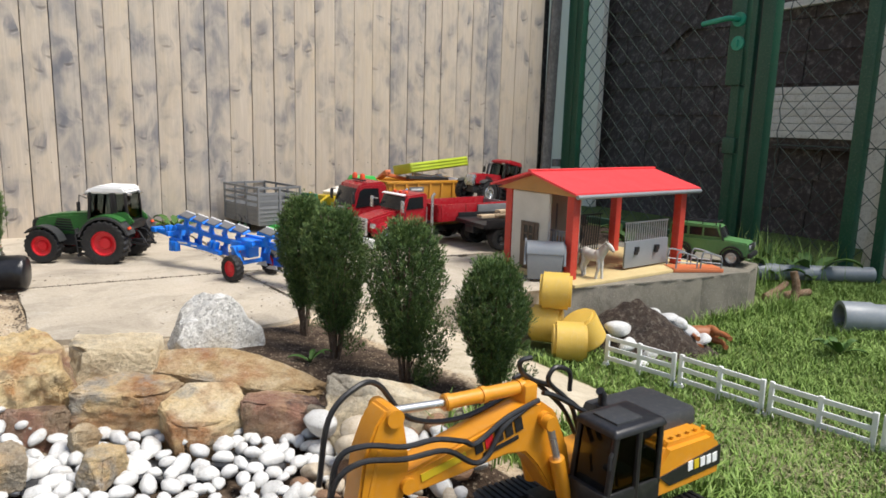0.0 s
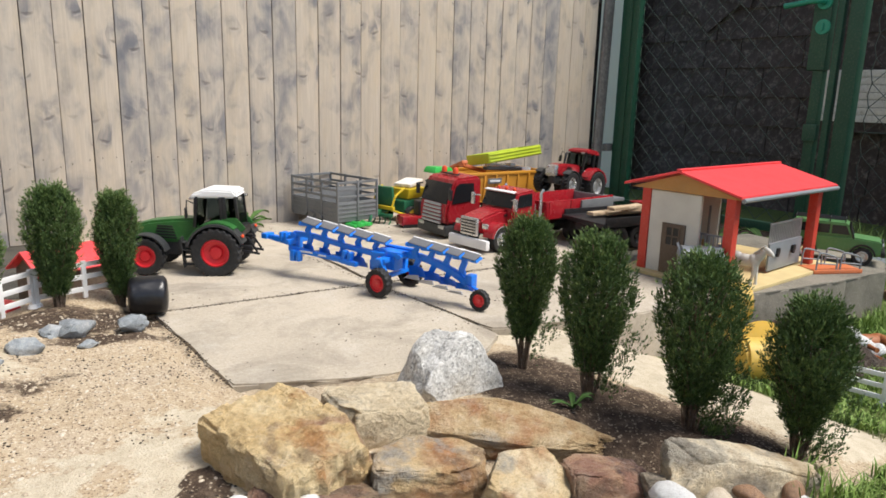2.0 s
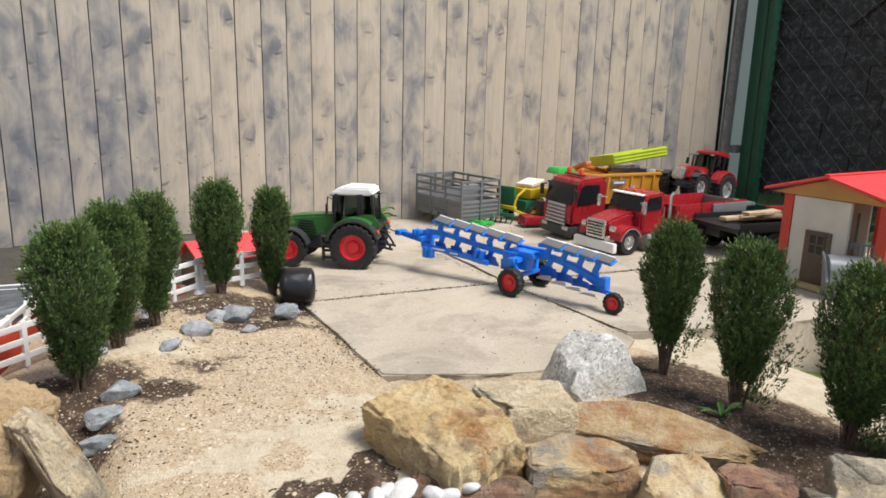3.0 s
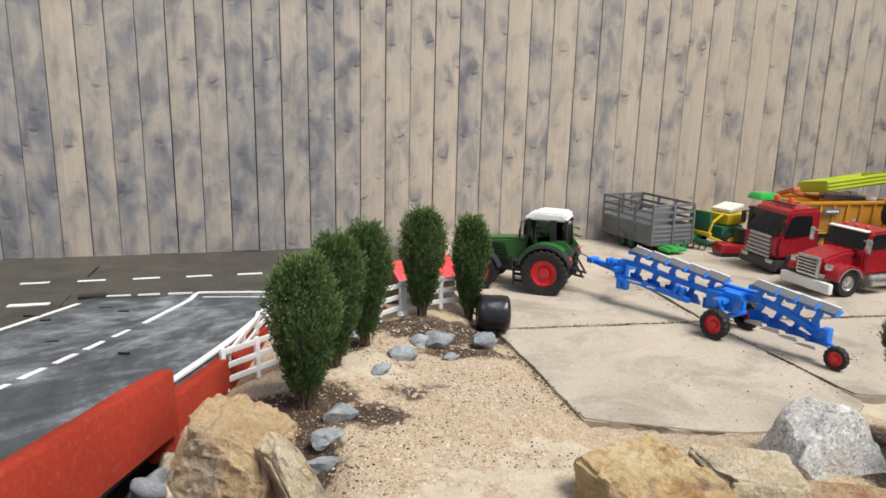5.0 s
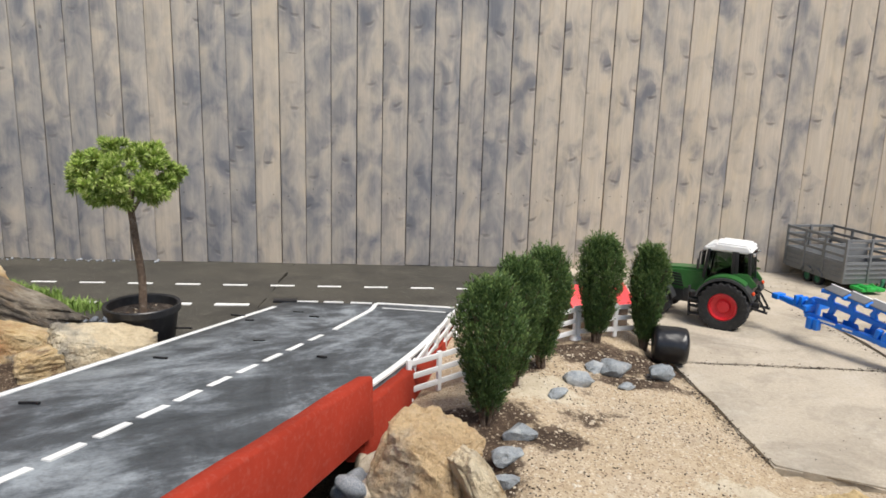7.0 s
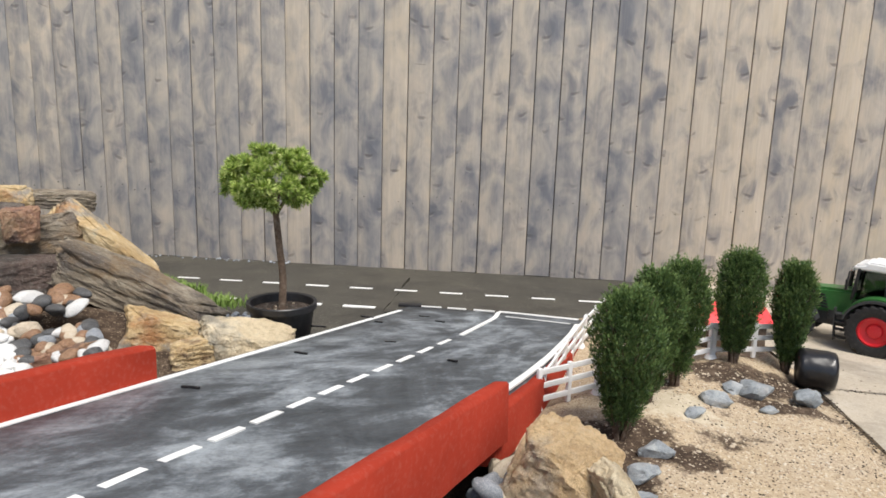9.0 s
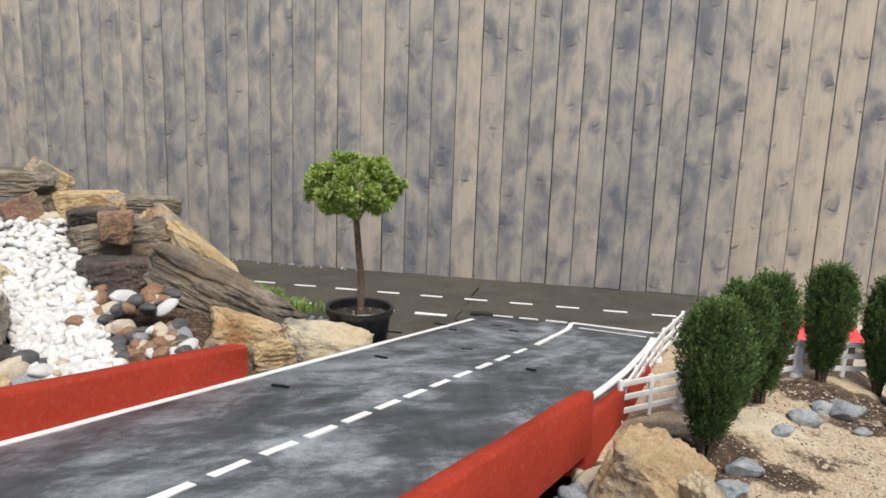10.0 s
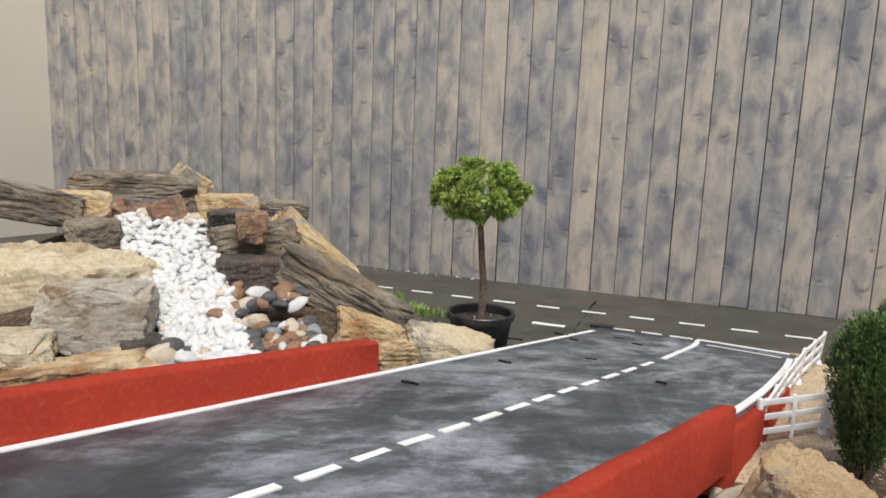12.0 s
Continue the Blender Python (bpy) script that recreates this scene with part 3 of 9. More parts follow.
def yard_z(y):
    """The paved yard falls gently towards the fence."""
    return -0.04 * max(0.0, y - 1.6)


def lump(x, y, s, seed=0.0):
    return noise.noise((x * s, y * s, seed))


def fall_frame(x, y):
    """Along and across the pebble cascade, from its foot (0) to its head (1)."""
    fx, fy, hx, hy = -1.24, 1.27, -1.84, 1.78
    dx, dy = hx - fx, hy - fy
    length = math.hypot(dx, dy)
    u = ((x - fx) * dx + (y - fy) * dy) / length ** 2
    v = (-(x - fx) * dy + (y - fy) * dx) / length
    return u, v


def ground_z(x, y):
    z = 0.012 + 0.006 * lump(x, y, 9)
    bed = math.exp(-((x + 0.27 + (y - 1.48) * -0.75) / 0.10) ** 2) * fade(y, 1.2, 1.4) * (1 - fade(y, 1.7, 1.85))
    z += 0.022 * bed
    z -= 0.018 * fade(x, -0.05, 0.0) * fade(y, 1.1, 1.2)
    right = fade(x, 0.25, 0.55)
    z = z * (1 - right) + right * (-0.012 + 0.008 * lump(x, y, 12))
    path = fade(x, 0.56, 0.92) * (1 - fade(y, 1.3, 1.45))
    z = z * (1 - path) + path * -0.115
    pond = (1 - fade(y + 0.35 * abs(x - 0.12), 0.90, 1.0)) * (1 - fade(x, 0.30, 0.42))
    z = z * (1 - pond) + pond * (-0.035 - 0.05 * (1 - fade(y, 0.3, 0.8)))
    pool = (1 - fade(x, -0.40, -0.33)) * (1 - fade(y, 1.18, 1.34))
    z = z * (1 - pool) + pool * (-0.025)
    lawn = fade(x, 0.36, 0.50) * (1 - fade(y, 0.58, 0.76))
    z = z * (1 - lawn) + lawn * (-0.045 - 0.070 * fade(x, 0.55, 0.98) + 0.008 * lump(x, y, 5))
    u, v = fall_frame(x, y)
    hill = 0.165 * fade(u, 0.0, 1.0) * math.exp(-(v / 0.40) ** 4) * (1 - fade(u, 1.15, 1.5))
    trough = 0.0
    z = max(z, hill - trough) if x < -1.0 else z
    if y > 1.2 and ramp_left(y) - 0.02 < x < ramp_right(y) - 0.015:
        return min(z, -0.08)
    if x < -0.7 and y > 1.50 and x > -1.28 + 0.55 * (1.98 - y):
        return -0.08
    under = fade(y, 1.965, 1.985) if x < -0.36 else fade(y + 0.53 * (x + 0.36), 1.91, 1.945) if x < 0.018 else fade(y - (1.26 if x < 0.45 else 1.25) + 0.42 * min(x, 0.22) - 0.1 * fade(x, 0.22, 0.4), -0.005, 0.02)
    return z * (1 - under) - 0.09 * under


def cover(x, y):
    """Shares of soil, pale mortar and turf."""
    w = 0.5 * lump(x, y, 14, 3.0)
    v = 0.5 * lump(x, y, 31, 5.0)

    def spot(cx, cy, rx, ry, gain=1.0):
        return gain * math.exp(-((x - cx) / rx) ** 2 - ((y - cy) / ry) ** 2)

    soil = math.exp(-((x - 0.36 - (1.05 - y) * 0.12) / 0.115) ** 4) * (1 - fade(y, 1.1, 1.2)) * fade(y, 0.62, 0.72)
    left = max(spot(-0.38, 1.325, 0.085, 0.050, 1.25), spot(-0.30, 1.298, 0.075, 0.036, 1.1), spot(-0.370, 1.23, 0.042, 0.070, 1.1), spot(-0.22, 1.36, 0.07, 0.035, 0.62), spot(-0.13, 1.575, 0.11, 0.05, 1.0), spot(-0.04, 1.60, 0.06, 0.045, 1.0), spot(-0.30, 1.545, 0.06, 0.06, 0.85), spot(-0.16, 1.610, 0.11, 0.045, 1.0), spot(-0.04, 1.60, 0.08, 0.05, 1.0), spot(-0.09, 1.500, 0.11, 0.028, 0.85), spot(-0.19, 1.44, 0.04, 0.03, 0.4))
    soil = max(soil, left * (0.85 + 1.1 * w + 0.5 * v), 0.9 if (y < 1.05 and -0.32 < x < -0.05 and y < 1.0 + 0.2 * w) else 0.0)
    if x < -0.40 and y < 1.30 or (x < 0.40 and y < 0.90 - 0.35 * abs(x - 0.12) + 0.02):
        soil = 1.0
    if x < -1.0:
        soil = 0.8
    pale = fade(x - (1.1 - y) * 0.2, 0.44, 0.50) * (1 - fade(x, 0.80, 0.86)) * fade(y, 0.64, 0.70)
    mortar = fade(x + 0.5 * w, -0.33, -0.2) * (1 - fade(y + 0.3 * w, 1.13, 1.24)) * (1 - fade(x, -0.05, 0.03))
    cream = max(spot(-0.295, 1.450, 0.085, 0.070), spot(-0.225, 1.405, 0.06, 0.03, 0.7))
    pale = max(pale, mortar * 0.75, cream * (0.95 + w))
    if x > 1.15 and y > 1.35:
        return 1.0, 0.0, 0.0
    turf = max(fade(x, 0.80, 0.87), fade(x, 0.40, 0.48) * (1 - fade(y, 0.62, 0.69)))
    return soil, pale, turf


def ground_axis(lo, hi, step, far):
    a = [lo - d for d in (far, far * 0.4, far * 0.15, far * 0.05, 0.6)]
    n = round((hi - lo) / step)
    return a + [lo + (hi - lo) * i / n for i in range(n + 1)] + [hi + d for d in (0.6, far * 0.05, far * 0.15, far * 0.4, far)]


def make_ground():
    xs, ys = ground_axis(-2.3, 2.35, 0.0125, 60), ground_axis(-0.6, 2.1, 0.0125, 60)
    verts, cols = [], []
    for y in ys:
        for x in xs:
            inside = -2.3 <= x <= 2.35 and -0.6 <= y <= 2.1
            verts.append((x, y, ground_z(x, y) if inside else -0.115))
            cols.append(cover(x, y) if inside else (0.0, 0.0, 1.0))
    w = len(xs)
    faces = [(j * w + i, j * w + i + 1, (j + 1) * w + i + 1, (j + 1) * w + i) for j in range(len(ys) - 1) for i in range(w - 1)]
    ob = raw("ground", verts, faces, M["earth"], smooth=True)
    layer = ob.data.color_attributes.new("cover", "FLOAT_COLOR", "POINT")
    layer.data.foreach_set("color", [c for rgb in cols for c in (*rgb, 1.0)])
    tagged(ob, "sandy garden ground with dark soil beds and turf", "ground", kind="structure")


make_ground()


# ---- paving ----
def slab(name, outline, top, depth, material, label, crumble=0.004, seed=0):
    """A cast slab on an outline, with chipped, slightly wavy edges; top is a function of x and y."""
    rnd = random.Random(seed)
    rim = []
    for (x0, y0), (x1, y1) in zip(outline, outline[1:] + outline[:1]):
        n = max(1, int(math.hypot(x1 - x0, y1 - y0) / 0.03))
        for i in range(n):
            t = i / n
            j = 0 if i == 0 else crumble
            rim.append((x0 + (x1 - x0) * t + rnd.uniform(-j, j), y0 + (y1 - y0) * t + rnd.uniform(-j, j)))
    bm = B()
    up = [bm.verts.new((x, y, top(x, y))) for x, y in rim]
    low = [bm.verts.new((x, y, top(x, y) - depth)) for x, y in rim]
    bm.faces.new(up)
    k = len(rim)
    for i in range(k):
        bm.faces.new((up[i], low[i], low[(i + 1) % k], up[(i + 1) % k]))
    bmesh.ops.bevel(bm, geom=[e for e in bm.edges if all(v in set(up) for v in e.verts)], offset=0.003, segments=2, affect="EDGES")
    bmesh.ops.recalc_face_normals(bm, faces=list(bm.faces))
    return tagged(emit(name, bm, material, None, label, 30), category="paving", kind="structure")


flat = lambda x, y: yard_z(y)
JB = lambda x: 1.645 - 0.10 * x
slab("pavement", [(0.012, 1.255), (0.215, 1.165), (0.40, 1.165), (0.466, 1.215), (0.452, JB(0.452) - 0.006), (0.012, JB(0.012) - 0.006)], flat, 0.09, M["slab"], "cracked beige concrete slab", seed=1)
slab("pavement", [(0.474, 1.24), (0.75, 1.16), (1.02, 1.12), (1.025, JB(1.02) - 0.006), (0.462, JB(0.46) - 0.006)], flat, 0.14, M["slab"], "beige concrete slab beside the stable", seed=2)
slab("pavement", [(0.012, JB(0.012) + 0.006), (0.455, JB(0.455) + 0.006), (0.515, 2.12), (0.54, 2.6), (0.012, 2.6)], flat, 0.09, M["slab"], "beige concrete slab below the board fence", seed=3)
slab("pavement", [(0.466, JB(0.466) + 0.006), (1.10, JB(1.1) + 0.006), (1.50, 1.54), (1.66, 1.82), (1.86, 2.05), (1.95, 2.6), (0.55, 2.6), (0.525, 2.12)], flat, 0.09, M["slab"], "beige concrete slab under the toy trucks", seed=4)
slab("stable_base", [(1.03, 1.125), (1.38, 1.062), (1.60, 1.032), (1.73, 1.09), (1.78, 1.50), (1.03, 1.535)], lambda x, y: -0.004, 0.13, M["base"], "weathered concrete block base with rough front", 0.006, seed=5)
slab("road", [(-3.1, 1.95), (-1.31, 1.955), (-1.20, 1.74), (-1.10, 1.57), (-0.90, 1.54), (-0.80, 1.90), (-0.8395, 1.985), (-0.8440, 2.6), (-3.1, 2.6)], flat, 0.08, M["road"], "grey-brown toy road along the fence", seed=6)
slab("road", [(-0.838, 1.985), (-0.36, 1.94), (0.002, 1.75), (0.002, 2.6), (-0.842, 2.6)], flat, 0.08, M["road"], "grey-brown toy road along the fence", seed=7)


def mark(name, pts, width, zf, parent=None, mat="white", label="white painted road marking"):
    """A painted line along points, a little above its surface."""
    verts, faces = [], []
    rnd = random.Random(len(pts) * 7 + int(abs(pts[0][0]) * 1e4))
    p = [Vector((x, y, 0)) for x, y in pts]
    for i, q in enumerate(p):
        d = (p[min(i + 1, len(p) - 1)] - p[max(i - 1, 0)]).normalized()
        s = Vector((-d.y, d.x, 0)) * width / 2
        for v in (q + s * rnd.uniform(0.85, 1.12), q - s * rnd.uniform(0.85, 1.12)):
            verts.append((v.x, v.y, zf(v.x, v.y) + 0.0012))
    n = len(verts)
    low = [(x, y, z - 0.003) for x, y, z in verts]
    faces = [(2 * i, 2 * i + 1, 2 * i + 3, 2 * i + 2) for i in range(len(p) - 1)]
    faces += [(2 * i, 2 * i + 2, n + 2 * i + 2, n + 2 * i) for i in range(len(p) - 1)] + [(2 * i + 1, n + 2 * i + 1, n + 2 * i + 3, 2 * i + 3) for i in range(len(p) - 1)]
    faces += [(0, n, n + 1, 1), (n - 2, n - 1, 2 * n - 1, 2 * n - 2)]
    return tagged(raw(name, verts + low, faces, M[mat]), label, "road marking", "road markings", "structure")


def between(a, b, n):
    return [(a[0] + (b[0] - a[0]) * i / n, a[1] + (b[1] - a[1]) * i / n) for i in range(n + 1)]


for i in range(16):
    x0 = -2.10 + 0.1245 * i
    if x0 < -0.2:
        mark("road_marking", between((x0, 2.232), (x0 + 0.062, 2.234), 3), 0.012, flat)
for x0 in (-1.83, -1.72, -1.61, -1.50, -1.39, -1.275, -1.165, -1.055, -0.945):
    mark("road_marking", between((x0, 2.023), (x0 + (0.055 if x0 < -1 else 0.08), 2.024), 3), 0.017, flat)


def ramp_top(x, y):
    return ramp_z(y)


WALL_X = lambda y: -0.538 - 0.343 * (1.235 - y)


def make_ramp():
    """The sloping bridge: deck, painted edge lines and red side walls."""
    ramp = thing("road_ramp", pose(0, 0, 0), "sloping dark painted toy road with red walls", "road")
    L, R = ramp_left, ramp_right
    ys = [2.0 - 0.05 * i for i in range(55)]
    verts, faces = [], []
    for y in ys:
        for f in (0.0, 0.25, 0.5, 0.75, 1.0):
            x = L(y) + (R(y) - L(y)) * f
            e = 0.003 * lump(x, y, 6, 8.0)
            yy = y - 0.045 * f * fade(y, 1.8, 2.0)
            verts.append((x, yy, ramp_z(yy) + (e if 0 < f < 1 and y < 1.95 else 0)))
    k = len(ys)
    top = len(verts)
    verts += [(x, y, z - 0.075) for x, y, z in verts]
    for j in range(k - 1):
        for i in range(4):
            a = j * 5 + i
            faces.append((a, a + 5, a + 6, a + 1))
            faces.append((top + a, top + a + 1, top + a + 6, top + a + 5))
        a = j * 5
        faces += [(a, top + a, top + a + 5, a + 5), (a + 4, a + 9, top + a + 9, top + a + 4)]
    faces += [(i, i + 1, top + i + 1, top + i) for i in range(4)]
    raw("deck", verts, faces, M["ramp"], ramp, "dark grey painted deck with pale worn patches", True)
    # the low red edge that carries the deck down to the ground on the right
    for name, f, y0, y1, up, down, thick, shift in (("side_wall", WALL_X, 0.45, 1.232, 0.031, 0.050, 0.022, 0.0), ("edge_wall", R, 1.228, 1.93, -0.010, 0.085, 0.024, 0.006), ("side_wall", L, -0.5, 1.228, 0.046, 0.15, 0.028, -0.010)):
        bm = B()
        n = 26
        rows = []
        rnd = random.Random(int(y1 * 100))
        for i in range(n + 1):
            y = y0 + (y1 - y0) * i / n
            x = f(y) + shift
            w = thick / 2
            j = lambda s=0.0012: rnd.uniform(-s, s)
            rows.append([bm.verts.new(p) for p in ((x - w + j(), y, ramp_z(y) - down), (x - w + j(), y, ramp_z(y) + up - 0.004 + j()), (x - w + 0.004, y, ramp_z(y) + up + j()), (x + w - 0.004, y, ramp_z(y) + up + j()), (x + w + j(), y, ramp_z(y) + up - 0.004 + j()), (x + w + j(), y, ramp_z(y) - down))])
        for a, b in zip(rows, rows[1:]):
            for i in range(5):
                bm.faces.new((a[i], b[i], b[i + 1], a[i + 1]))
        bm.faces.new(rows[0])
        bm.faces.new(list(reversed(rows[-1])))
        bmesh.ops.recalc_face_normals(bm, faces=list(bm.faces))
        part(name, bm, M["red"], ramp, "brick-red painted low wall", 50)
    # markings
    for k in range(20):
        y = 0.342 + 0.0622 * k + 0.00042 * max(0, k - 13) ** 2 * 3
        length = 0.043 + 0.0006 * max(0, k - 8)
        mark("road_marking", between((ramp_x(y), y), (ramp_x(y + length), y + length), 3), 0.0105 if y < 1.1 else 0.0095, ramp_top)
    mark("road_marking", between((ramp_x(1.672), 1.672), (-0.572, 1.885), 6) + between((-0.566, 1.925), (-0.562, 1.985), 2), 0.010, ramp_top)
    mark("road_marking", [(L(v) + 0.011, v) for v in [0.0 + 0.08 * i for i in range(25)]], 0.011, ramp_top)
    mark("road_marking", [(R(v) - 0.003, v) for v in [1.240 + 0.058 * i for i in range(12)]], 0.011, ramp_top)
    mark("road_marking", between((-0.752, 2.003), (-0.70, 2.004), 3), 0.010, ramp_top)
    mark("road_marking", between((-0.685, 2.003), (-0.640, 2.001), 3), 0.009, ramp_top)
    mark("road_marking", between((-0.622, 1.999), (-0.572, 1.994), 3), 0.009, ramp_top)
    mark("road_marking", between((-0.562, 1.993), (-0.382, 1.945), 10), 0.016, ramp_top)
    mark("road_marking", between((-0.545, 1.925), (-0.405, 1.880), 6), 0.0065, ramp_top)
    rnd = random.Random(12)
    for x, y, length in ((-0.86, 1.43, 0.022), (-0.90, 1.66, 0.030), (-0.835, 1.80, 0.030), (-0.72, 1.85, 0.022), (-0.74, 1.56, 0.018), (-0.68, 1.80, 0.018), (-0.80, 1.75, 0.016), (-0.93, 1.20, 0.024), (-0.62, 1.45, 0.016)):
        a = rnd.uniform(-0.5, 0.2)
        mark("scuff", [(x + length * (i / 4 - 0.5), y + a * length * (i / 4 - 0.5) + rnd.uniform(-0.0015, 0.0015)) for i in range(5)], rnd.uniform(0.003, 0.007), lambda x, y: ramp_z(y) + 0.0016, None, "black", "black scrape in the road paint")


make_ramp()


# ---- the board fence, the house wall and what closes the yard ----
def box_structure(name, size, loc, material, label, category, rot=(0, 0, 0), bevel=0.002):
    return tagged(emit(name, box(B(), size, loc, rot, bevel), material, None, label), category=category, kind="structure")


wall_north = box_structure("wall_north", (5.37, 0.02, 1.95), (-0.415, 2.592, 0.9), M["backing"], "tall fence of grey-stained vertical pine boards", "fence")
house = box_structure("wall_west", (0.3, 5.2, 3.0), (-3.25, 0.0, 1.4), M["plaster"], "cream rough-plastered house wall", "wall", bevel=0.004)


def fence_edges():
    """Board joints: narrower boards in the long run, wider ones towards the gate."""
    return [-3.104 + 0.0766 * i for i in range(48)] + [0.496 + 0.0818 * i for i in range(1, 22)]


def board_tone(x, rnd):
    """How strongly the grey stain covers a board: heavy on the long left run, light on the right; corner shade by the
    house and the lit gate end are put into it too.
    """
    # the end boards by the house wall carry corner shade in their tone
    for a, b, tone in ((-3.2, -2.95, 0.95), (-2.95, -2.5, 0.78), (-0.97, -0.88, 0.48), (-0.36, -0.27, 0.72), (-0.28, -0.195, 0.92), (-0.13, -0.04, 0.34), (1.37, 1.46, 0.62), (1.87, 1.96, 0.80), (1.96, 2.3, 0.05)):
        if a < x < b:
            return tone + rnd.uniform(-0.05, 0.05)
    # far left set darker for corner shade, gate end paler as if lit
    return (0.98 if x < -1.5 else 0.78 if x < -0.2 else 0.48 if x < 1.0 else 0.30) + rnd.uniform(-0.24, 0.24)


NAIL = bpy.data.meshes.new("nail")
bm = cyl(B(), 0.0016, 0.002, (0, 0, 0), (90, 0, 0), 8)
bm.to_mesh(NAIL)
bm.free()
NAIL.materials.append(M["chassis"])


def make_boards():
    bm = box(B(), (0.0752, 0.018, 1.95), (0, 0, 0), bevel=0.0022)
    me = bpy.data.meshes.new("board")
    bm.to_mesh(me)
    bm.free()
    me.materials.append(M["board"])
    me.shade_smooth()
    me.set_sharp_from_angle(angle=radians(30))
    rnd = random.Random(4)
    xs = fence_edges()
    for a, b in zip(xs, xs[1:]):
        ob = new("board", me)
        ob.parent = wall_north
        ob.location = ((a + b) / 2, 2.559 + rnd.uniform(-0.0015, 0.0015), 0.935 + rnd.uniform(-0.004, 0.004))
        ob.rotation_euler = (0, rnd.uniform(-0.0012, 0.0012), rnd.uniform(-0.02, 0.02))
        ob.scale = ((b - a - rnd.uniform(0.0014, 0.0026)) / 0.0752, 1, 1)
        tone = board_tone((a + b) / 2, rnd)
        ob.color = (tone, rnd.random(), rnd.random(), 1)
        for dx in (-0.02, 0.021):
            if rnd.random() < 0.8:
                nail = new("nail", NAIL)
                nail.parent = wall_north
                nail.location = ((a + b) / 2 + dx + rnd.uniform(-0.006, 0.006), 2.5492, 0.185 + rnd.uniform(-0.012, 0.012))


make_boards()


# ---- stones ----
def rock_mesh(size, seed, cuts=9, blocky=0.55, rough=0.10, level=5, layers=0.0):
    """An angular boulder: a ball pressed towards a block, split along planes and roughened; layers terrace its sides."""
    rnd = random.Random(seed)
    b = bmesh.new()
    bmesh.ops.create_icosphere(b, subdivisions=level, radius=1.0)
    planes = []
    for _ in range(cuts + (4 if blocky < 0.6 else -2 if blocky < 0.75 else -4)):
        d = Vector((rnd.uniform(-1, 1), rnd.uniform(-1, 1), rnd.uniform(-0.8, 1))).normalized()
        planes.append((d, rnd.uniform(0.56, 0.92)))
    off = Vector((rnd.uniform(0, 50), rnd.uniform(0, 50), rnd.uniform(0, 50)))
    for v in b.verts:
        c = v.co.copy()
        m = max(abs(c.x), abs(c.y), abs(c.z))
        c = c.lerp(c / m, blocky)
        warp = 0.06 * noise.noise(c * 1.3 + off)
        for d, k in planes:
            over = c.dot(d) - k - warp * 0.6
            if over > 0:
                c -= d * over * 0.96
        n1 = noise.fractal(c * 1.5 + off, 1.0, 2.0, 3)
        n2 = noise.hetero_terrain(c * 3.2 + off, 0.75, 2.1, 5, 0.6) - 0.6
        step = 0.0
        if layers:
            q = c.z * 5.0 + 1.2 * noise.noise(c * 1.1 + off)
            step = layers * (noise.noise(Vector((off.x, off.y, math.floor(q) * 3.7))) + 0.4 * (q - math.floor(q)))
        g = v.co * (rough * 0.42 * n1 + rough * 0.30 * n2)
        q = noise.noise(c * 1.9 + off) * 3.0
        ledge = (math.floor(q) + min(1.0, (q - math.floor(q)) * 4.0)) / 3.0
        c += g + Vector((v.co.x, v.co.y, 0)) * step + v.co * rough * 0.85 * ledge
        v.co = Vector((c.x * size[0] / 2, c.y * size[1] / 2, c.z * size[2] / 2))
    return b


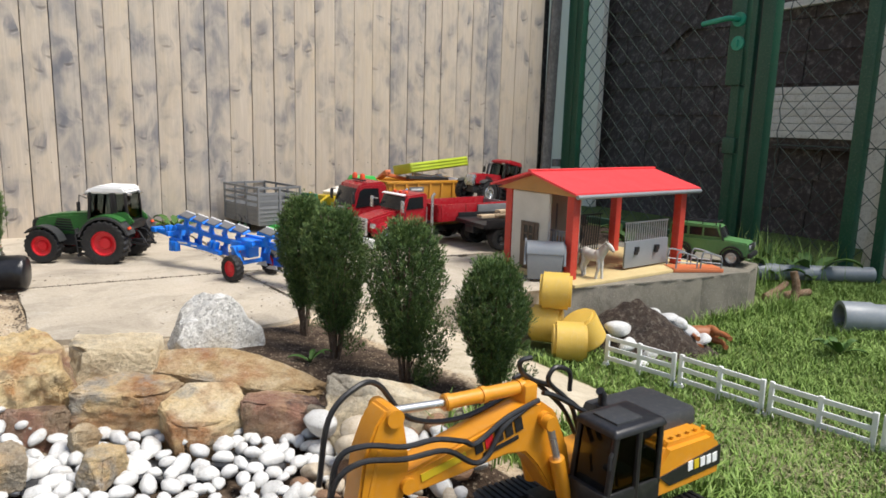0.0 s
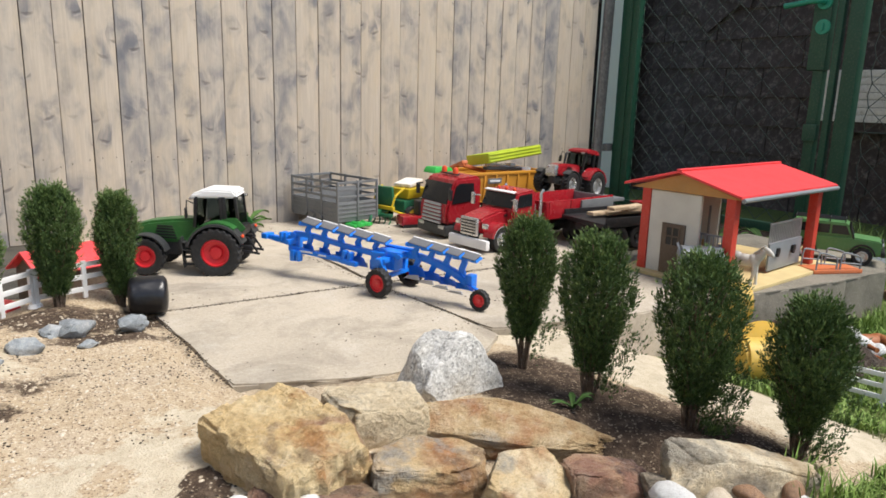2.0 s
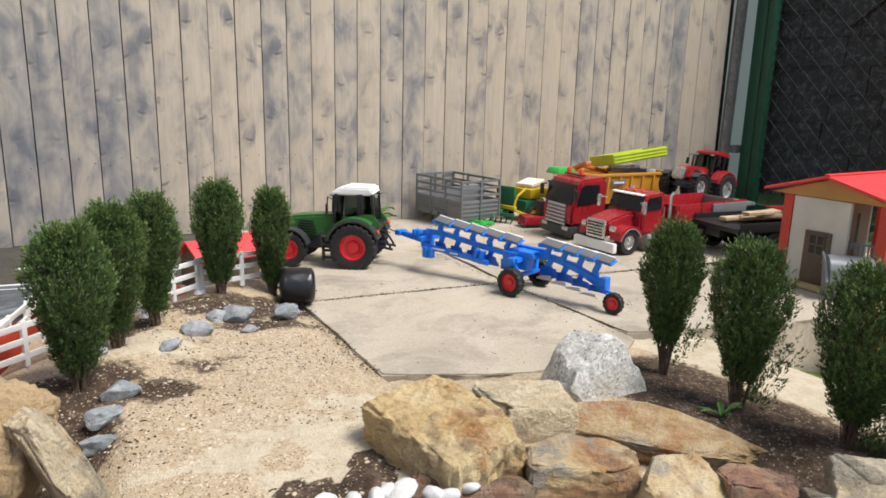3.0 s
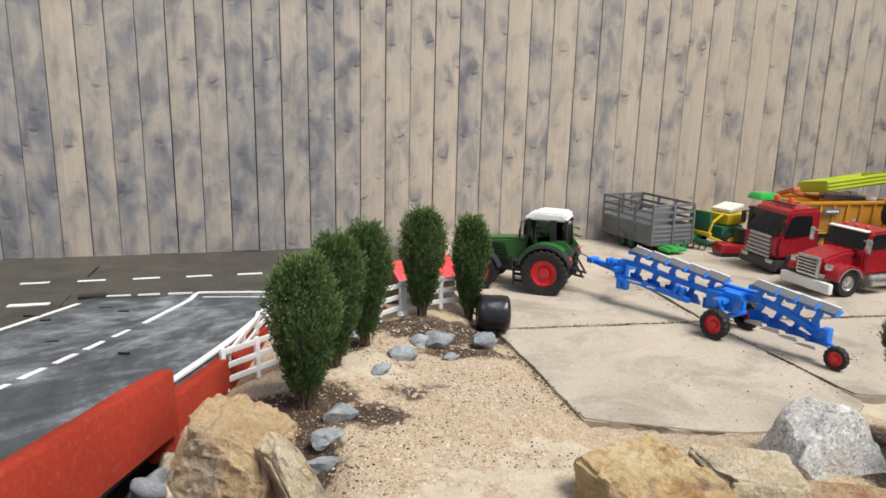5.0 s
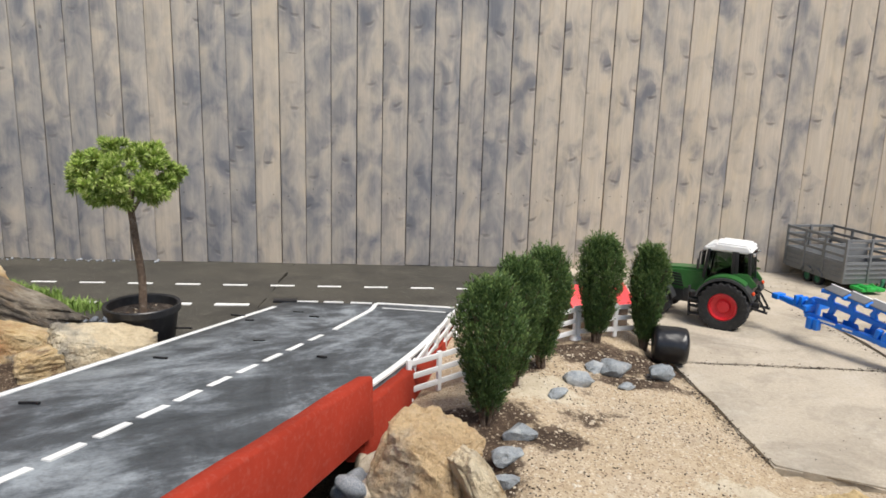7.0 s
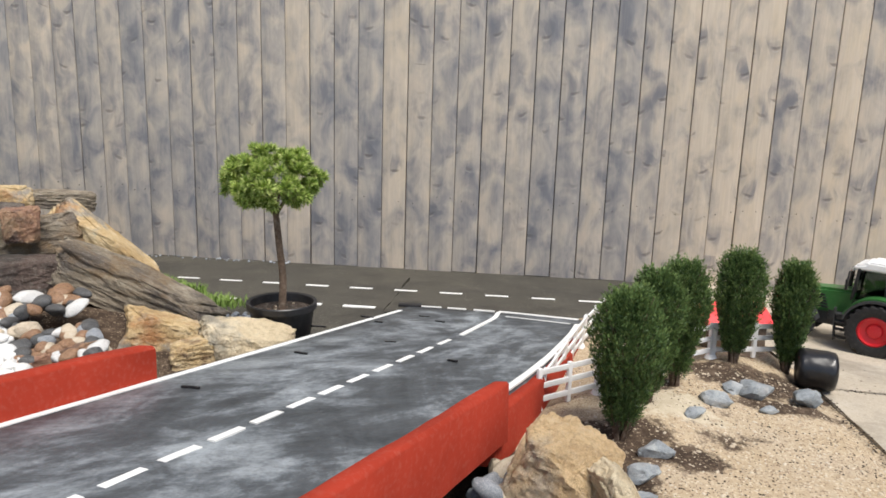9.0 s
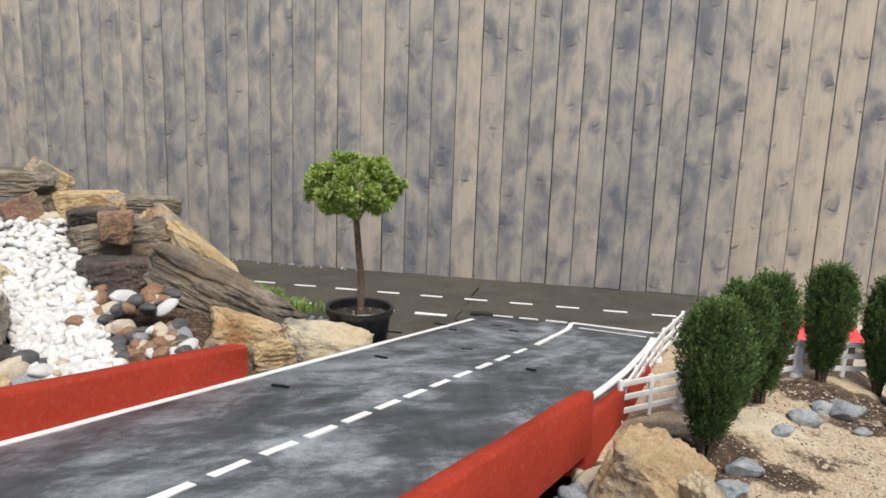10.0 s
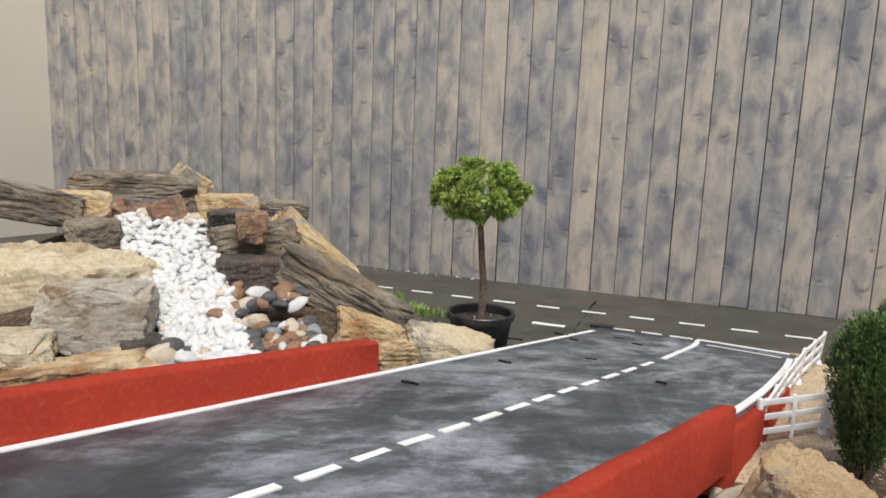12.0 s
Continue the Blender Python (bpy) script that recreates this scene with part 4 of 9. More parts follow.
def block_mesh(size, seed, skew=0.15, rough=0.10, cuts=24, layers=0.0):
    """A quarried block: a skewed box split along flat planes, with chipped edges and a rough skin."""
    rnd = random.Random(seed)
    b = bmesh.new()
    bmesh.ops.create_cube(b, size=2.0)
    bmesh.ops.subdivide_edges(b, edges=list(b.edges), cuts=cuts, use_grid_fill=True)
    off = Vector((rnd.uniform(0, 50), rnd.uniform(0, 50), rnd.uniform(0, 50)))
    corner = {(i, j, k): Vector((i, j, k)) * rnd.uniform(0.95, 1.04) + Vector((rnd.uniform(-1, 1), rnd.uniform(-1, 1), rnd.uniform(-1, 1))) * skew for i in (-1, 1) for j in (-1, 1) for k in (-1, 1)}
    planes = []
    for _ in range(13):
        d = Vector((rnd.choice((-1, 1)) * rnd.uniform(0.2, 1), rnd.choice((-1, 1)) * rnd.uniform(0.2, 1), rnd.uniform(-0.6, 1))).normalized()
        planes.append((d, rnd.uniform(1.18, 1.50)))
    for v in b.verts:
        c = v.co.copy()
        face = max(range(3), key=lambda i: abs(c[i]))
        normal = Vector((0, 0, 0))
        normal[face] = math.copysign(1, c[face])
        p = Vector((0, 0, 0))
        for key, place_at in corner.items():
            w = (1 + key[0] * c.x) * (1 + key[1] * c.y) * (1 + key[2] * c.z) / 8
            p += place_at * w
        warp = 0.05 * noise.noise(p * 2.0 + off)
        for d, k in planes:
            over = p.dot(d) - k - warp
            if over > 0:
                p -= d * over * 0.97
        near = sorted((abs(x) for x in c), reverse=True)
        chip = max(0.0, (near[1] - 0.88) / 0.12) ** 2 * max(0.0, 0.05 + 0.07 * noise.noise(c * 3.1 + off))
        p *= 1 - chip
        coarse = noise.noise(p * 1.7 + off)
        q = noise.noise(p * 1.3 + off * 1.7) * 2.5
        ledge = (math.floor(q) + min(1.0, (q - math.floor(q)) * 9.0)) / 2.5
        fine = noise.fractal(p * 4.5 + off, 0.7, 2.2, 6)
        d = rough * (0.30 * coarse + 0.34 * ledge + 0.50 * fine)
        if layers and face != 2:
            z = c.z * 4.5 + 0.8 * noise.noise(c * 1.3 + off)
            d += layers * noise.noise(Vector((off.x, off.y, math.floor(z) * 3.7)))
        p += normal * d
        v.co = Vector((p.x * size[0] / 2, p.y * size[1] / 2, p.z * size[2] / 2))
    return b


def boulder(name, loc, size, rot, seed, mat, label, cuts=9, blocky=0.55, rough=0.10, group=""):
    if blocky >= 0.55:
        bm = block_mesh(size, seed, 0.06 + 0.55 * (1 - blocky), rough, 28, 0.06 if mat == "slate" else 0.0)
    else:
        bm = rock_mesh(size, seed, cuts, blocky, rough, 5)
    ob = emit(name, bm, M[mat], None, label, 14)
    ob.matrix_world = pose(*loc, *rot)
    return tagged(ob, category="rock", group=group)


WALL = "stones of the pond edge"
boulder("boulder", (-0.027, 1.000, -0.014), (0.112, 0.17, 0.156), (2, 0, 10), 19, "split", "large ochre boulder with rusty broken face", 8, 0.92, 0.13, WALL)
boulder("boulder", (-0.035, 0.925, -0.022), (0.115, 0.06, 0.085), (-8, 4, -16), 24, "rust", "dark red-brown rock under the ochre boulder", 8, 0.72, 0.09, WALL)
boulder("boulder", (0.097, 1.012, 0.004), (0.115, 0.085, 0.10), (0, 4, -18), 12, "cream", "cream sandstone block beside the granite rock", 7, 0.78, 0.07, WALL)
boulder("boulder", (0.233, 1.058, 0.006), (0.158, 0.100, 0.165), (-6, -6, -22), 13, "granite", "speckled grey granite boulder on the slab edge", 12, 0.50, 0.07, WALL)
long_slab = boulder("stone_slab", (0.214, 0.938, 0.002), (0.262, 0.064, 0.050), (16, 7, -33), 14, "rustslab", "long flat rust-brown stone slab", 9, 0.72, 0.16, WALL)
for v in long_slab.data.vertices:
    slim = 1 - 0.62 * min(1.0, abs(v.co.x) / 0.135) ** 1.6
    v.co.y *= slim
    v.co.z *= slim
boulder("boulder", (0.088, 0.912, -0.004), (0.122, 0.08, 0.070), (0, 2, -30), 15, "ochre", "ochre and grey squared wall stone", 8, 0.86, 0.08, WALL)
boulder("boulder", (0.165, 0.835, -0.022), (0.095, 0.07, 0.085), (10, 0, 14), 16, "ochre", "wedge-shaped tan stone among pebbles", 8, 0.55, 0.09, WALL)
boulder("boulder", (0.240, 0.798, -0.014), (0.082, 0.055, 0.068), (0, 6, -24), 17, "rust", "reddish-brown stone among the pebbles", 7, 0.65, 0.07, WALL)
boulder("stone_slab", (0.350, 0.702, -0.006), (0.165, 0.04, 0.090), (-8, 9, -32), 18, "cream", "pale lichened upright stone slab", 8, 0.72, 0.07, WALL)
boulder("boulder", (-0.465, 1.150, 0.036), (0.100, 0.088, 0.132), (-6, 14, -26), 21, "tanrock", "big tan rough boulder beside the red wall", 8, 0.66, 0.15, WALL)
boulder("boulder", (-0.396, 1.105, 0.028), (0.036, 0.065, 0.12), (-12, -22, 22), 22, "cream", "upright pale stone leaning on the tan boulder", 8, 0.65, 0.08, WALL)
# stones of the cascade
FALL = "rocks of the pebble cascade"
for k, (loc, size, yaw, roll, mat, label, blk) in enumerate([
    ((-1.845, 1.425, -0.020), (0.37, 0.20, 0.345), 35, -13, "cream", "huge cream boulder beside the cascade", 0.62),
    ((-1.575, 1.300, 0.086), (0.185, 0.10, 0.128), 30, 3, "blockgrey", "square grey-brown block before the cascade", 0.88),
    ((-1.890, 1.600, 0.165), (0.105, 0.09, 0.090), 40, 8, "slate", "rust-stained rock at the cascade side", 0.65),
    ((-2.040, 1.562, 0.240), (0.21, 0.12, 0.085), 50, -14, "slate", "long layered schist slab, sloping", 0.72),
    ((-1.985, 1.672, 0.224), (0.115, 0.09, 0.075), 47, 0, "ochre", "ochre rock under the schist slab", 0.65),
    ((-2.006, 1.850, 0.272), (0.285, 0.12, 0.062), 44, -3, "slate", "flat schist capping slab on top", 0.82),
    ((-1.918, 1.963, 0.272), (0.105, 0.07, 0.080), 41, -34, "ochre", "broken ochre slab behind the cap", 0.6),
    ((-1.955, 1.779, 0.212), (0.10, 0.08, 0.07), 44, 0, "rust", "orange-brown rounded rock at the head", 0.35),
    ((-1.839, 1.790, 0.208), (0.095, 0.075, 0.085), 42, 18, "rust", "wet brown block at the cascade head", 0.65),
    ((-1.719, 1.868, 0.220), (0.135, 0.09, 0.078), 37, 0, "ochre", "ochre rock beside the cascade head", 0.6),
    ((-1.664, 1.792, 0.205), (0.095, 0.08, 0.05), 37, 0, "darkrock", "small dark rock in the wall", 0.6),
    ((-1.654, 2.005, 0.216), (0.150, 0.10, 0.040), 33, -5, "slate", "thin projecting schist plate", 0.8),
    ((-1.563, 1.743, 0.170), (0.185, 0.11, 0.092), 35, 6, "slate", "layered brown rock in the wall", 0.65),
    ((-1.516, 1.675, 0.212), (0.065, 0.06, 0.07), 35, 0, "rust", "orange-brown stone on the wall", 0.7),
    ((-1.485, 1.632, 0.112), (0.135, 0.09, 0.078), 35, 2, "darkrock", "dark purple-grey rock in the wall", 0.75),
    ((-1.305, 1.722, 0.072), (0.345, 0.12, 0.085), 22, -29, "slate", "long sloping schist boulder with ridges", 0.65),
    ((-1.475, 1.900, 0.116), (0.270, 0.11, 0.085), 26, -45, "ochre", "rusty slope rock above the schist", 0.65),
    ((-1.42, 1.80, 0.055), (0.22, 0.14, 0.13), 28, -26, "slate", "grey-brown schist base rock", 0.6),
    ((-1.184, 1.60, 0.022), (0.13, 0.10, 0.085), 25, -14, "ochre", "low ochre rock behind the red wall", 0.6),
    ((-1.065, 1.515, 0.026), (0.13, 0.07, 0.055), 22, 10, "ochre", "tan stone beside the ramp edge", 0.55),
    ((-0.985, 1.545, 0.030), (0.165, 0.075, 0.085), 19, -10, "cream", "pale lichened stone in front of the pot", 0.55),
    ((-1.257, 1.410, 0.040), (0.13, 0.055, 0.05), 33, 8, "rust", "flat brown stone at the cascade foot", 0.6),
    ((-1.505, 1.186, 0.019), (0.22, 0.12, 0.07), 48, 6, "ochre", "cracked ochre ledge behind the wall", 0.6),
    ((-1.640, 1.130, 0.030), (0.18, 0.14, 0.10), 52, 0, "cream", "cream rock behind the red wall", 0.55),
    ((-1.811, 1.865, 0.220), (0.075, 0.06, 0.045), 40, 0, "slate", "grey flat stone between the cap rocks", 0.7),
    ((-1.469, 1.605, 0.075), (0.095, 0.08, 0.045), 36, 0, "darkrock", "dark stone under the purple rock", 0.7),
    ((-1.475, 1.298, 0.030), (0.075, 0.08, 0.06), 44, 0, "darkrock", "small dark stone under the block", 0.6),
]):
    ob = boulder("boulder", loc, size, (0, 0, 0), 40 + k, mat, label, 9, blk, 0.16 if k == 0 else 0.12, FALL)
    ob.matrix_world = pose(*loc, 0, 0, yaw) @ pose(0, 0, 0, 0, -roll, 0)


def pebble_mesh(seed, flat=0.6, level=2):
    """A tumbled stone: an uneven egg with a few flattened sides."""
    rnd = random.Random(seed)
    b = bmesh.new()
    bmesh.ops.create_icosphere(b, subdivisions=level, radius=0.5)
    off = Vector((rnd.uniform(0, 40),) * 3)
    sx, sy = rnd.uniform(0.95, 1.35), rnd.uniform(0.65, 0.95)
    planes = [(Vector((rnd.gauss(0, 1), rnd.gauss(0, 1), rnd.gauss(0, 1))).normalized(), rnd.uniform(0.30, 0.44)) for _ in range(6)]
    for v in b.verts:
        c = v.co * (1 + 0.26 * noise.noise(v.co * 1.7 + off))
        for d, k in planes:
            over = c.dot(d) - k
            if over > 0:
                c -= d * over * 0.75
        v.co = Vector((c.x * sx, c.y * sy, c.z * (flat + 0.08)))
    return b


def shared(name, bm, mat):
    me = bpy.data.meshes.new(name)
    bm.to_mesh(me)
    bm.free()
    me.materials.append(M[mat])
    me.shade_smooth()
    return me


PEB = {m: [shared("pebble", pebble_mesh(70 + 5 * i + j, (0.5, 0.6, 0.7)[j % 3], 3), m) for j in range(4)] for i, m in enumerate(("whitepeb", "creampeb", "greypeb", "darkpeb", "brownpeb"))}
PEB_LABEL = dict(whitepeb="smooth white marble pebble", creampeb="rounded cream river pebble", greypeb="bluish grey rounded stone", darkpeb="smooth dark grey pebble", brownpeb="brown rounded river pebble")


def pebble(mat, x, y, z, size, rnd, group, tilt=25):
    ob = new("pebble", rnd.choice(PEB[mat]))
    ob.matrix_world = pose(x, y, z, rnd.uniform(-tilt, tilt), rnd.uniform(-tilt, tilt), rnd.uniform(0, 360)) @ Matrix.Diagonal((size, size, size, 1))
    return tagged(ob, PEB_LABEL[mat], "pebble", group)


def scatter(count, xr, yr, gap, inside, rnd):
    """Points kept apart by a gap that may differ from point to point."""
    pts = []
    for _ in range(count * 30):
        x, y, g = rnd.uniform(*xr), rnd.uniform(*yr), gap(rnd)
        if inside(x, y) and all((x - a) ** 2 + (y - b) ** 2 > (0.5 * (g + h)) ** 2 * 0.86 for a, b, h in pts):
            pts.append((x, y, g))
            if len(pts) >= count:
                break
    return pts


rnd = random.Random(21)
pond_count, bed_bits = 0, []
for x, y, g in sorted(scatter(520, (-0.24, 0.38), (0.56, 0.95), lambda r: r.uniform(0.015, 0.026), lambda x, y: y < 0.905 - 0.50 * max(0, x) - 0.25 * min(0, x) + 0.1 * min(0, x) and x < 0.42 - 0.12 * (y - 0.5), rnd), key=lambda p: p[1]):
    far = x > 0.19 + 0.2 * (0.75 - y)
    mat = rnd.choice(("whitepeb", "creampeb", "creampeb", "creampeb", "brownpeb")) if far else rnd.choice(("whitepeb",) * 24 + ("creampeb", "greypeb"))
    if pond_count < 160:
        pond_count += 1
        pebble(mat, x, y, ground_z(x, y) + 0.012 + 0.30 * g, g * (1.42 if far else 1.30), rnd, "pebbles in the dry pond", 30)
    else:
        bed_bits.append((x, y, g))
    if rnd.random() < 0.35:
        bed_bits.append((x + rnd.uniform(-0.012, 0.012), y + rnd.uniform(-0.012, 0.012), g * 0.8))
for x, y, z, w, mat, label in ((-0.045, 0.800, 0.004, 0.048, "tanrock", "rough tan rock lying among the white pebbles"), (0.040, 0.765, 0.002, 0.042, "ochre", "small ochre rock among the white pebbles"), (0.030, 0.838, 0.002, 0.030, "cream", "small brownish rock among the white pebbles"), (-0.115, 0.800, 0.0, 0.058, "darkrock", "black slate rock at the pond rim"), (-0.085, 0.735, -0.002, 0.046, "ochre", "tan rock at the pond rim"), (0.268, 0.752, 0.006, 0.030, "slate", "upright layered schist chip")):
    ob = boulder("boulder", (x, y, z), (w, w * 0.72, w * 0.74), (rnd.uniform(-12, 12), rnd.uniform(-12, 12), rnd.uniform(0, 90)), int(w * 5000), mat, label, 8, 0.62, 0.10, "rocks among the pond pebbles")
for x, y, z, s, mat in ((0.262, 0.728, 0.010, 0.052, "whitepeb"), (0.290, 0.690, 0.008, 0.046, "creampeb"), (0.315, 0.640, 0.004, 0.052, "whitepeb"), (0.272, 0.660, 0.004, 0.050, "creampeb"), (0.335, 0.690, 0.008, 0.036, "brownpeb")):
    pebble(mat, x, y, z, s, rnd, "pebbles in the dry pond")
for k, (x, y, w, yaw) in enumerate(((0.02, 0.815, 0.12, 12), (0.10, 0.765, 0.10, -30), (0.185, 0.745, 0.08, -28))):
    ob = emit("liner_fold", box(B(), (w, 0.05, 0.006), bevel=0.002), M["liner"], None, "fold of black pond liner between pebbles")
    ob.matrix_world = pose(x, y, ground_z(x, y) + 0.012, -6, 3, yaw)
    tagged(ob, category="pond liner")
# rubble that carries the red wall
for k in range(66):
    y = rnd.uniform(0.78, 1.225)
    out = rnd.random()
    x = WALL_X(y) + 0.004 + 0.085 * out
    top = ramp_z(y) - 0.052
    z = max(-0.015, top * (1 - out) ** 0.8 - rnd.uniform(0.0, 0.05))
    pebble(rnd.choice(("creampeb", "greypeb", "greypeb", "creampeb", "whitepeb")), x, y, z, rnd.uniform(0.024, 0.042), rnd, "stones under the ramp wall", 45)
# blue-grey border stones of the sand bed
for x, y, s in ((-0.048, 1.530, 0.060), (-0.132, 1.525, 0.058), (-0.162, 1.532, 0.040), (-0.205, 1.475, 0.050), (-0.255, 1.408, 0.034), (-0.330, 1.296, 0.046), (-0.352, 1.250, 0.042), (-0.362, 1.208, 0.042), (-0.352, 1.405, 0.03), (-0.125, 1.475, 0.028)):
    ob = emit("border_stone", rock_mesh((s * 1.05, s * 0.66, s * 0.60), int(x * 9000) + 77, 9, 0.45, 0.14, 3), M["bluestone"], None, "bluish-grey angular stone half sunk in the sand", 30)
    ob.matrix_world = pose(x, y, ground_z(x, y) + 0.14 * s, 0, 0, rnd.uniform(-25, 25))
    tagged(ob, category="stone", group="border stones of the sand bed")


def joined(name, bits, label, category, mat, m=Matrix()):
    """Many small bodies in one mesh; bits are (verts, faces)."""
    verts, faces = [], []
    for v, f in bits:
        k = len(verts)
        verts.extend(v)
        faces.extend([tuple(i + k for i in q) for q in f])
    ob = raw(name, verts, faces, mat, None, label, True)
    ob.matrix_world = m
    return tagged(ob, category=category, kind="stuff")


def template(b):
    b.verts.ensure_lookup_table()
    data = np.array([v.co[:] for v in b.verts]), [tuple(v.index for v in f.verts) for f in b.faces]
    b.free()
    return data


PEB_T = [template(pebble_mesh(200 + i, 0.52, 2)) for i in range(6)]


def place(t, m):
    v, f = t
    a = np.array(m)
    return (v @ a[:3, :3].T + a[:3, 3]).tolist(), f


joined("pebble_bed", [place(rnd.choice(PEB_T), pose(x, y, ground_z(x, y) + 0.016 + 0.22 * g, rnd.uniform(-25, 25), rnd.uniform(-25, 25), rnd.uniform(0, 360)) @ Matrix.Diagonal((g * 1.22, g * 1.22, g * 1.22, 1))) for x, y, g in bed_bits], "white pebbles under the pond's edge stones", "pebbles", M["whitepeb"])
CASCADE = [(-1.320, 1.292, 0.028, 0.085), (-1.351, 1.322, 0.037, 0.088), (-1.389, 1.362, 0.050, 0.082), (-1.459, 1.427, 0.072, 0.081), (-1.559, 1.507, 0.099, 0.098), (-1.686, 1.612, 0.135, 0.115), (-1.835, 1.754, 0.183, 0.120), (-1.90, 1.815, 0.203, 0.06)]


def on_cascade(u, s):
    """A place on the cascade: u from foot to head, s across from -1 to 1."""
    k = min(len(CASCADE) - 2, int(u * (len(CASCADE) - 1)))
    t = u * (len(CASCADE) - 1) - k
    a, b = CASCADE[k], CASCADE[k + 1]
    x, y, z, h = (p + (q - p) * t for p, q in zip(a, b))
    return x + 0.975 * s * h, y + 0.21 * s * h, z


def cascade():
    rnd = random.Random(5)
    verts = [(x, y, z - d) for d in (0.012, 0.08) for i in range(15) for x, y, z in (on_cascade(i / 14 * 0.999, s) for s in (-1.25, -0.6, 0.0, 0.6, 1.25))]
    faces = [(j * 5 + i, (j + 1) * 5 + i, (j + 1) * 5 + i + 1, j * 5 + i + 1) for j in range(14) for i in range(4)]
    tagged(raw("cascade_bed", verts[:75], faces, M["soil"], None, "dark soil bed under the pebbles", True), category="ground", kind="structure")
    for mat, count, label in (("whitepeb", 1750, "cascade of small white marble pebbles"), ("creampeb", 70, "cream pebbles scattered in the cascade")):
        bits = []
        for _ in range(count):
            u = rnd.random() ** 0.92 * 0.97
            x, y, z = on_cascade(u, rnd.uniform(-1, 1))
            g = rnd.uniform(0.017, 0.034)
            z += rnd.uniform(-0.010, 0.012)
            bits.append(place(rnd.choice(PEB_T), pose(x, y, z, rnd.uniform(-40, 40), rnd.uniform(-40, 40), rnd.uniform(0, 360)) @ Matrix.Diagonal((g, g, g, 1))))
        joined("pebble_cascade", bits, label, "pebbles", M[mat])


cascade()
# larger coloured pebbles beside the cascade's foot
for k in range(64):
    u, s = rnd.uniform(0.26, 0.62), rnd.uniform(1.0, 2.7)
    x, y, z = on_cascade(u, s)
    g = rnd.uniform(0.024, 0.044)
    pebble(rnd.choice(("darkpeb", "darkpeb", "brownpeb", "brownpeb", "creampeb", "greypeb", "whitepeb")), x, y, z + 0.008 * rnd.random(), g, rnd, "coloured pebbles beside the cascade")
for u, s, size, mat in ((0.06, -0.95, 0.075, "creampeb"), (0.13, -0.75, 0.055, "darkpeb"), (0.42, 0.45, 0.042, "brownpeb"), (0.05, -0.5, 0.05, "whitepeb"), (0.93, -0.4, 0.05, "creampeb"), (0.90, 0.9, 0.045, "creampeb"), (0.55, 1.6, 0.05, "whitepeb"), (0.5, -1.0, 0.05, "greypeb")):
    x, y, z = on_cascade(u, s)
    pebble(mat, x, y, z + 0.012, size, rnd, "coloured pebbles beside the cascade")
for x, y, z, size, mat in ((-1.438, 1.242, 0.030, 0.075, "creampeb"), (-1.385, 1.262, 0.030, 0.055, "greypeb"), (-1.395, 1.315, 0.034, 0.055, "darkpeb"), (-1.345, 1.275, 0.03, 0.04, "brownpeb")):
    pebble(mat, x, y, z, size, rnd, "coloured pebbles beside the cascade")
# pale chippings by the pot and along the fence foot
bits = []
for _ in range(260):
    x, y = rnd.uniform(-1.22, -1.0), rnd.uniform(1.66, 1.88)
    g = rnd.uniform(0.008, 0.02)
    bits.append(place(rnd.choice(PEB_T), pose(x, y, max(ground_z(x, y), yard_z(y)) + 0.003, rnd.uniform(-40, 40), 0, rnd.uniform(0, 360)) @ Matrix.Diagonal((g, g, g, 1))))
for _ in range(60):
    g = rnd.uniform(0.004, 0.012)
    bits.append(place(rnd.choice(PEB_T), pose(rnd.uniform(-2.0, -1.25), rnd.uniform(2.515, 2.545), yard_z(2.53) + 0.003, 0, 0, rnd.uniform(0, 360)) @ Matrix.Diagonal((g, g, g, 1))))
joined("stone_chippings", bits, "pale grey stone chippings", "gravel", M["greypeb"])
bits = []
for _ in range(1500):
    x, y = rnd.uniform(-0.42, 0.02), rnd.uniform(0.95, 1.62)
    g = abs(rnd.gauss(0, 0.0016)) + 0.0012
    bits.append(place(PEB_T[rnd.randrange(6)], pose(x, y, ground_z(x, y), 0, 0, rnd.uniform(0, 360)) @ Matrix.Diagonal((g * 1.3, g * 1.3, g, 1))))
joined("gravel", bits, "fine tan grit scattered over the sand", "gravel", M["creampeb"])


bits = []
for _ in range(260):
    x, y = rnd.uniform(-0.42, 0.0), rnd.uniform(0.95, 1.62)
    g = rnd.uniform(0.0025, 0.0075)
    bits.append(place(PEB_T[rnd.randrange(6)], pose(x, y, ground_z(x, y), rnd.uniform(-20, 20), 0, rnd.uniform(0, 360)) @ Matrix.Diagonal((g, g, g, 1))))
joined("gravel", bits, "pale small stones lying on the sand", "gravel", M["creampeb"])
bits = []
for _ in range(2200):
    x, y = rnd.uniform(-0.42, 0.0), rnd.uniform(0.95, 1.62)
    if lump(x, y, 7, 6.0) > -0.1:
        g = rnd.uniform(0.001, 0.0040)
        bits.append(place(PEB_T[rnd.randrange(6)], pose(x, y, ground_z(x, y), rnd.uniform(-20, 20), 0, rnd.uniform(0, 360)) @ Matrix.Diagonal((g, g, g, 1))))
joined("gravel", bits, "dark brown crumbs on the sand", "gravel", M["soil"])
bits = []
for _ in range(700):
    x, y = rnd.uniform(0.02, 1.0), rnd.uniform(1.2, 2.5)
    if lump(x, y, 3.5, 9.0) > 0.05:
        g = abs(rnd.gauss(0, 0.0018)) + 0.001
        bits.append(place(PEB_T[rnd.randrange(6)], pose(x, y, yard_z(y) + 0.0005, 0, 0, rnd.uniform(0, 360)) @ Matrix.Diagonal((g, g, g * 0.7, 1))))
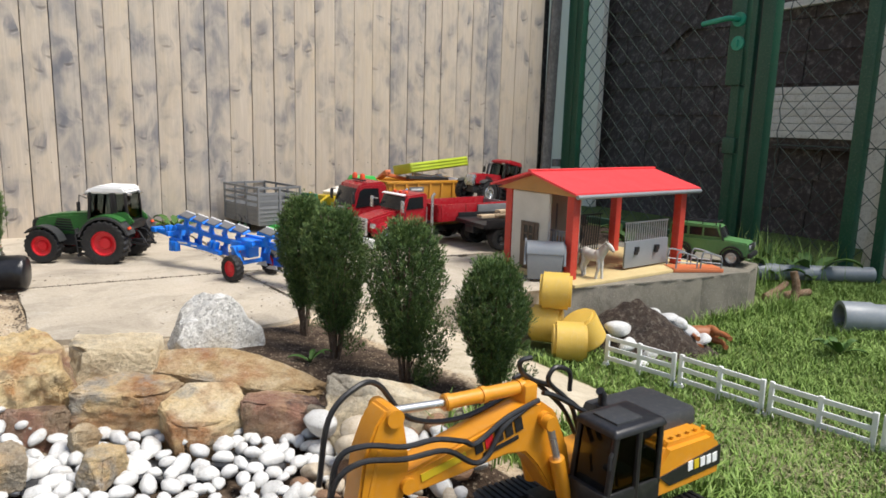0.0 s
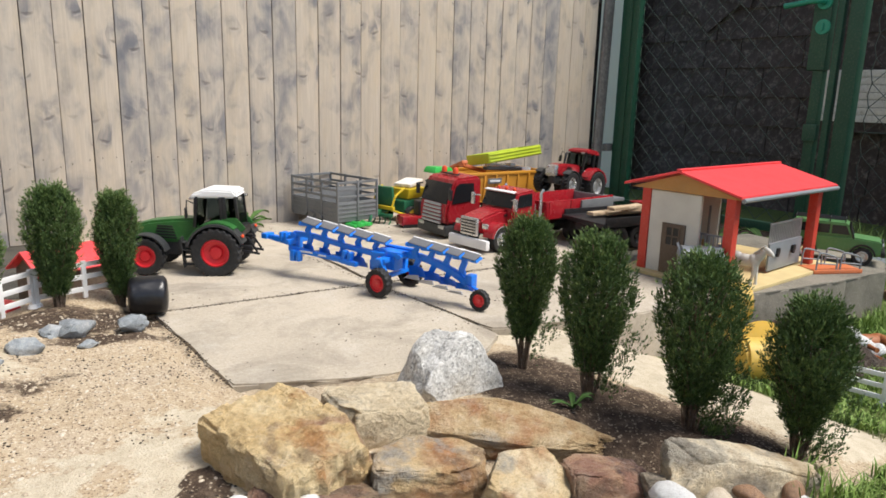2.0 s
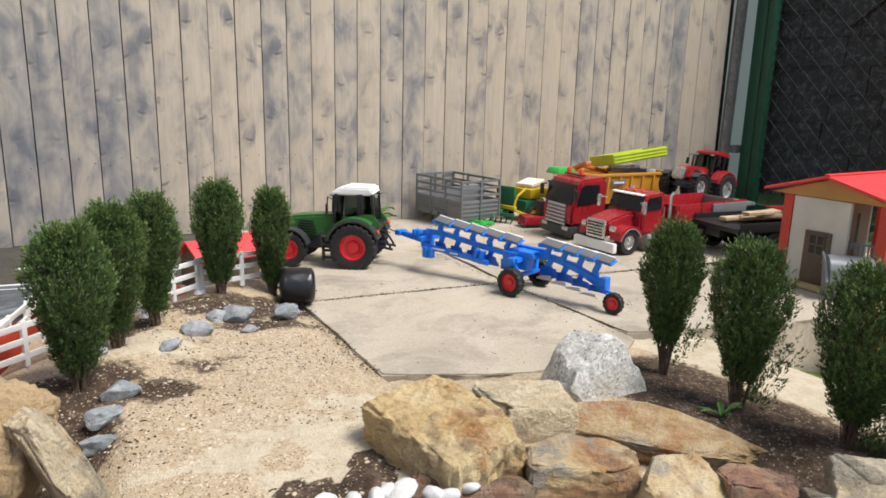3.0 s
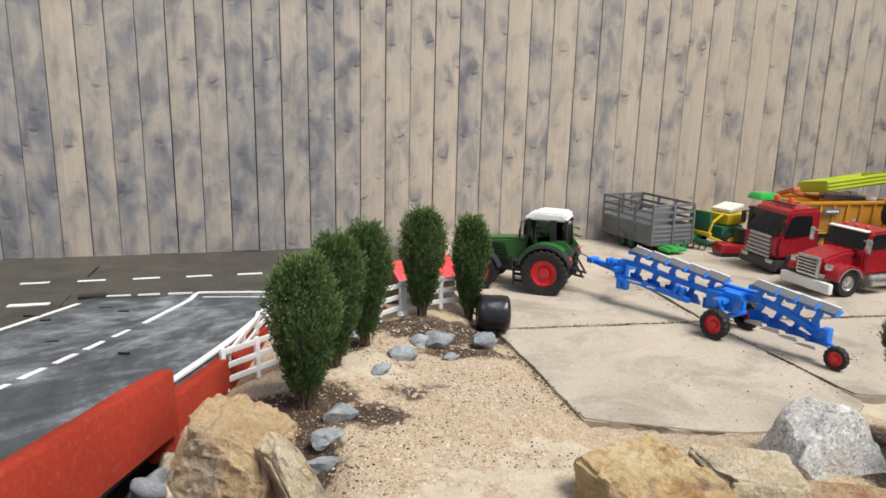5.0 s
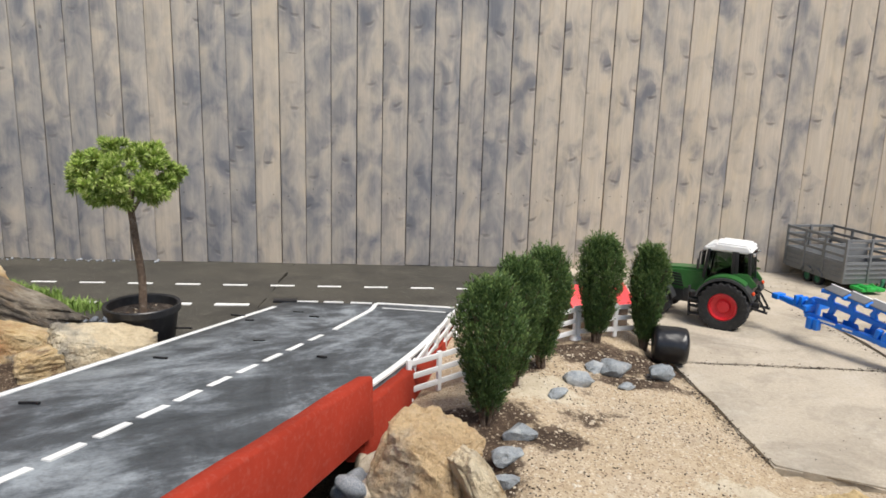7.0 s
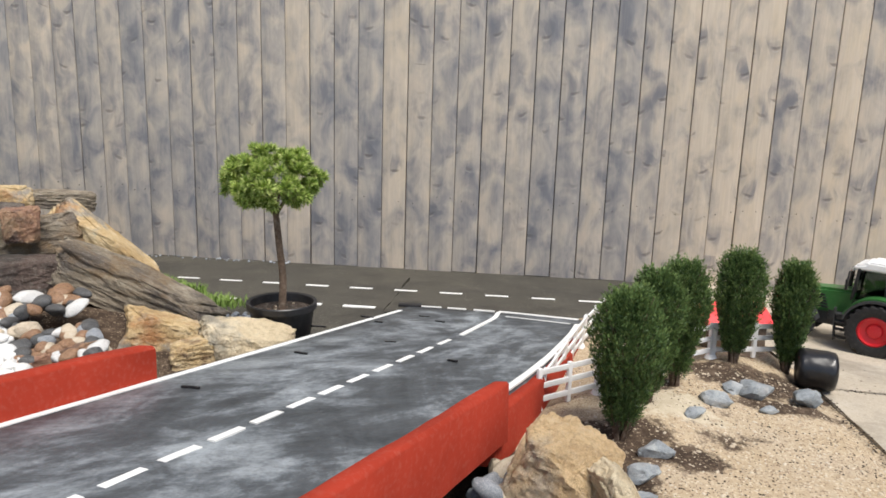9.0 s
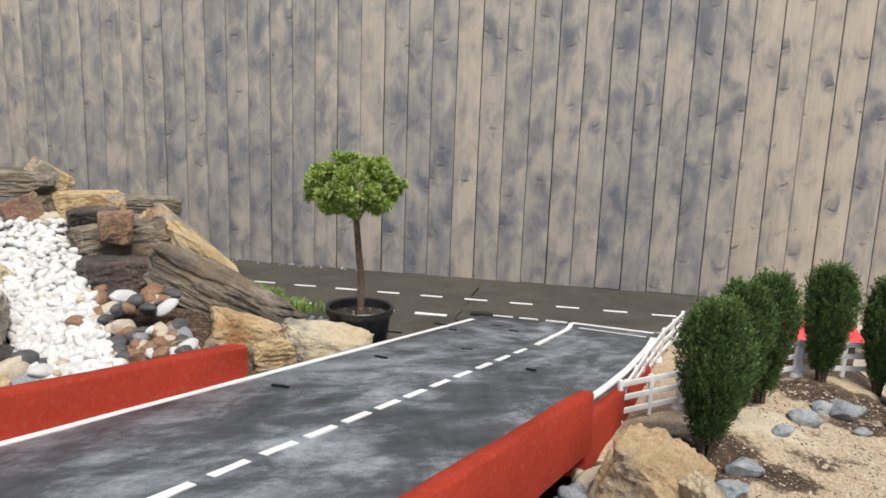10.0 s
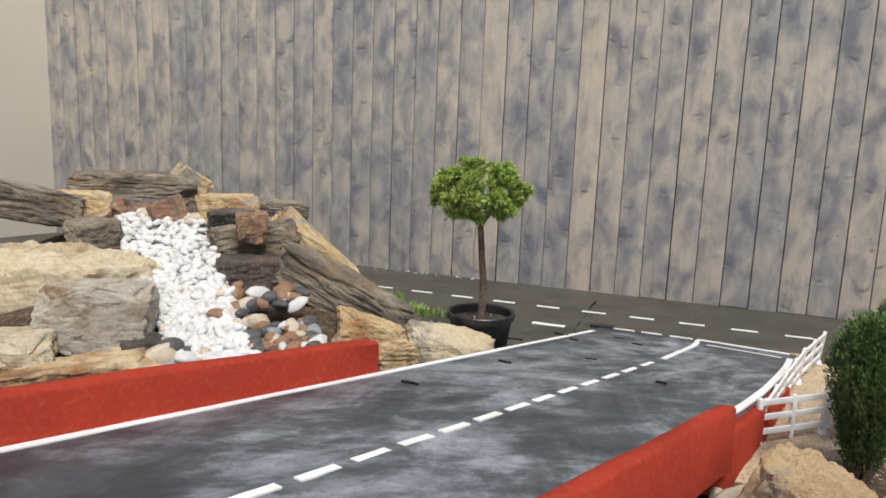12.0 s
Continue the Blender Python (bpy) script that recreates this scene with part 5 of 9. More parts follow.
joined("gravel", bits, "earth crumbs strewn over the concrete", "gravel", M["soil"])


bits = []
for _ in range(900):
    t = rnd.random()
    x, y = rnd.choice(((0.02 + 0.44 * t, JB(0.02 + 0.44 * t)), (0.46 + 0.6 * t, JB(0.46 + 0.6 * t)), (0.462 - 0.01 * t + 0.05 * max(0, t - 0.5), 1.25 + 0.85 * t), (0.004, 1.26 + 0.4 * t)))
    g = rnd.uniform(0.0015, 0.0045)
    bits.append(place(PEB_T[rnd.randrange(6)], pose(x + rnd.gauss(0, 0.006), y + rnd.gauss(0, 0.006), yard_z(y), 0, 0, rnd.uniform(0, 360)) @ Matrix.Diagonal((g, g, g * 0.6, 1))))
joined("gravel", bits, "dark earth caught in the slab joints", "gravel", M["soil"])


def chips(count, pts, label, mat="bark", big=0.013):
    """Flat bark chips and clods."""
    rnd = random.Random(count)
    t = template(box(B(), (1, 0.45, 0.22)))
    bits = []
    for _ in range(count):
        x, y, r = rnd.choice(pts)
        x, y = x + rnd.gauss(0, r), y + rnd.gauss(0, r)
        g = rnd.uniform(0.004, big)
        bits.append(place(t, pose(x, y, ground_z(x, y) + 0.002, rnd.uniform(-25, 25), rnd.uniform(-25, 25), rnd.uniform(0, 360)) @ Matrix.Diagonal((g, g, g, 1))))
    joined("bark_mulch", bits, label, "mulch", M[mat])


chips(1500, [(0.35, 1.05, 0.05), (0.36, 0.95, 0.05), (0.38, 0.85, 0.05), (0.44, 0.76, 0.04), (0.30, 0.92, 0.04)], "dark bark mulch round the small conifers")
chips(4200, [(-0.37, 1.32, 0.03), (-0.33, 1.30, 0.03), (-0.29, 1.295, 0.03), (-0.36, 1.24, 0.022), (-0.36, 1.20, 0.02), (-0.24, 1.35, 0.045), (-0.20, 1.42, 0.05), (-0.30, 1.54, 0.03), (-0.16, 1.60, 0.03), (-0.22, 1.58, 0.03), (-0.05, 1.60, 0.03), (-0.08, 1.495, 0.035), (-0.14, 1.46, 0.05)], "dark mulch and clods along the hedge", "soil", 0.018)


# ---- plants ----
def sprig_mesh(name, centre_fn, count, length, width, parent, mat, label, seed, blades=5):
    """Short sprigs, each a fan of narrow folded leaves; centre_fn gives a place and an outward way."""
    rnd = random.Random(seed)
    verts, faces = [], []
    for _ in range(count):
        p, d = centre_fn(rnd)
        side = d.orthogonal().normalized()
        for k in range(blades):
            a = 2 * math.pi * (k + rnd.random()) / blades
            w = (d + (side * math.cos(a) + d.cross(side) * math.sin(a)) * rnd.uniform(0.35, 0.8)).normalized()
            l = length * rnd.uniform(0.6, 1.2)
            s = w.cross(Vector((rnd.uniform(-1, 1), rnd.uniform(-1, 1), rnd.uniform(-1, 1)))).normalized() * width * 0.5
            up = w.cross(s).normalized() * width * 0.35
            i = len(verts)
            verts += [p, p + w * l * 0.45 + s + up, p + w * l, p + w * l * 0.45 - s + up]
            faces += [(i, i + 1, i + 2), (i, i + 2, i + 3)]
    return raw(name, verts, faces, mat, parent, label)


def needles(tree, shoots, count, seed):
    """The crown: short needles all along upright shoots, paler towards the shoot tips."""
    rng = np.random.default_rng(seed)
    pick = shoots[rng.integers(0, len(shoots), count)]
    t = rng.random(count) ** 0.8
    way = pick[:, 3:6]
    out = rng.normal(size=(count, 3))
    out /= np.linalg.norm(out, axis=1)[:, None]
    base = pick[:, :3] + way * (pick[:, 6] * t)[:, None] + out * 0.0012
    d = way * (0.75 + 0.5 * t)[:, None] + out * (0.85 - 0.45 * t)[:, None]
    d /= np.linalg.norm(d, axis=1)[:, None]
    side = np.cross(d, rng.normal(size=(count, 3)))
    side /= np.linalg.norm(side, axis=1)[:, None]
    length = rng.uniform(0.0035, 0.0066, count)[:, None]
    width = rng.uniform(0.0006, 0.0010, count)[:, None]
    mid = base + d * length * 0.45
    verts = np.stack([base, mid + side * width, base + d * length, mid - side * width], axis=1).reshape(-1, 3)
    i = np.arange(count)[:, None] * 4
    crown = raw("crown", verts.tolist(), (i + np.array([[0, 1, 2, 3]])).tolist(), M["thuja"], tree, "dense dark green needle sprigs")
    layer = crown.data.color_attributes.new("tip", "FLOAT_COLOR", "POINT")
    age = np.repeat(t * rng.uniform(0.6, 1.0, count), 4)
    layer.data.foreach_set("color", np.stack([age, age, age, np.ones_like(age)], axis=1).ravel())
    return crown


def conifer(x, y, height, width, seed, lean=0.0, bare=0.24, low=0.0, label="small green column conifer with bare stems"):
    """A clipped dwarf conifer: a few bare stems and an egg-shaped crown of fine sprigs in upright plumes; low sends a loose skirt down one side."""
    z = ground_z(x, y) - 0.004
    tree = thing("conifer", pose(x, y, z), label, "shrub", "small conifers")
    rnd = random.Random(seed)
    for k in range(5):
        a = 2 * math.pi * k / 5 + rnd.uniform(-0.3, 0.3)
        r = width * rnd.uniform(0.06, 0.30)
        top = Vector((math.cos(a) * r + lean, math.sin(a) * r, height * rnd.uniform(0.6, 0.85)))
        pts = [Vector((math.cos(a) * 0.005, math.sin(a) * 0.005, 0)), Vector((math.cos(a) * r * 0.45, math.sin(a) * r * 0.45, height * 0.2)), top * 0.5 + Vector((0, 0, height * 0.1)), top]
        part("stem", tube(B(), smooth_path(pts, 4), 0.0026, 6, 0.0009), M["bark"], tree)
    phase = rnd.uniform(0, 40)

    def radius(a, h):
        """The crown's half width at an angle and a height share, with soft plumes."""
        prof = min(1.0, 0.30 + 1.25 * h) if h < 0.56 else math.sqrt(max(0.0, 1 - ((h - 0.56) / 0.46) ** 2))
        plume = noise.noise((math.cos(a) * 2.6 + phase, math.sin(a) * 2.6, h * 3.0))
        return width * 0.47 * prof * (0.92 + 0.24 * plume)

    def place_sprig(rnd):
        a = rnd.uniform(0, 2 * math.pi)
        if rnd.random() < 0.12 * low:
            h = rnd.uniform(-0.22, 0.3)
            a = rnd.uniform(-1.0, 1.0) - 0.6
            r = width * rnd.uniform(0.15, 0.62) * (0.75 + h)
        else:
            h = rnd.random() ** 0.9 * 1.0
            r = radius(a, h) * (0.90 - 0.72 * rnd.random() ** 2.0)
            if rnd.random() < 0.06:
                r *= rnd.uniform(1.0, 1.14)
        p = Vector((math.cos(a) * r + lean * h, math.sin(a) * r, height * (bare + (0.86 - bare) * h) + rnd.uniform(-0.010, 0.004)))
        way = Vector((math.cos(a) * 0.42 + rnd.gauss(0, 0.24), math.sin(a) * 0.42 + rnd.gauss(0, 0.24), 1.0)).normalized()
        return p, way

    shoots = []
    for k in range(3200):
        p, way = place_sprig(rnd)
        shoots.append((*p, *way, rnd.uniform(0.008, 0.021)))
    needles(tree, np.array(shoots), 36000, seed + 1)
    bm = B()
    for k in range(46):
        a, h = rnd.uniform(0, 2 * math.pi), rnd.uniform(-0.05, 0.9)
        r = radius(a, max(0.0, h)) * rnd.uniform(0.7, 0.98)
        z1 = height * (bare + (0.97 - bare) * h)
        tube(bm, [(math.cos(a) * r * 0.2, math.sin(a) * r * 0.2, z1 - 0.25 * height * rnd.uniform(0.6, 1.0)), (math.cos(a) * r * 0.75, math.sin(a) * r * 0.75, z1 - 0.02), (math.cos(a) * r, math.sin(a) * r, z1)], 0.0013, 4, 0.0006)
    tagged(part("twig", bm, M["bark"], tree, "thin brown twigs inside the crown"), kind="stuff")
    return tree


for k, (x, y, h, w) in enumerate(((0.391, 1.078, 0.260, 0.100), (0.384, 0.942, 0.256, 0.112), (0.430, 0.818, 0.255, 0.125), (0.500, 0.716, 0.222, 0.108))):
    conifer(x, y, h, w, 300 + 7 * k, bare=(0.20, 0.18, 0.15, 0.17)[k], low=(0.2, 0.3, 1.0, 0.5)[k])
for k, (x, y, h, w) in enumerate(((-0.374, 1.325, 0.240, 0.113), (-0.321, 1.430, 0.232, 0.104), (-0.260, 1.520, 0.234, 0.099), (-0.134, 1.645, 0.228, 0.098), (-0.034, 1.668, 0.228, 0.082))):
    conifer(x, y, h, w, 400 + 9 * k, bare=0.11, label="small dark green column conifer in the hedge row")


def potted_tree():
    x, y = -0.97, 1.655
    z = yard_z(y) + 0.0005
    tree = thing("potted_tree", pose(x, y, z), "dwarf pine standard tree with ball crown in black pot", "tree")
    pot = part("pot", lathe(B(), [(0.048, 0.0), (0.05, 0.002), (0.061, 0.082), (0.066, 0.083), (0.067, 0.094), (0.0655, 0.096), (0.060, 0.094), (0.058, 0.078), (0.0, 0.078)], close=False, seg=40), M["black"], tree, "black plastic flower pot")
    bm = B()
    cyl(bm, 0.0585, 0.012, (0, 0, 0.073), seg=32)
    part("soil", bm, M["soil"], tree, "dark potting soil with pale bits")
    bm = tube(B(), smooth_path([(0.0, 0, 0.07), (0.002, 0.001, 0.14), (-0.003, -0.001, 0.20), (-0.007, -0.003, 0.25), (-0.012, -0.005, 0.30)], 5), 0.0074, 10, 0.0056)
    for a in range(7):
        c, s = math.cos(a * 0.9), math.sin(a * 0.9)
        tube(bm, [(-0.008, -0.003, 0.26), (c * 0.03 - 0.012, s * 0.03 - 0.005, 0.30), (c * 0.06 - 0.016, s * 0.06 - 0.007, 0.325)], 0.003, 5, 0.001)
    part("trunk", bm, M["bark"], tree)
    rnd = random.Random(9)
    clumps = []
    for _ in range(150):
        d = Vector((rnd.gauss(0, 1), rnd.gauss(0, 1), rnd.gauss(0, 0.9))).normalized()
        k = rnd.uniform(0.70, 1.04) * (1 + 0.12 * noise.noise(d * 2.3))
        clumps.append((Vector((d.x * 0.086 * k - 0.017, d.y * 0.086 * k - 0.007, 0.322 + (d.z * 0.062 if d.z > 0 else d.z * 0.040) * k)), d, rnd.uniform(0.7, 1.15)))

    def needle(rnd):
        c, d, big = rnd.choice(clumps)
        w = Vector((rnd.gauss(0, 1), rnd.gauss(0, 1), rnd.gauss(0, 1))).normalized()
        way = (w * 0.95 + d * 0.8 + Vector((0, 0, 0.35))).normalized()
        return c + way * 0.003 * big, way

    sprig_mesh("crown", needle, 5200, 0.0150, 0.0030, tree, M["dwarf"], "bright yellow-green needle rosettes", 10, 3)
    for _ in range(26):
        a, r, g = rnd.uniform(0, 6.28), rnd.uniform(0.01, 0.05), rnd.uniform(0.003, 0.007)
        part("soil_crumb", rock_mesh((g, g * 0.8, g * 0.6), rnd.randrange(999), 4, 0.4, 0.1, 2), M["bark"] if rnd.random() < 0.6 else M["creampeb"], tree).location = (r * math.cos(a), r * math.sin(a), 0.080)


potted_tree()


def grass(name, count, region, h, seed, label, spread=0.5, mat="grass"):
    rnd = random.Random(seed)
    verts, faces = [], []
    for _ in range(count):
        x, y = region(rnd)
        z = ground_z(x, y) if -2.3 < x < 2.35 and -0.6 < y < 2.1 else -0.115
        if x < 0:
            z = max(z, yard_z(y))
        hh = h * rnd.uniform(0.45, 1.25) * (0.75 + 0.5 * fade(lump(x, y, 5, 3.0), -0.3, 0.3))
        a = rnd.uniform(0, 2 * math.pi)
        b = rnd.uniform(0.15, 1.0) * spread * hh
        w = rnd.uniform(0.0008, 0.0017)
        s = Vector((-math.sin(a), math.cos(a), 0)) * w
        o = Vector((x, y, z - 0.003))
        d = Vector((math.cos(a), math.sin(a), 0))
        p = [o, o + d * b * 0.3 + Vector((0, 0, hh * 0.55)), o + d * b + Vector((0, 0, hh * (1 - 0.25 * spread)))]
        i = len(verts)
        verts += [p[0] - s, p[0] + s, p[1] - s * 0.8, p[1] + s * 0.8, p[2]]
        faces += [(i, i + 1, i + 3, i + 2), (i + 2, i + 3, i + 4)]
    ob = raw(name, verts, faces, M[mat], None, label)
    return tagged(ob, category="grass", kind="stuff")


def lawn(rnd):
    while True:
        x, y = rnd.uniform(0.42, 2.3), rnd.uniform(0.0, 1.3)
        t = cover(x, y)[2]
        if t > 0.5 and not (y > 1.02 and x < 1.82):
            if rnd.random() < 0.5 + 0.5 * fade(lump(x, y, 6, 2.0), -0.25, 0.15):
                return x, y


grass("grass", 78000, lawn, 0.025, 1, "uneven green lawn grass with bare patches", 0.9)
grass("grass", 9000, lambda r: (r.gauss(0.90, 0.085), r.gauss(0.53, 0.075)), 0.016, 21, "flattened swath of drying cut grass", 2.2, "hay")
grass("grass", 2600, lambda r: (r.gauss(-1.33, 0.075), r.gauss(1.962, 0.022)), 0.024, 2, "tuft of grass at the road edge", 0.7)
grass("grass", 260, lambda r: (r.gauss(0.42, 0.03), r.gauss(0.64, 0.03)), 0.06, 3, "long grass at the pond edge", 0.6)
grass("grass", 900, lambda r: (r.uniform(1.25, 1.75), 1.0 + r.gauss(0.0, 0.02)), 0.05, 5, "longer grass along the concrete base", 0.6)
grass("grass", 500, lambda r: (r.uniform(1.85, 2.3), r.gauss(1.25, 0.08)), 0.12, 4, "tall weeds and grass along the gate", 0.5)


def weed(x, y, z, size, leaves, seed, label):
    rnd = random.Random(seed)
    plant = thing("weed", pose(x, y, z), label, "weed")
    for k in range(leaves):
        bm = B()
        a = 2 * math.pi * k / leaves + rnd.uniform(-0.3, 0.3)
        l, w = size * rnd.uniform(0.7, 1.15), size * 0.16
        rise = rnd.uniform(0.25, 0.8)
        rows = []
        for i in range(7):
            t = i / 6
            c = Vector((math.cos(a) * l * t, math.sin(a) * l * t, size * rise * math.sin(t * 2.2) * 0.8))
            s = Vector((-math.sin(a), math.cos(a), 0)) * w * (math.sin(math.pi * min(1, t * 0.93 + 0.07)) * (0.75 + 0.25 * (i % 2)))
            rows.append([bm.verts.new(c + s + Vector((0, 0, w * 0.35))), bm.verts.new(c), bm.verts.new(c - s + Vector((0, 0, w * 0.35)))])
        for p, q in zip(rows, rows[1:]):
            for i in range(2):
                bm.faces.new((p[i], q[i], q[i + 1], p[i + 1]))
        part("leaf", bm, M["weed"], plant)
    return plant


grass("grass", 220, lambda r: (r.uniform(0.02, 0.16), JB(0.1) + r.gauss(0.0, 0.008) + 0.30), 0.014, 11, "dry grass in a slab joint", 1.6)
weed(0.335, 0.925, ground_z(0.335, 0.925), 0.03, 6, 1, "small fresh weed in the mulch")
weed(0.515, 2.47, yard_z(2.47), 0.095, 11, 2, "dandelion leaves at the fence foot")
weed(0.41, 2.47, yard_z(2.47), 0.06, 7, 3, "dandelion leaves at the fence foot")
weed(0.27, 2.40, yard_z(2.40), 0.03, 5, 4, "low weed in a slab joint")
for k, (x, y, s) in enumerate(((2.02, 1.22, 0.12), (2.12, 1.15, 0.14), (1.92, 1.33, 0.10), (2.2, 1.35, 0.12), (1.45, 0.72, 0.06))):
    weed(x, y, -0.11, s, 8, 20 + k, "broad-leaved weeds beside the base")
for k, (x, y, s) in enumerate(((1.95, 1.72, 0.12), (2.08, 1.60, 0.10), (1.90, 1.60, 0.08), (2.15, 1.95, 0.10))):
    weed(x, y, -0.10, s, 7, 40 + k, "tall broad leaves growing behind the stable")


# ---- white plastic fences ----
def fence_panel(a, b, z, height=0.058, label="white plastic three-rail toy fence panel", tilt=0.0):
    """One panel from a to b: end posts, a middle post and three rails, with round feet."""
    d = Vector((b[0] - a[0], b[1] - a[1], 0))
    length = d.length
    yaw = math.degrees(math.atan2(d.y, d.x))
    f = thing("toy_fence", pose(a[0], a[1], z) @ pose(0, 0, 0, tilt, 0, yaw), label, "fence", "white toy fences")
    for x in (0.004, length / 2, length - 0.004):
        part("post", box(B(), (0.0075, 0.006, height), (x, 0, height / 2), bevel=0.0008), M["whitepl"], f)
    for k in range(3):
        part("rail", box(B(), (length - 0.01, 0.0035, 0.0085), (length / 2, -0.001, height * (0.24 + 0.33 * k)), bevel=0.0006), M["whitepl"], f)
    for x in (0.004, length - 0.004):
        part("foot", cyl(B(), 0.0085, 0.006, (x, 0, 0.003), seg=14, r2=0.006), M["whitepl"], f)
    return f


for a, b in zip([(0.972, 0.94), (1.0, 0.787), (1.016, 0.622), (1.035, 0.455)], [(0.998, 0.793), (1.014, 0.628), (1.033, 0.461), (1.05, 0.29)]):
    fence_panel(a, b, -0.112, 0.062)
HEDGE = [(-0.487, 1.416), (-0.385, 1.50), (-0.268, 1.588), (-0.168, 1.662), (-0.008, 1.70)]
for a, b in zip(HEDGE, HEDGE[1:]):
    fence_panel(a, b, max(ground_z(*a), ground_z(*b)) + 0.001, 0.066, "white plastic three-rail toy fence behind the hedge")
SIDE = [(-0.482, 1.43), (-0.44, 1.58), (-0.395, 1.73), (-0.34, 1.88)]
for a, b in zip(SIDE, SIDE[1:]):
    fence_panel(a, b, max(ground_z(*a), ground_z(*b)) + 0.001, 0.066, "white plastic toy fence along the ramp", 6)


# ---- toy vehicles ----
def wheel(parent, c, r, w, rim="wheelred", lugs=0, name="wheel", side=1, hub=0.62):
    """A tyre round the y axis, with tread lugs, and its rim as a sub-part; side is the way the dish faces."""
    ri = r * hub
    bm = B()
    seg = lugs * 4 if lugs else 36
    profile = [(ri, -0.42), (r * 0.80, -0.5), (r * 0.93, -0.47), (r * 0.965, -0.34), (r * 0.97, -0.03), (r * 0.97, 0.03), (r * 0.965, 0.34), (r * 0.93, 0.47), (r * 0.80, 0.5), (ri, 0.42)]
    rings = []
    for j, (rr, y) in enumerate(profile):
        ring = []
        for i in range(seg):
            a = 2 * math.pi * (i + (1.6 * abs(y) * 2 if lugs else 0)) / seg
            tread = 0.055 * r if lugs and 2 <= j <= 7 and (i + (2 if y > 0 else 0)) % 4 < 2 else 0.0
            ring.append(bm.verts.new((c[0] + (rr + tread) * math.cos(a), c[1] + y * w, c[2] + (rr + tread) * math.sin(a))))
        rings.append(ring)
    for p, q in zip(rings, rings[1:] + rings[:1]):
        for i in range(seg):
            bm.faces.new((p[i], q[i], q[(i + 1) % seg], p[(i + 1) % seg]))
    bmesh.ops.recalc_face_normals(bm, faces=list(bm.faces))
    tyre = part(name, bm, M["rubber"], parent, "black ribbed rubber tyre", 30)
    s = side
    rim_bm = lathe(B(), [(ri * 1.02, -w * 0.40), (ri * 1.02, w * 0.36 * 1), (ri * 0.90, w * 0.40), (ri * 0.84, w * 0.22), (ri * 0.50, w * 0.14), (ri * 0.42, w * 0.26), (ri * 0.20, w * 0.30), (0.0005, w * 0.30)], (0, 0, 0), (-90 * s, 0, 0), 30, False)
    for k in range(8):
        a = 2 * math.pi * k / 8
        cyl(rim_bm, ri * 0.045, w * 0.06, (ri * 0.33 * math.cos(a), s * w * 0.29, ri * 0.33 * math.sin(a)), (90, 0, 0), 6)
    rim_bm.transform(pose(*c))
    part("rim", rim_bm, M[rim], tyre, "", 30)
    return tyre


def fender(bm, r, w, c, a0, a1, thick=0.003, n=10):
    """A curved mudguard over a wheel, between two angles from straight ahead."""
    rows = []
    for i in range(n + 1):
        a = radians(a0 + (a1 - a0) * i / n)
        rows.append([bm.verts.new((c[0] + rr * math.cos(a), c[1] + y, c[2] + rr * math.sin(a))) for rr, y in ((r, -w / 2), (r + thick, -w / 2), (r + thick, w / 2), (r, w / 2))])
    for p, q in zip(rows, rows[1:]):
        for i in range(4):
            bm.faces.new((p[i], q[i], q[(i + 1) % 4], p[(i + 1) % 4]))
    bm.faces.new(rows[0])
    bm.faces.new(list(reversed(rows[-1])))
    bmesh.ops.recalc_face_normals(bm, faces=list(bm.faces))
    return bm


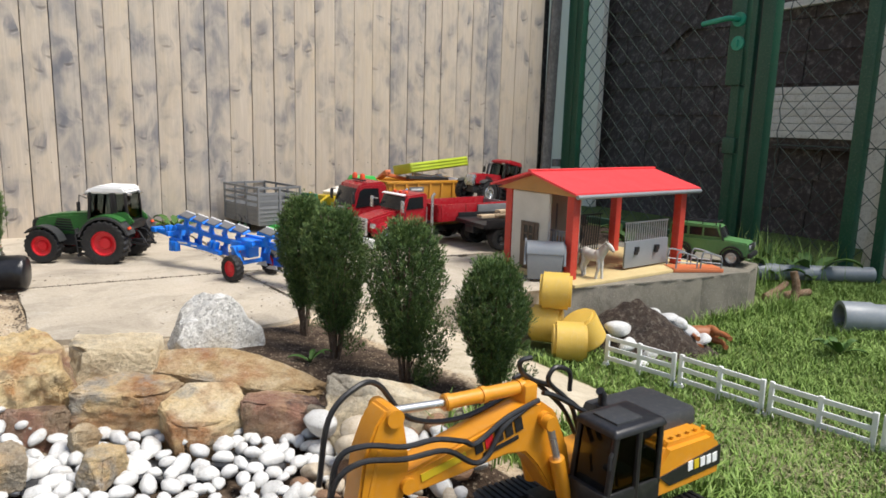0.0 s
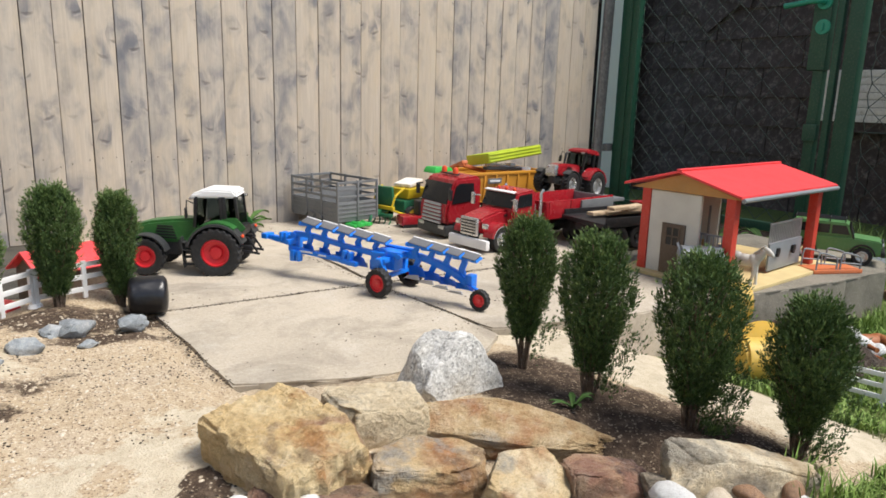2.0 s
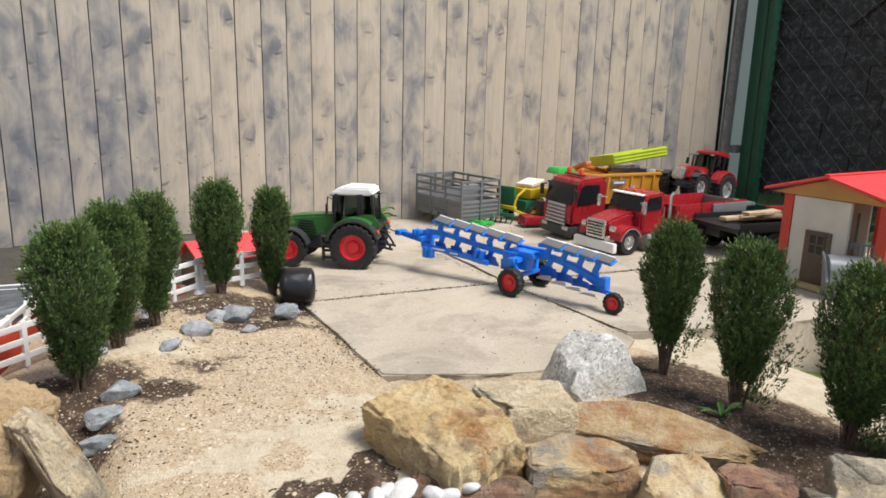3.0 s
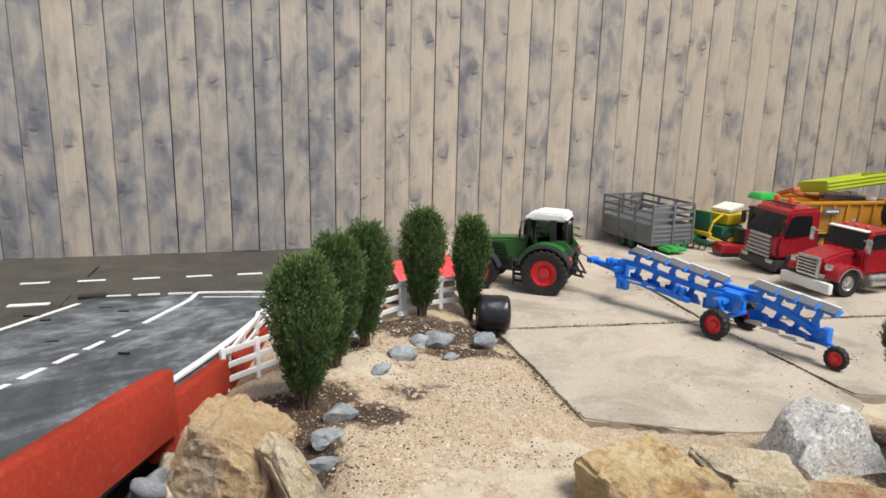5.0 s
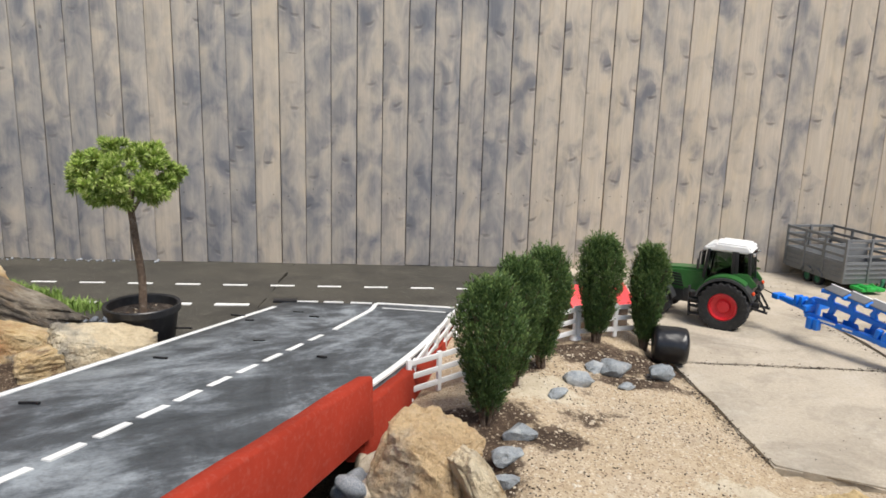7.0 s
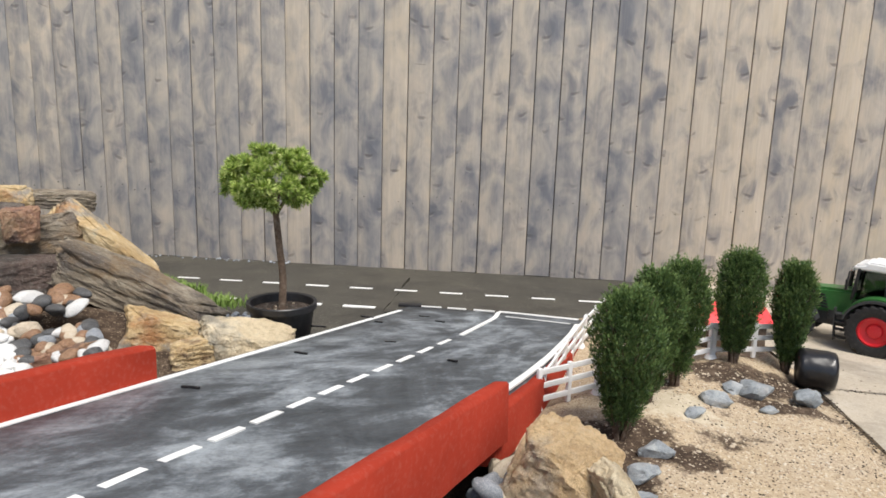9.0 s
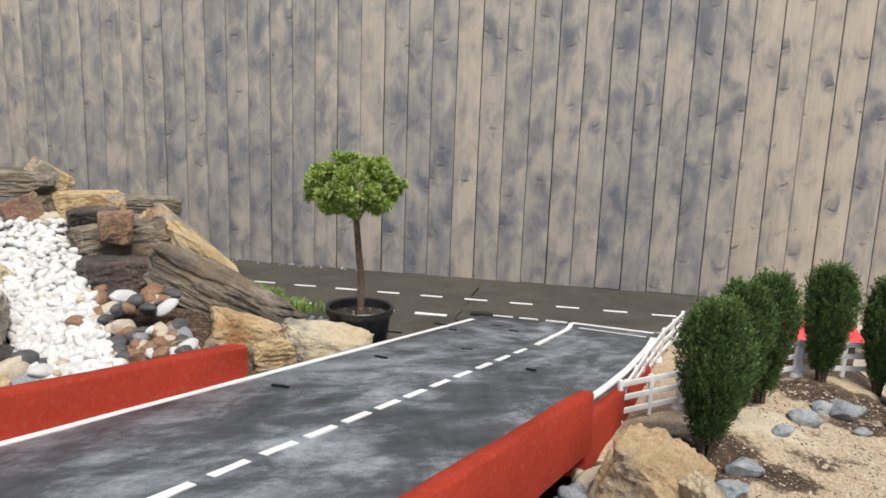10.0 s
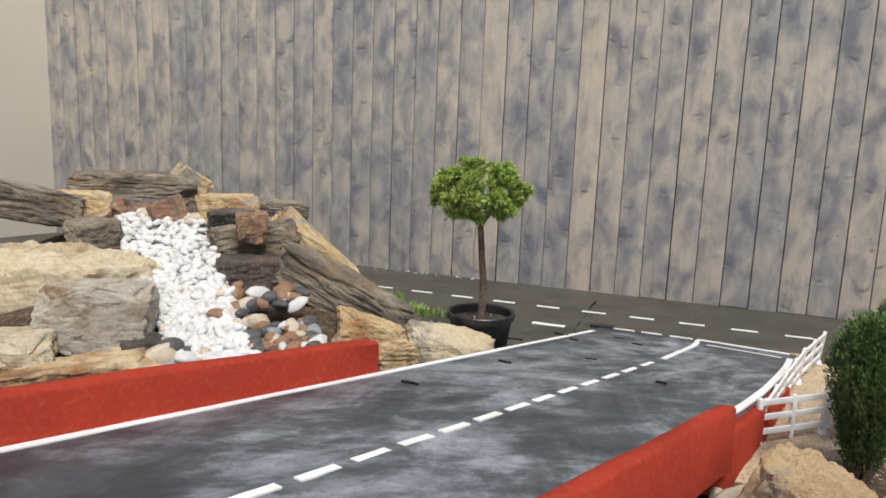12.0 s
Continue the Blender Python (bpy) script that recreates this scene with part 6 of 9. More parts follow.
def tractor(name, m, body, guard, roof, rim, label, scale=1.0, nose="black"):
    """A large four-wheel farm tractor, rear axle at the origin, nose along +x."""
    t = thing(name, m @ Matrix.Scale(scale, 4), label, "tractor")
    for s in (1, -1):
        wheel(t, (0, s * 0.066, 0.0545), 0.0545, 0.042, rim, 22, "rear_wheel", s, 0.58)
        wheel(t, (0.158, s * 0.062, 0.0425), 0.0425, 0.032, rim, 20, "front_wheel", s, 0.60)
    bm = box(B(), (0.21, 0.036, 0.032), (0.085, 0, 0.052), bevel=0.004)
    box(bm, (0.03, 0.12, 0.018), (0, 0, 0.058), bevel=0.004)
    box(bm, (0.018, 0.11, 0.014), (0.158, 0, 0.044), bevel=0.003)
    box(bm, (0.07, 0.05, 0.03), (0.065, 0, 0.06), bevel=0.005)
    part("chassis", bm, M["chassis"], t)
    bm = prism(B(), [(0.05, 0.066), (0.196, 0.066), (0.203, 0.088), (0.197, 0.104), (0.165, 0.114), (0.11, 0.120), (0.05, 0.123)], 0.052, bevel=0.006)
    part("hood", bm, M[body], t, "", 50)
    bm = prism(B(), [(0.192, 0.060), (0.206, 0.062), (0.210, 0.086), (0.203, 0.104), (0.190, 0.106)], 0.049, bevel=0.004)
    part("grille", bm, M[nose], t, "black nose grille", 50)
    for s in (1, -1):
        bm = B()
        for k in range(5):
            box(bm, (0.05 - 0.004 * k, 0.002, 0.0035), (0.125, s * 0.0268, 0.078 + 0.0065 * k), (0, -3, 0))
        part("side_vent", bm, M["black"], t)
    bm = B()
    for s in (1, -1):
        box(bm, (0.006, 0.012, 0.008), (0.206, s * 0.014, 0.094), (0, 20, 0), 0.002)
    part("headlights", bm, M["silver"], t)
    # cab
    bm = B()
    for x, lean in ((0.052, -6), (-0.040, 5)):
        for s in (1, -1):
            box(bm, (0.006, 0.006, 0.070), (x, s * 0.038, 0.140), (0, lean, 0), 0.001)
    for s in (1, -1):
        box(bm, (0.005, 0.005, 0.068), (-0.005, s * 0.0415, 0.140), (0, 2, 0), 0.001)
        box(bm, (0.010, 0.006, 0.068), (-0.012, s * 0.0395, 0.140), (0, 3, 0), 0.0015)
        bm2 = prism(B(), [(0.048, 0.096), (0.026, 0.098), (-0.006, 0.126), (-0.040, 0.128), (-0.060, 0.104), (-0.050, 0.096)], 0.006, (0, s * 0.0405, 0), bevel=0.0015)
        part("cab_side", bm2, M[body], t, "", 45)
    box(bm, (0.105, 0.084, 0.022), (0.0, 0, 0.094), bevel=0.005)
    part("cab_frame", bm, M["black"], t)
    for s in (1, -1):
        part("side_window", box(B(), (0.086, 0.0015, 0.064), (0.005, s * 0.0385, 0.140)), M["cabglass"], t, "tinted cab window")
    part("windscreen", box(B(), (0.0015, 0.074, 0.066), (0.052, 0, 0.140), (0, -6, 0)), M["cabglass"], t)
    part("rear_window", box(B(), (0.0015, 0.074, 0.060), (-0.041, 0, 0.141), (0, 5, 0)), M["cabglass"], t)
    bm = prism(B(), [(0.062, 0.171), (0.058, 0.182), (0.040, 0.185), (0.034, 0.191), (-0.034, 0.190), (-0.042, 0.180), (-0.040, 0.172)], 0.086, bevel=0.004)
    part("roof", bm, M[roof], t, "", 50)
    for s in (1, -1):
        part("work_lamp", box(B(), (0.007, 0.012, 0.006), (0.062, s * 0.032, 0.170), bevel=0.0015), M["silver"], t)
        part("work_lamp", box(B(), (0.007, 0.012, 0.006), (-0.046, s * 0.03, 0.171), bevel=0.0015), M["silver"], t)
        bm = B()
        tube(bm, [(0.055, s * 0.042, 0.160), (0.062, s * 0.064, 0.170), (0.064, s * 0.066, 0.142)], 0.0016, 6)
        box(bm, (0.004, 0.012, 0.024), (0.064, s * 0.066, 0.142), bevel=0.0015)
        part("mirror", bm, M["black"], t)
    for s in (1, -1):
        bm = fender(B(), 0.060, 0.044, (0, s * 0.060, 0.0545), 14, 160, 0.005)
        part("mudguard", bm, M[guard], t, "", 40)
        bm = fender(B(), 0.0475, 0.031, (0.158, s * 0.062, 0.0425), 40, 165, 0.003)
        part("front_mudguard", bm, M["chassis"], t, "", 40)
        bm = box(B(), (0.004, 0.014, 0.007), (-0.058, s * 0.066, 0.092), (0, 25, 0), 0.0015)
        part("tail_light", bm, M["lightred"], t)
    bm = fender(B(), 0.0652, 0.032, (0, 0.058, 0.0545), 22, 128, 0.003)
    fender(bm, 0.0652, 0.032, (0, -0.058, 0.0545), 22, 128, 0.003)
    part("guard_top", bm, M[body], t)
    bm = B()
    for k in range(4):
        box(bm, (0.026, 0.018, 0.003), (0.066, 0.05, 0.022 + 0.017 * k), bevel=0.0008)
    for x in (0.053, 0.079):
        box(bm, (0.003, 0.016, 0.07), (x, 0.05, 0.050), (0, 4, 0))
    part("steps", bm, M["chassis"], t)
    bm = tube(B(), [(0.075, -0.034, 0.075), (0.075, -0.036, 0.13), (0.073, -0.036, 0.160), (0.066, -0.036, 0.166)], 0.0045, 10)
    part("exhaust", bm, M["black"], t)
    bm = B()
    for s in (1, -1):
        tube(bm, [(-0.03, s * 0.018, 0.05), (-0.085, s * 0.022, 0.042)], 0.003, 6)
        tube(bm, [(-0.035, s * 0.016, 0.082), (-0.06, s * 0.02, 0.078), (-0.08, s * 0.022, 0.046)], 0.0025, 6)
    box(bm, (0.03, 0.016, 0.012), (-0.05, 0, 0.05), bevel=0.002)
    part("rear_hitch", bm, M["black"], t)
    bm = box(B(), (0.028, 0.03, 0.006), (-0.004, 0, 0.108), bevel=0.002)
    box(bm, (0.008, 0.03, 0.036), (-0.02, 0, 0.126), (0, -8, 0), 0.003)
    part("seat", bm, M["black"], t)
    return t


tractor("tractor", pose(0.256, 1.938, yard_z(1.94), 0, 0, 145), "tgreen", "chassis", "whitepl", "wheelred", "dark green toy tractor with white roof, red wheels")


def plough(m):
    """A semi-mounted reversible plough on its own wheels: drawbar, twin-beam front frame, carriage, arched rear beam, bodies above and below."""
    p = thing("plough", m, "long blue toy reversible plough with red wheels", "plough")
    bm = prism(B(), [(0.385, 0.066), (0.385, 0.078), (0.345, 0.076), (0.300, 0.072), (0.300, 0.056), (0.345, 0.060)], 0.014, bevel=0.002)
    box(bm, (0.018, 0.026, 0.016), (0.378, 0, 0.072), bevel=0.003)
    for x in (0.312, 0.326):
        box(bm, (0.008, 0.020, 0.026), (x, 0.0, 0.078), bevel=0.002)
    cyl(bm, 0.010, 0.036, (0.296, 0, 0.068), seg=16)
    part("drawbar", bm, M["plough"], p, "blue drawbar with hitch head")
    bm = prism(B(), [(0.285, 0.098), (0.296, 0.094), (0.294, 0.050), (0.284, 0.044), (0.272, 0.052), (0.274, 0.092)], 0.020, bevel=0.002)
    box(bm, (0.012, 0.070, 0.014), (0.280, 0, 0.074), bevel=0.002)
    box(bm, (0.014, 0.016, 0.030), (0.262, 0.030, 0.040), bevel=0.002)
    box(bm, (0.010, 0.014, 0.028), (0.247, 0.030, 0.040), bevel=0.002)
    part("headstock", bm, M["plough"], p)
    bm = prism(B(), [(0.288, 0.100), (0.230, 0.101), (0.130, 0.088), (0.020, 0.080), (0.020, 0.066), (0.130, 0.074), (0.228, 0.087), (0.286, 0.086)], 0.011, (0, 0.002, 0), bevel=0.0015)
    part("upper_beam", bm, M["plough"], p)
    bm = prism(B(), [(0.284, 0.062), (0.140, 0.056), (0.085, 0.050), (0.085, 0.038), (0.140, 0.043), (0.284, 0.049)], 0.011, (0, 0.022, 0), bevel=0.0015)
    for x, z in ((0.106, 0.056), (0.122, 0.058)):
        box(bm, (0.010, 0.012, 0.036), (x, 0.020, z), (0, -14, 0), 0.0015)
    part("lower_beam", bm, M["plough"], p)
    part("beam_label", box(B(), (0.040, 0.0012, 0.005), (0.228, 0.0281, 0.0545), (0, 2.5, 0)), M["whitepl"], p, "pale lettering bar")
    part("beam_label", box(B(), (0.022, 0.0012, 0.004), (0.180, 0.0281, 0.0522), (0, 2.5, 0)), M["whitepl"], p, "pale lettering bar")
    bm = box(B(), (0.064, 0.030, 0.042), (0.018, 0.006, 0.066), bevel=0.004)
    box(bm, (0.040, 0.046, 0.014), (-0.010, 0, 0.088), bevel=0.003)
    box(bm, (0.030, 0.020, 0.010), (0.020, 0.004, 0.091), bevel=0.002)
    cyl(bm, 0.007, 0.05, (-0.026, 0, 0.084), (90, 0, 0), 14)
    for q in (1, -1):
        box(bm, (0.014, 0.010, 0.056), (0.004, q * 0.038, 0.054), (q * -16, 8, 0), 0.002)
        box(bm, (0.020, 0.026, 0.012), (0.004, q * 0.030, 0.074), bevel=0.002)
    box(bm, (0.012, 0.088, 0.010), (0.0, 0.0, 0.032), bevel=0.002)
    part("carriage", bm, M["plough"], p, "blue axle carriage")
    part("emblem", cyl(B(), 0.0105, 0.002, (0.022, 0.0215, 0.066), (90, 0, 0), 24), M["lightred"], p, "round red badge")
    part("lift_cylinder", tube(B(), [(0.034, -0.012, 0.098), (-0.050, -0.010, 0.098)], 0.0045, 10), M["plough"], p)
    bm = prism(B(), [(-0.010, 0.092), (-0.060, 0.094), (-0.110, 0.084), (-0.150, 0.068), (-0.182, 0.048), (-0.188, 0.034), (-0.176, 0.030), (-0.160, 0.042), (-0.130, 0.058), (-0.095, 0.070), (-0.060, 0.078), (-0.010, 0.078)], 0.013, (0, -0.004, 0), bevel=0.002)
    box(bm, (0.016, 0.022, 0.034), (-0.182, -0.006, 0.046), bevel=0.003)
    part("rear_beam", bm, M["plough"], p, "arched blue rear beam")
    part("tail_arm", tube(B(), [(-0.182, -0.004, 0.036), (-0.205, 0.004, 0.030), (-0.214, 0.010, 0.022)], 0.004, 8), M["plough"], p)
    for q in (1, -1):
        wheel(p, (0.0, q * 0.054, 0.029), 0.029, 0.020, "wheelred", 16, "wheel", q)
    wheel(p, (-0.214, 0.012, 0.021), 0.0205, 0.014, "wheelred", 14, "tail_wheel", 1)

    def body_at(x, y, z, top, low):
        """One pair of bodies: a leg and a flat mouldboard above the beam, a curved one with a share below."""
        leg = part("plough_body", prism(B(), [(x + 0.013, z), (x + 0.017, z + 0.4 * top), (x + 0.010, z + 0.75 * top), (x + 0.016, z + top), (x + 0.003, z + top), (x - 0.002, z + 0.72 * top), (x + 0.004, z + 0.4 * top), (x - 0.001, z)], 0.008, (0, y, 0), bevel=0.0012), M["plough"], p)
        bm = box(B(), (0.026, 0.018, 0.012), (x + 0.016, y + 0.002, z + top - 0.004), (12, 0, 10), 0.004)
        box(bm, (0.054, 0.022, 0.006), (x - 0.008, y + 0.004, z + top + 0.001), (-28, -4, -10), 0.002, taper=(0.92, 0.8))
        part("mouldboard", bm, M["plough"], leg, "upturned blue mouldboard")
        part("share", box(B(), (0.052, 0.021, 0.0025), (x - 0.006, y + 0.0065, z + top + 0.0062), (-28, -4, -10), 0.0008), M["sharedark"], leg, "grey steel-look share")
        part("share_edge", box(B(), (0.052, 0.003, 0.0025), (x - 0.006, y - 0.0035, z + top + 0.0122), (-28, -4, -10), 0.0006), M["whitepl"], leg, "pale cutting edge")
        leg = part("plough_body", prism(B(), [(x + 0.006, z), (x + 0.014, z - 0.5 * low), (x + 0.010, z - 0.85 * low), (x, z - 0.85 * low), (x + 0.002, z - 0.5 * low), (x - 0.008, z)], 0.007, (0, y, 0), bevel=0.001), M["plough"], p)
        bm = B()
        rows = []
        for i in range(7):
            a = i / 6
            rows.append([bm.verts.new((x + 0.022 - 0.050 * a, y + 0.004 + 0.016 * a * a + 0.010 * (b - 0.5) * a, z - low * (0.98 - 0.55 * b - 0.12 * a))) for b in (0, 0.33, 0.66, 1)])
        for pr, q in zip(rows, rows[1:]):
            for i in range(3):
                bm.faces.new((pr[i], q[i], q[i + 1], pr[i + 1]))
        bmesh.ops.solidify(bm, geom=list(bm.faces), thickness=0.002)
        part("mouldboard", bm, M["plough"], leg, "curved blue mouldboard", 60)
        part("share", prism(B(), [(x + 0.026, z - low * 1.04), (x - 0.018, z - low * 0.98), (x - 0.014, z - low * 0.72), (x + 0.014, z - low * 0.84)], 0.003, (0, y + 0.010, 0), (0, 0, -8), 0.0006), M["share"], leg, "grey steel-look share point")

    for i in range(5):
        body_at(0.232 - 0.046 * i, 0.006 - 0.003 * i, 0.094 - 0.0045 * i, 0.036, 0.056 - 0.002 * i)
    for i in range(4):
        body_at(-0.062 - 0.036 * i, 0.002 - 0.003 * i, 0.084 - 0.011 * i, 0.036 + 0.006 * i, 0.050 - 0.007 * i)
    # the frame rides low between its wheels
    low = Matrix.Translation((0, 0, 0.012)) @ Matrix.Diagonal((1, 1, 0.80, 1))
    for ob in p.children_recursive:
        if "wheel" not in ob.name and "rim" not in ob.name:
            ob.data.transform(low)
    return p


plough(pose(0.460, 1.528, 0.0, 0, 0, 110) @ Matrix.Diagonal((0.97, 1, 1, 1)))


def livestock_trailer(m):
    t = thing("livestock_trailer", m, "grey plastic livestock trailer with slatted open top", "trailer")
    L, W = 0.25, 0.158
    z0, z1, z2 = 0.032, 0.092, 0.158
    part("floor", box(B(), (L, W, 0.008), (0, 0, z0), bevel=0.002), M["greypl"], t)
    for s in (1, -1):
        for k in range(4):
            x = -L / 2 + L * k / 3
            part("post", box(B(), (0.008, 0.006, z2 - z0), (x, s * W / 2, (z2 + z0) / 2), bevel=0.001), M["greypl"], t)
        bm = box(B(), (L, 0.004, z1 - z0), (0, s * (W / 2 - 0.002), (z0 + z1) / 2), bevel=0.001)
        for k in range(4):
            box(bm, (L - 0.004, 0.0026, 0.0045), (0, s * (W / 2 + 0.0006), z0 + 0.012 + 0.0135 * k), bevel=0.0006)
        part("side_panel", bm, M["greypl"], t)
        for k in range(3):
            part("rail", box(B(), (L, 0.0035, 0.008), (0, s * W / 2, z1 + 0.016 + 0.0225 * k), bevel=0.001), M["greypl"], t)
        bm = fender(B(), 0.026, 0.020, (-0.018, s * (W / 2 - 0.004), 0.022), 20, 160, 0.003)
        fender(bm, 0.026, 0.020, (0.022, s * (W / 2 - 0.004), 0.022), 20, 160, 0.003)
        part("mudguard", bm, M["greypl"], t)
        for x in (-0.02, 0.024):
            wheel(t, (x, s * (W / 2 - 0.008), 0.0195), 0.0195, 0.016, "jgreen", 0, "wheel", s)
    for e in (1, -1):
        bm = box(B(), (0.004, W, z1 - z0), (e * (L / 2 - 0.002), 0, (z0 + z1) / 2), bevel=0.001)
        for k in range(4):
            box(bm, (0.0026, W - 0.004, 0.0045), (e * (L / 2 + 0.0006), 0, z0 + 0.012 + 0.0135 * k), bevel=0.0006)
        part("end_panel", bm, M["greypl"], t)
        part("post", box(B(), (0.009, 0.007, z2 - z0), (e * L / 2, 0, (z0 + z2) / 2), bevel=0.001), M["greypl"], t)
        for k in range(3):
            part("rail", box(B(), (0.0035, W, 0.008), (e * L / 2, 0, z1 + 0.016 + 0.0225 * k), bevel=0.001), M["greypl"], t)
    part("partition", box(B(), (0.004, W - 0.006, 0.085), (0.03, 0, 0.085), bevel=0.001), M["greypl"], t)
    bm = tube(B(), [(L / 2 - 0.02, 0.03, 0.026), (L / 2 + 0.045, 0, 0.022)], 0.004, 8)
    tube(bm, [(L / 2 - 0.02, -0.03, 0.026), (L / 2 + 0.045, 0, 0.022)], 0.004, 8)
    box(bm, (0.05, 0.075, 0.010), (L / 2 + 0.018, -0.01, 0.020), bevel=0.003)
    cyl(bm, 0.007, 0.03, (L / 2 + 0.03, -0.03, 0.026), (0, 90, 0), 12)
    part("drawbar", bm, M["bgreen"], t, "bright green drawbar")
    return t


livestock_trailer(pose(0.802, 2.412, yard_z(2.41), 0, 0, -82))


def truck_wheels(t, xs, half, r, w, rim="silver"):
    for x in xs:
        for s in (1, -1):
            wheel(t, (x, s * half, r), r, w, rim, 0, "wheel", s, 0.55)


def cab_over_truck(m):
    """A cab-over lorry with chassis; nose along +x, front at the origin."""
    t = thing("truck", m, "red toy cab-over truck with beacon lights", "truck")
    bm = prism(B(), [(-0.125, 0.045), (-0.004, 0.045), (0.0, 0.075), (-0.004, 0.100), (-0.026, 0.168), (-0.036, 0.178), (-0.118, 0.184), (-0.125, 0.175)], 0.15, bevel=0.007)
    cab = part("cab", bm, M["truckred"], t, "glossy dark red cab", 45)
    bm = box(B(), (0.005, 0.136, 0.062), (-0.0145, 0, 0.134), (0, -18, 0), 0.001)
    part("windscreen", bm, M["window"], cab, "dark windscreen")
    for s in (1, -1):
        part("side_window", prism(B(), [(-0.100, 0.112), (-0.018, 0.104), (-0.032, 0.156), (-0.046, 0.164), (-0.094, 0.164)], 0.005, (0, s * 0.0752, 0), bevel=0.0008), M["window"], cab)
        bm = tube(B(), [(-0.012, s * 0.074, 0.152), (-0.002, s * 0.088, 0.150)], 0.002, 6)
        box(bm, (0.008, 0.014, 0.032), (-0.004, s * 0.089, 0.134), bevel=0.003)
        part("mirror", bm, M["black"], cab)
        part("headlight", box(B(), (0.006, 0.03, 0.011), (0.002, s * 0.054, 0.036), bevel=0.002), M["silver"], t)
    bm = B()
    for k in range(6):
        box(bm, (0.006, 0.104 - 0.003 * k, 0.007), (0.003 - 0.0008 * k, 0, 0.048 + 0.0105 * k), bevel=0.002)
    part("grille", bm, M["share"], t, "silver-grey slatted grille")
    bm = box(B(), (0.012, 0.156, 0.030), (-0.002, 0, 0.026), bevel=0.005)
    box(bm, (0.06, 0.152, 0.024), (-0.035, 0, 0.030), bevel=0.004)
    part("bumper", bm, M["chassis"], t)
    bm = B()
    box(bm, (0.012, 0.09, 0.005), (-0.06, 0, 0.186), bevel=0.002)
    part("light_bar", bm, M["black"], t)
    for s in (1, -1):
        part("beacon", lathe(B(), [(0.008, 0.0), (0.0085, 0.01), (0.006, 0.017), (0.0005, 0.019)], (-0.06, s * 0.03, 0.188), seg=14, close=False), M["lightred"], t, "orange-red beacon")
    bm = box(B(), (0.36, 0.05, 0.02), (-0.26, 0, 0.045), bevel=0.003)
    box(bm, (0.05, 0.13, 0.03), (-0.17, 0, 0.04), bevel=0.004)
    part("chassis", bm, M["black"], t)
    truck_wheels(t, (-0.055, -0.30, -0.37), 0.066, 0.031, 0.024, "chassis")
    return t


cab_over_truck(pose(0.918, 2.02, yard_z(2.02), 0, 0, 176))


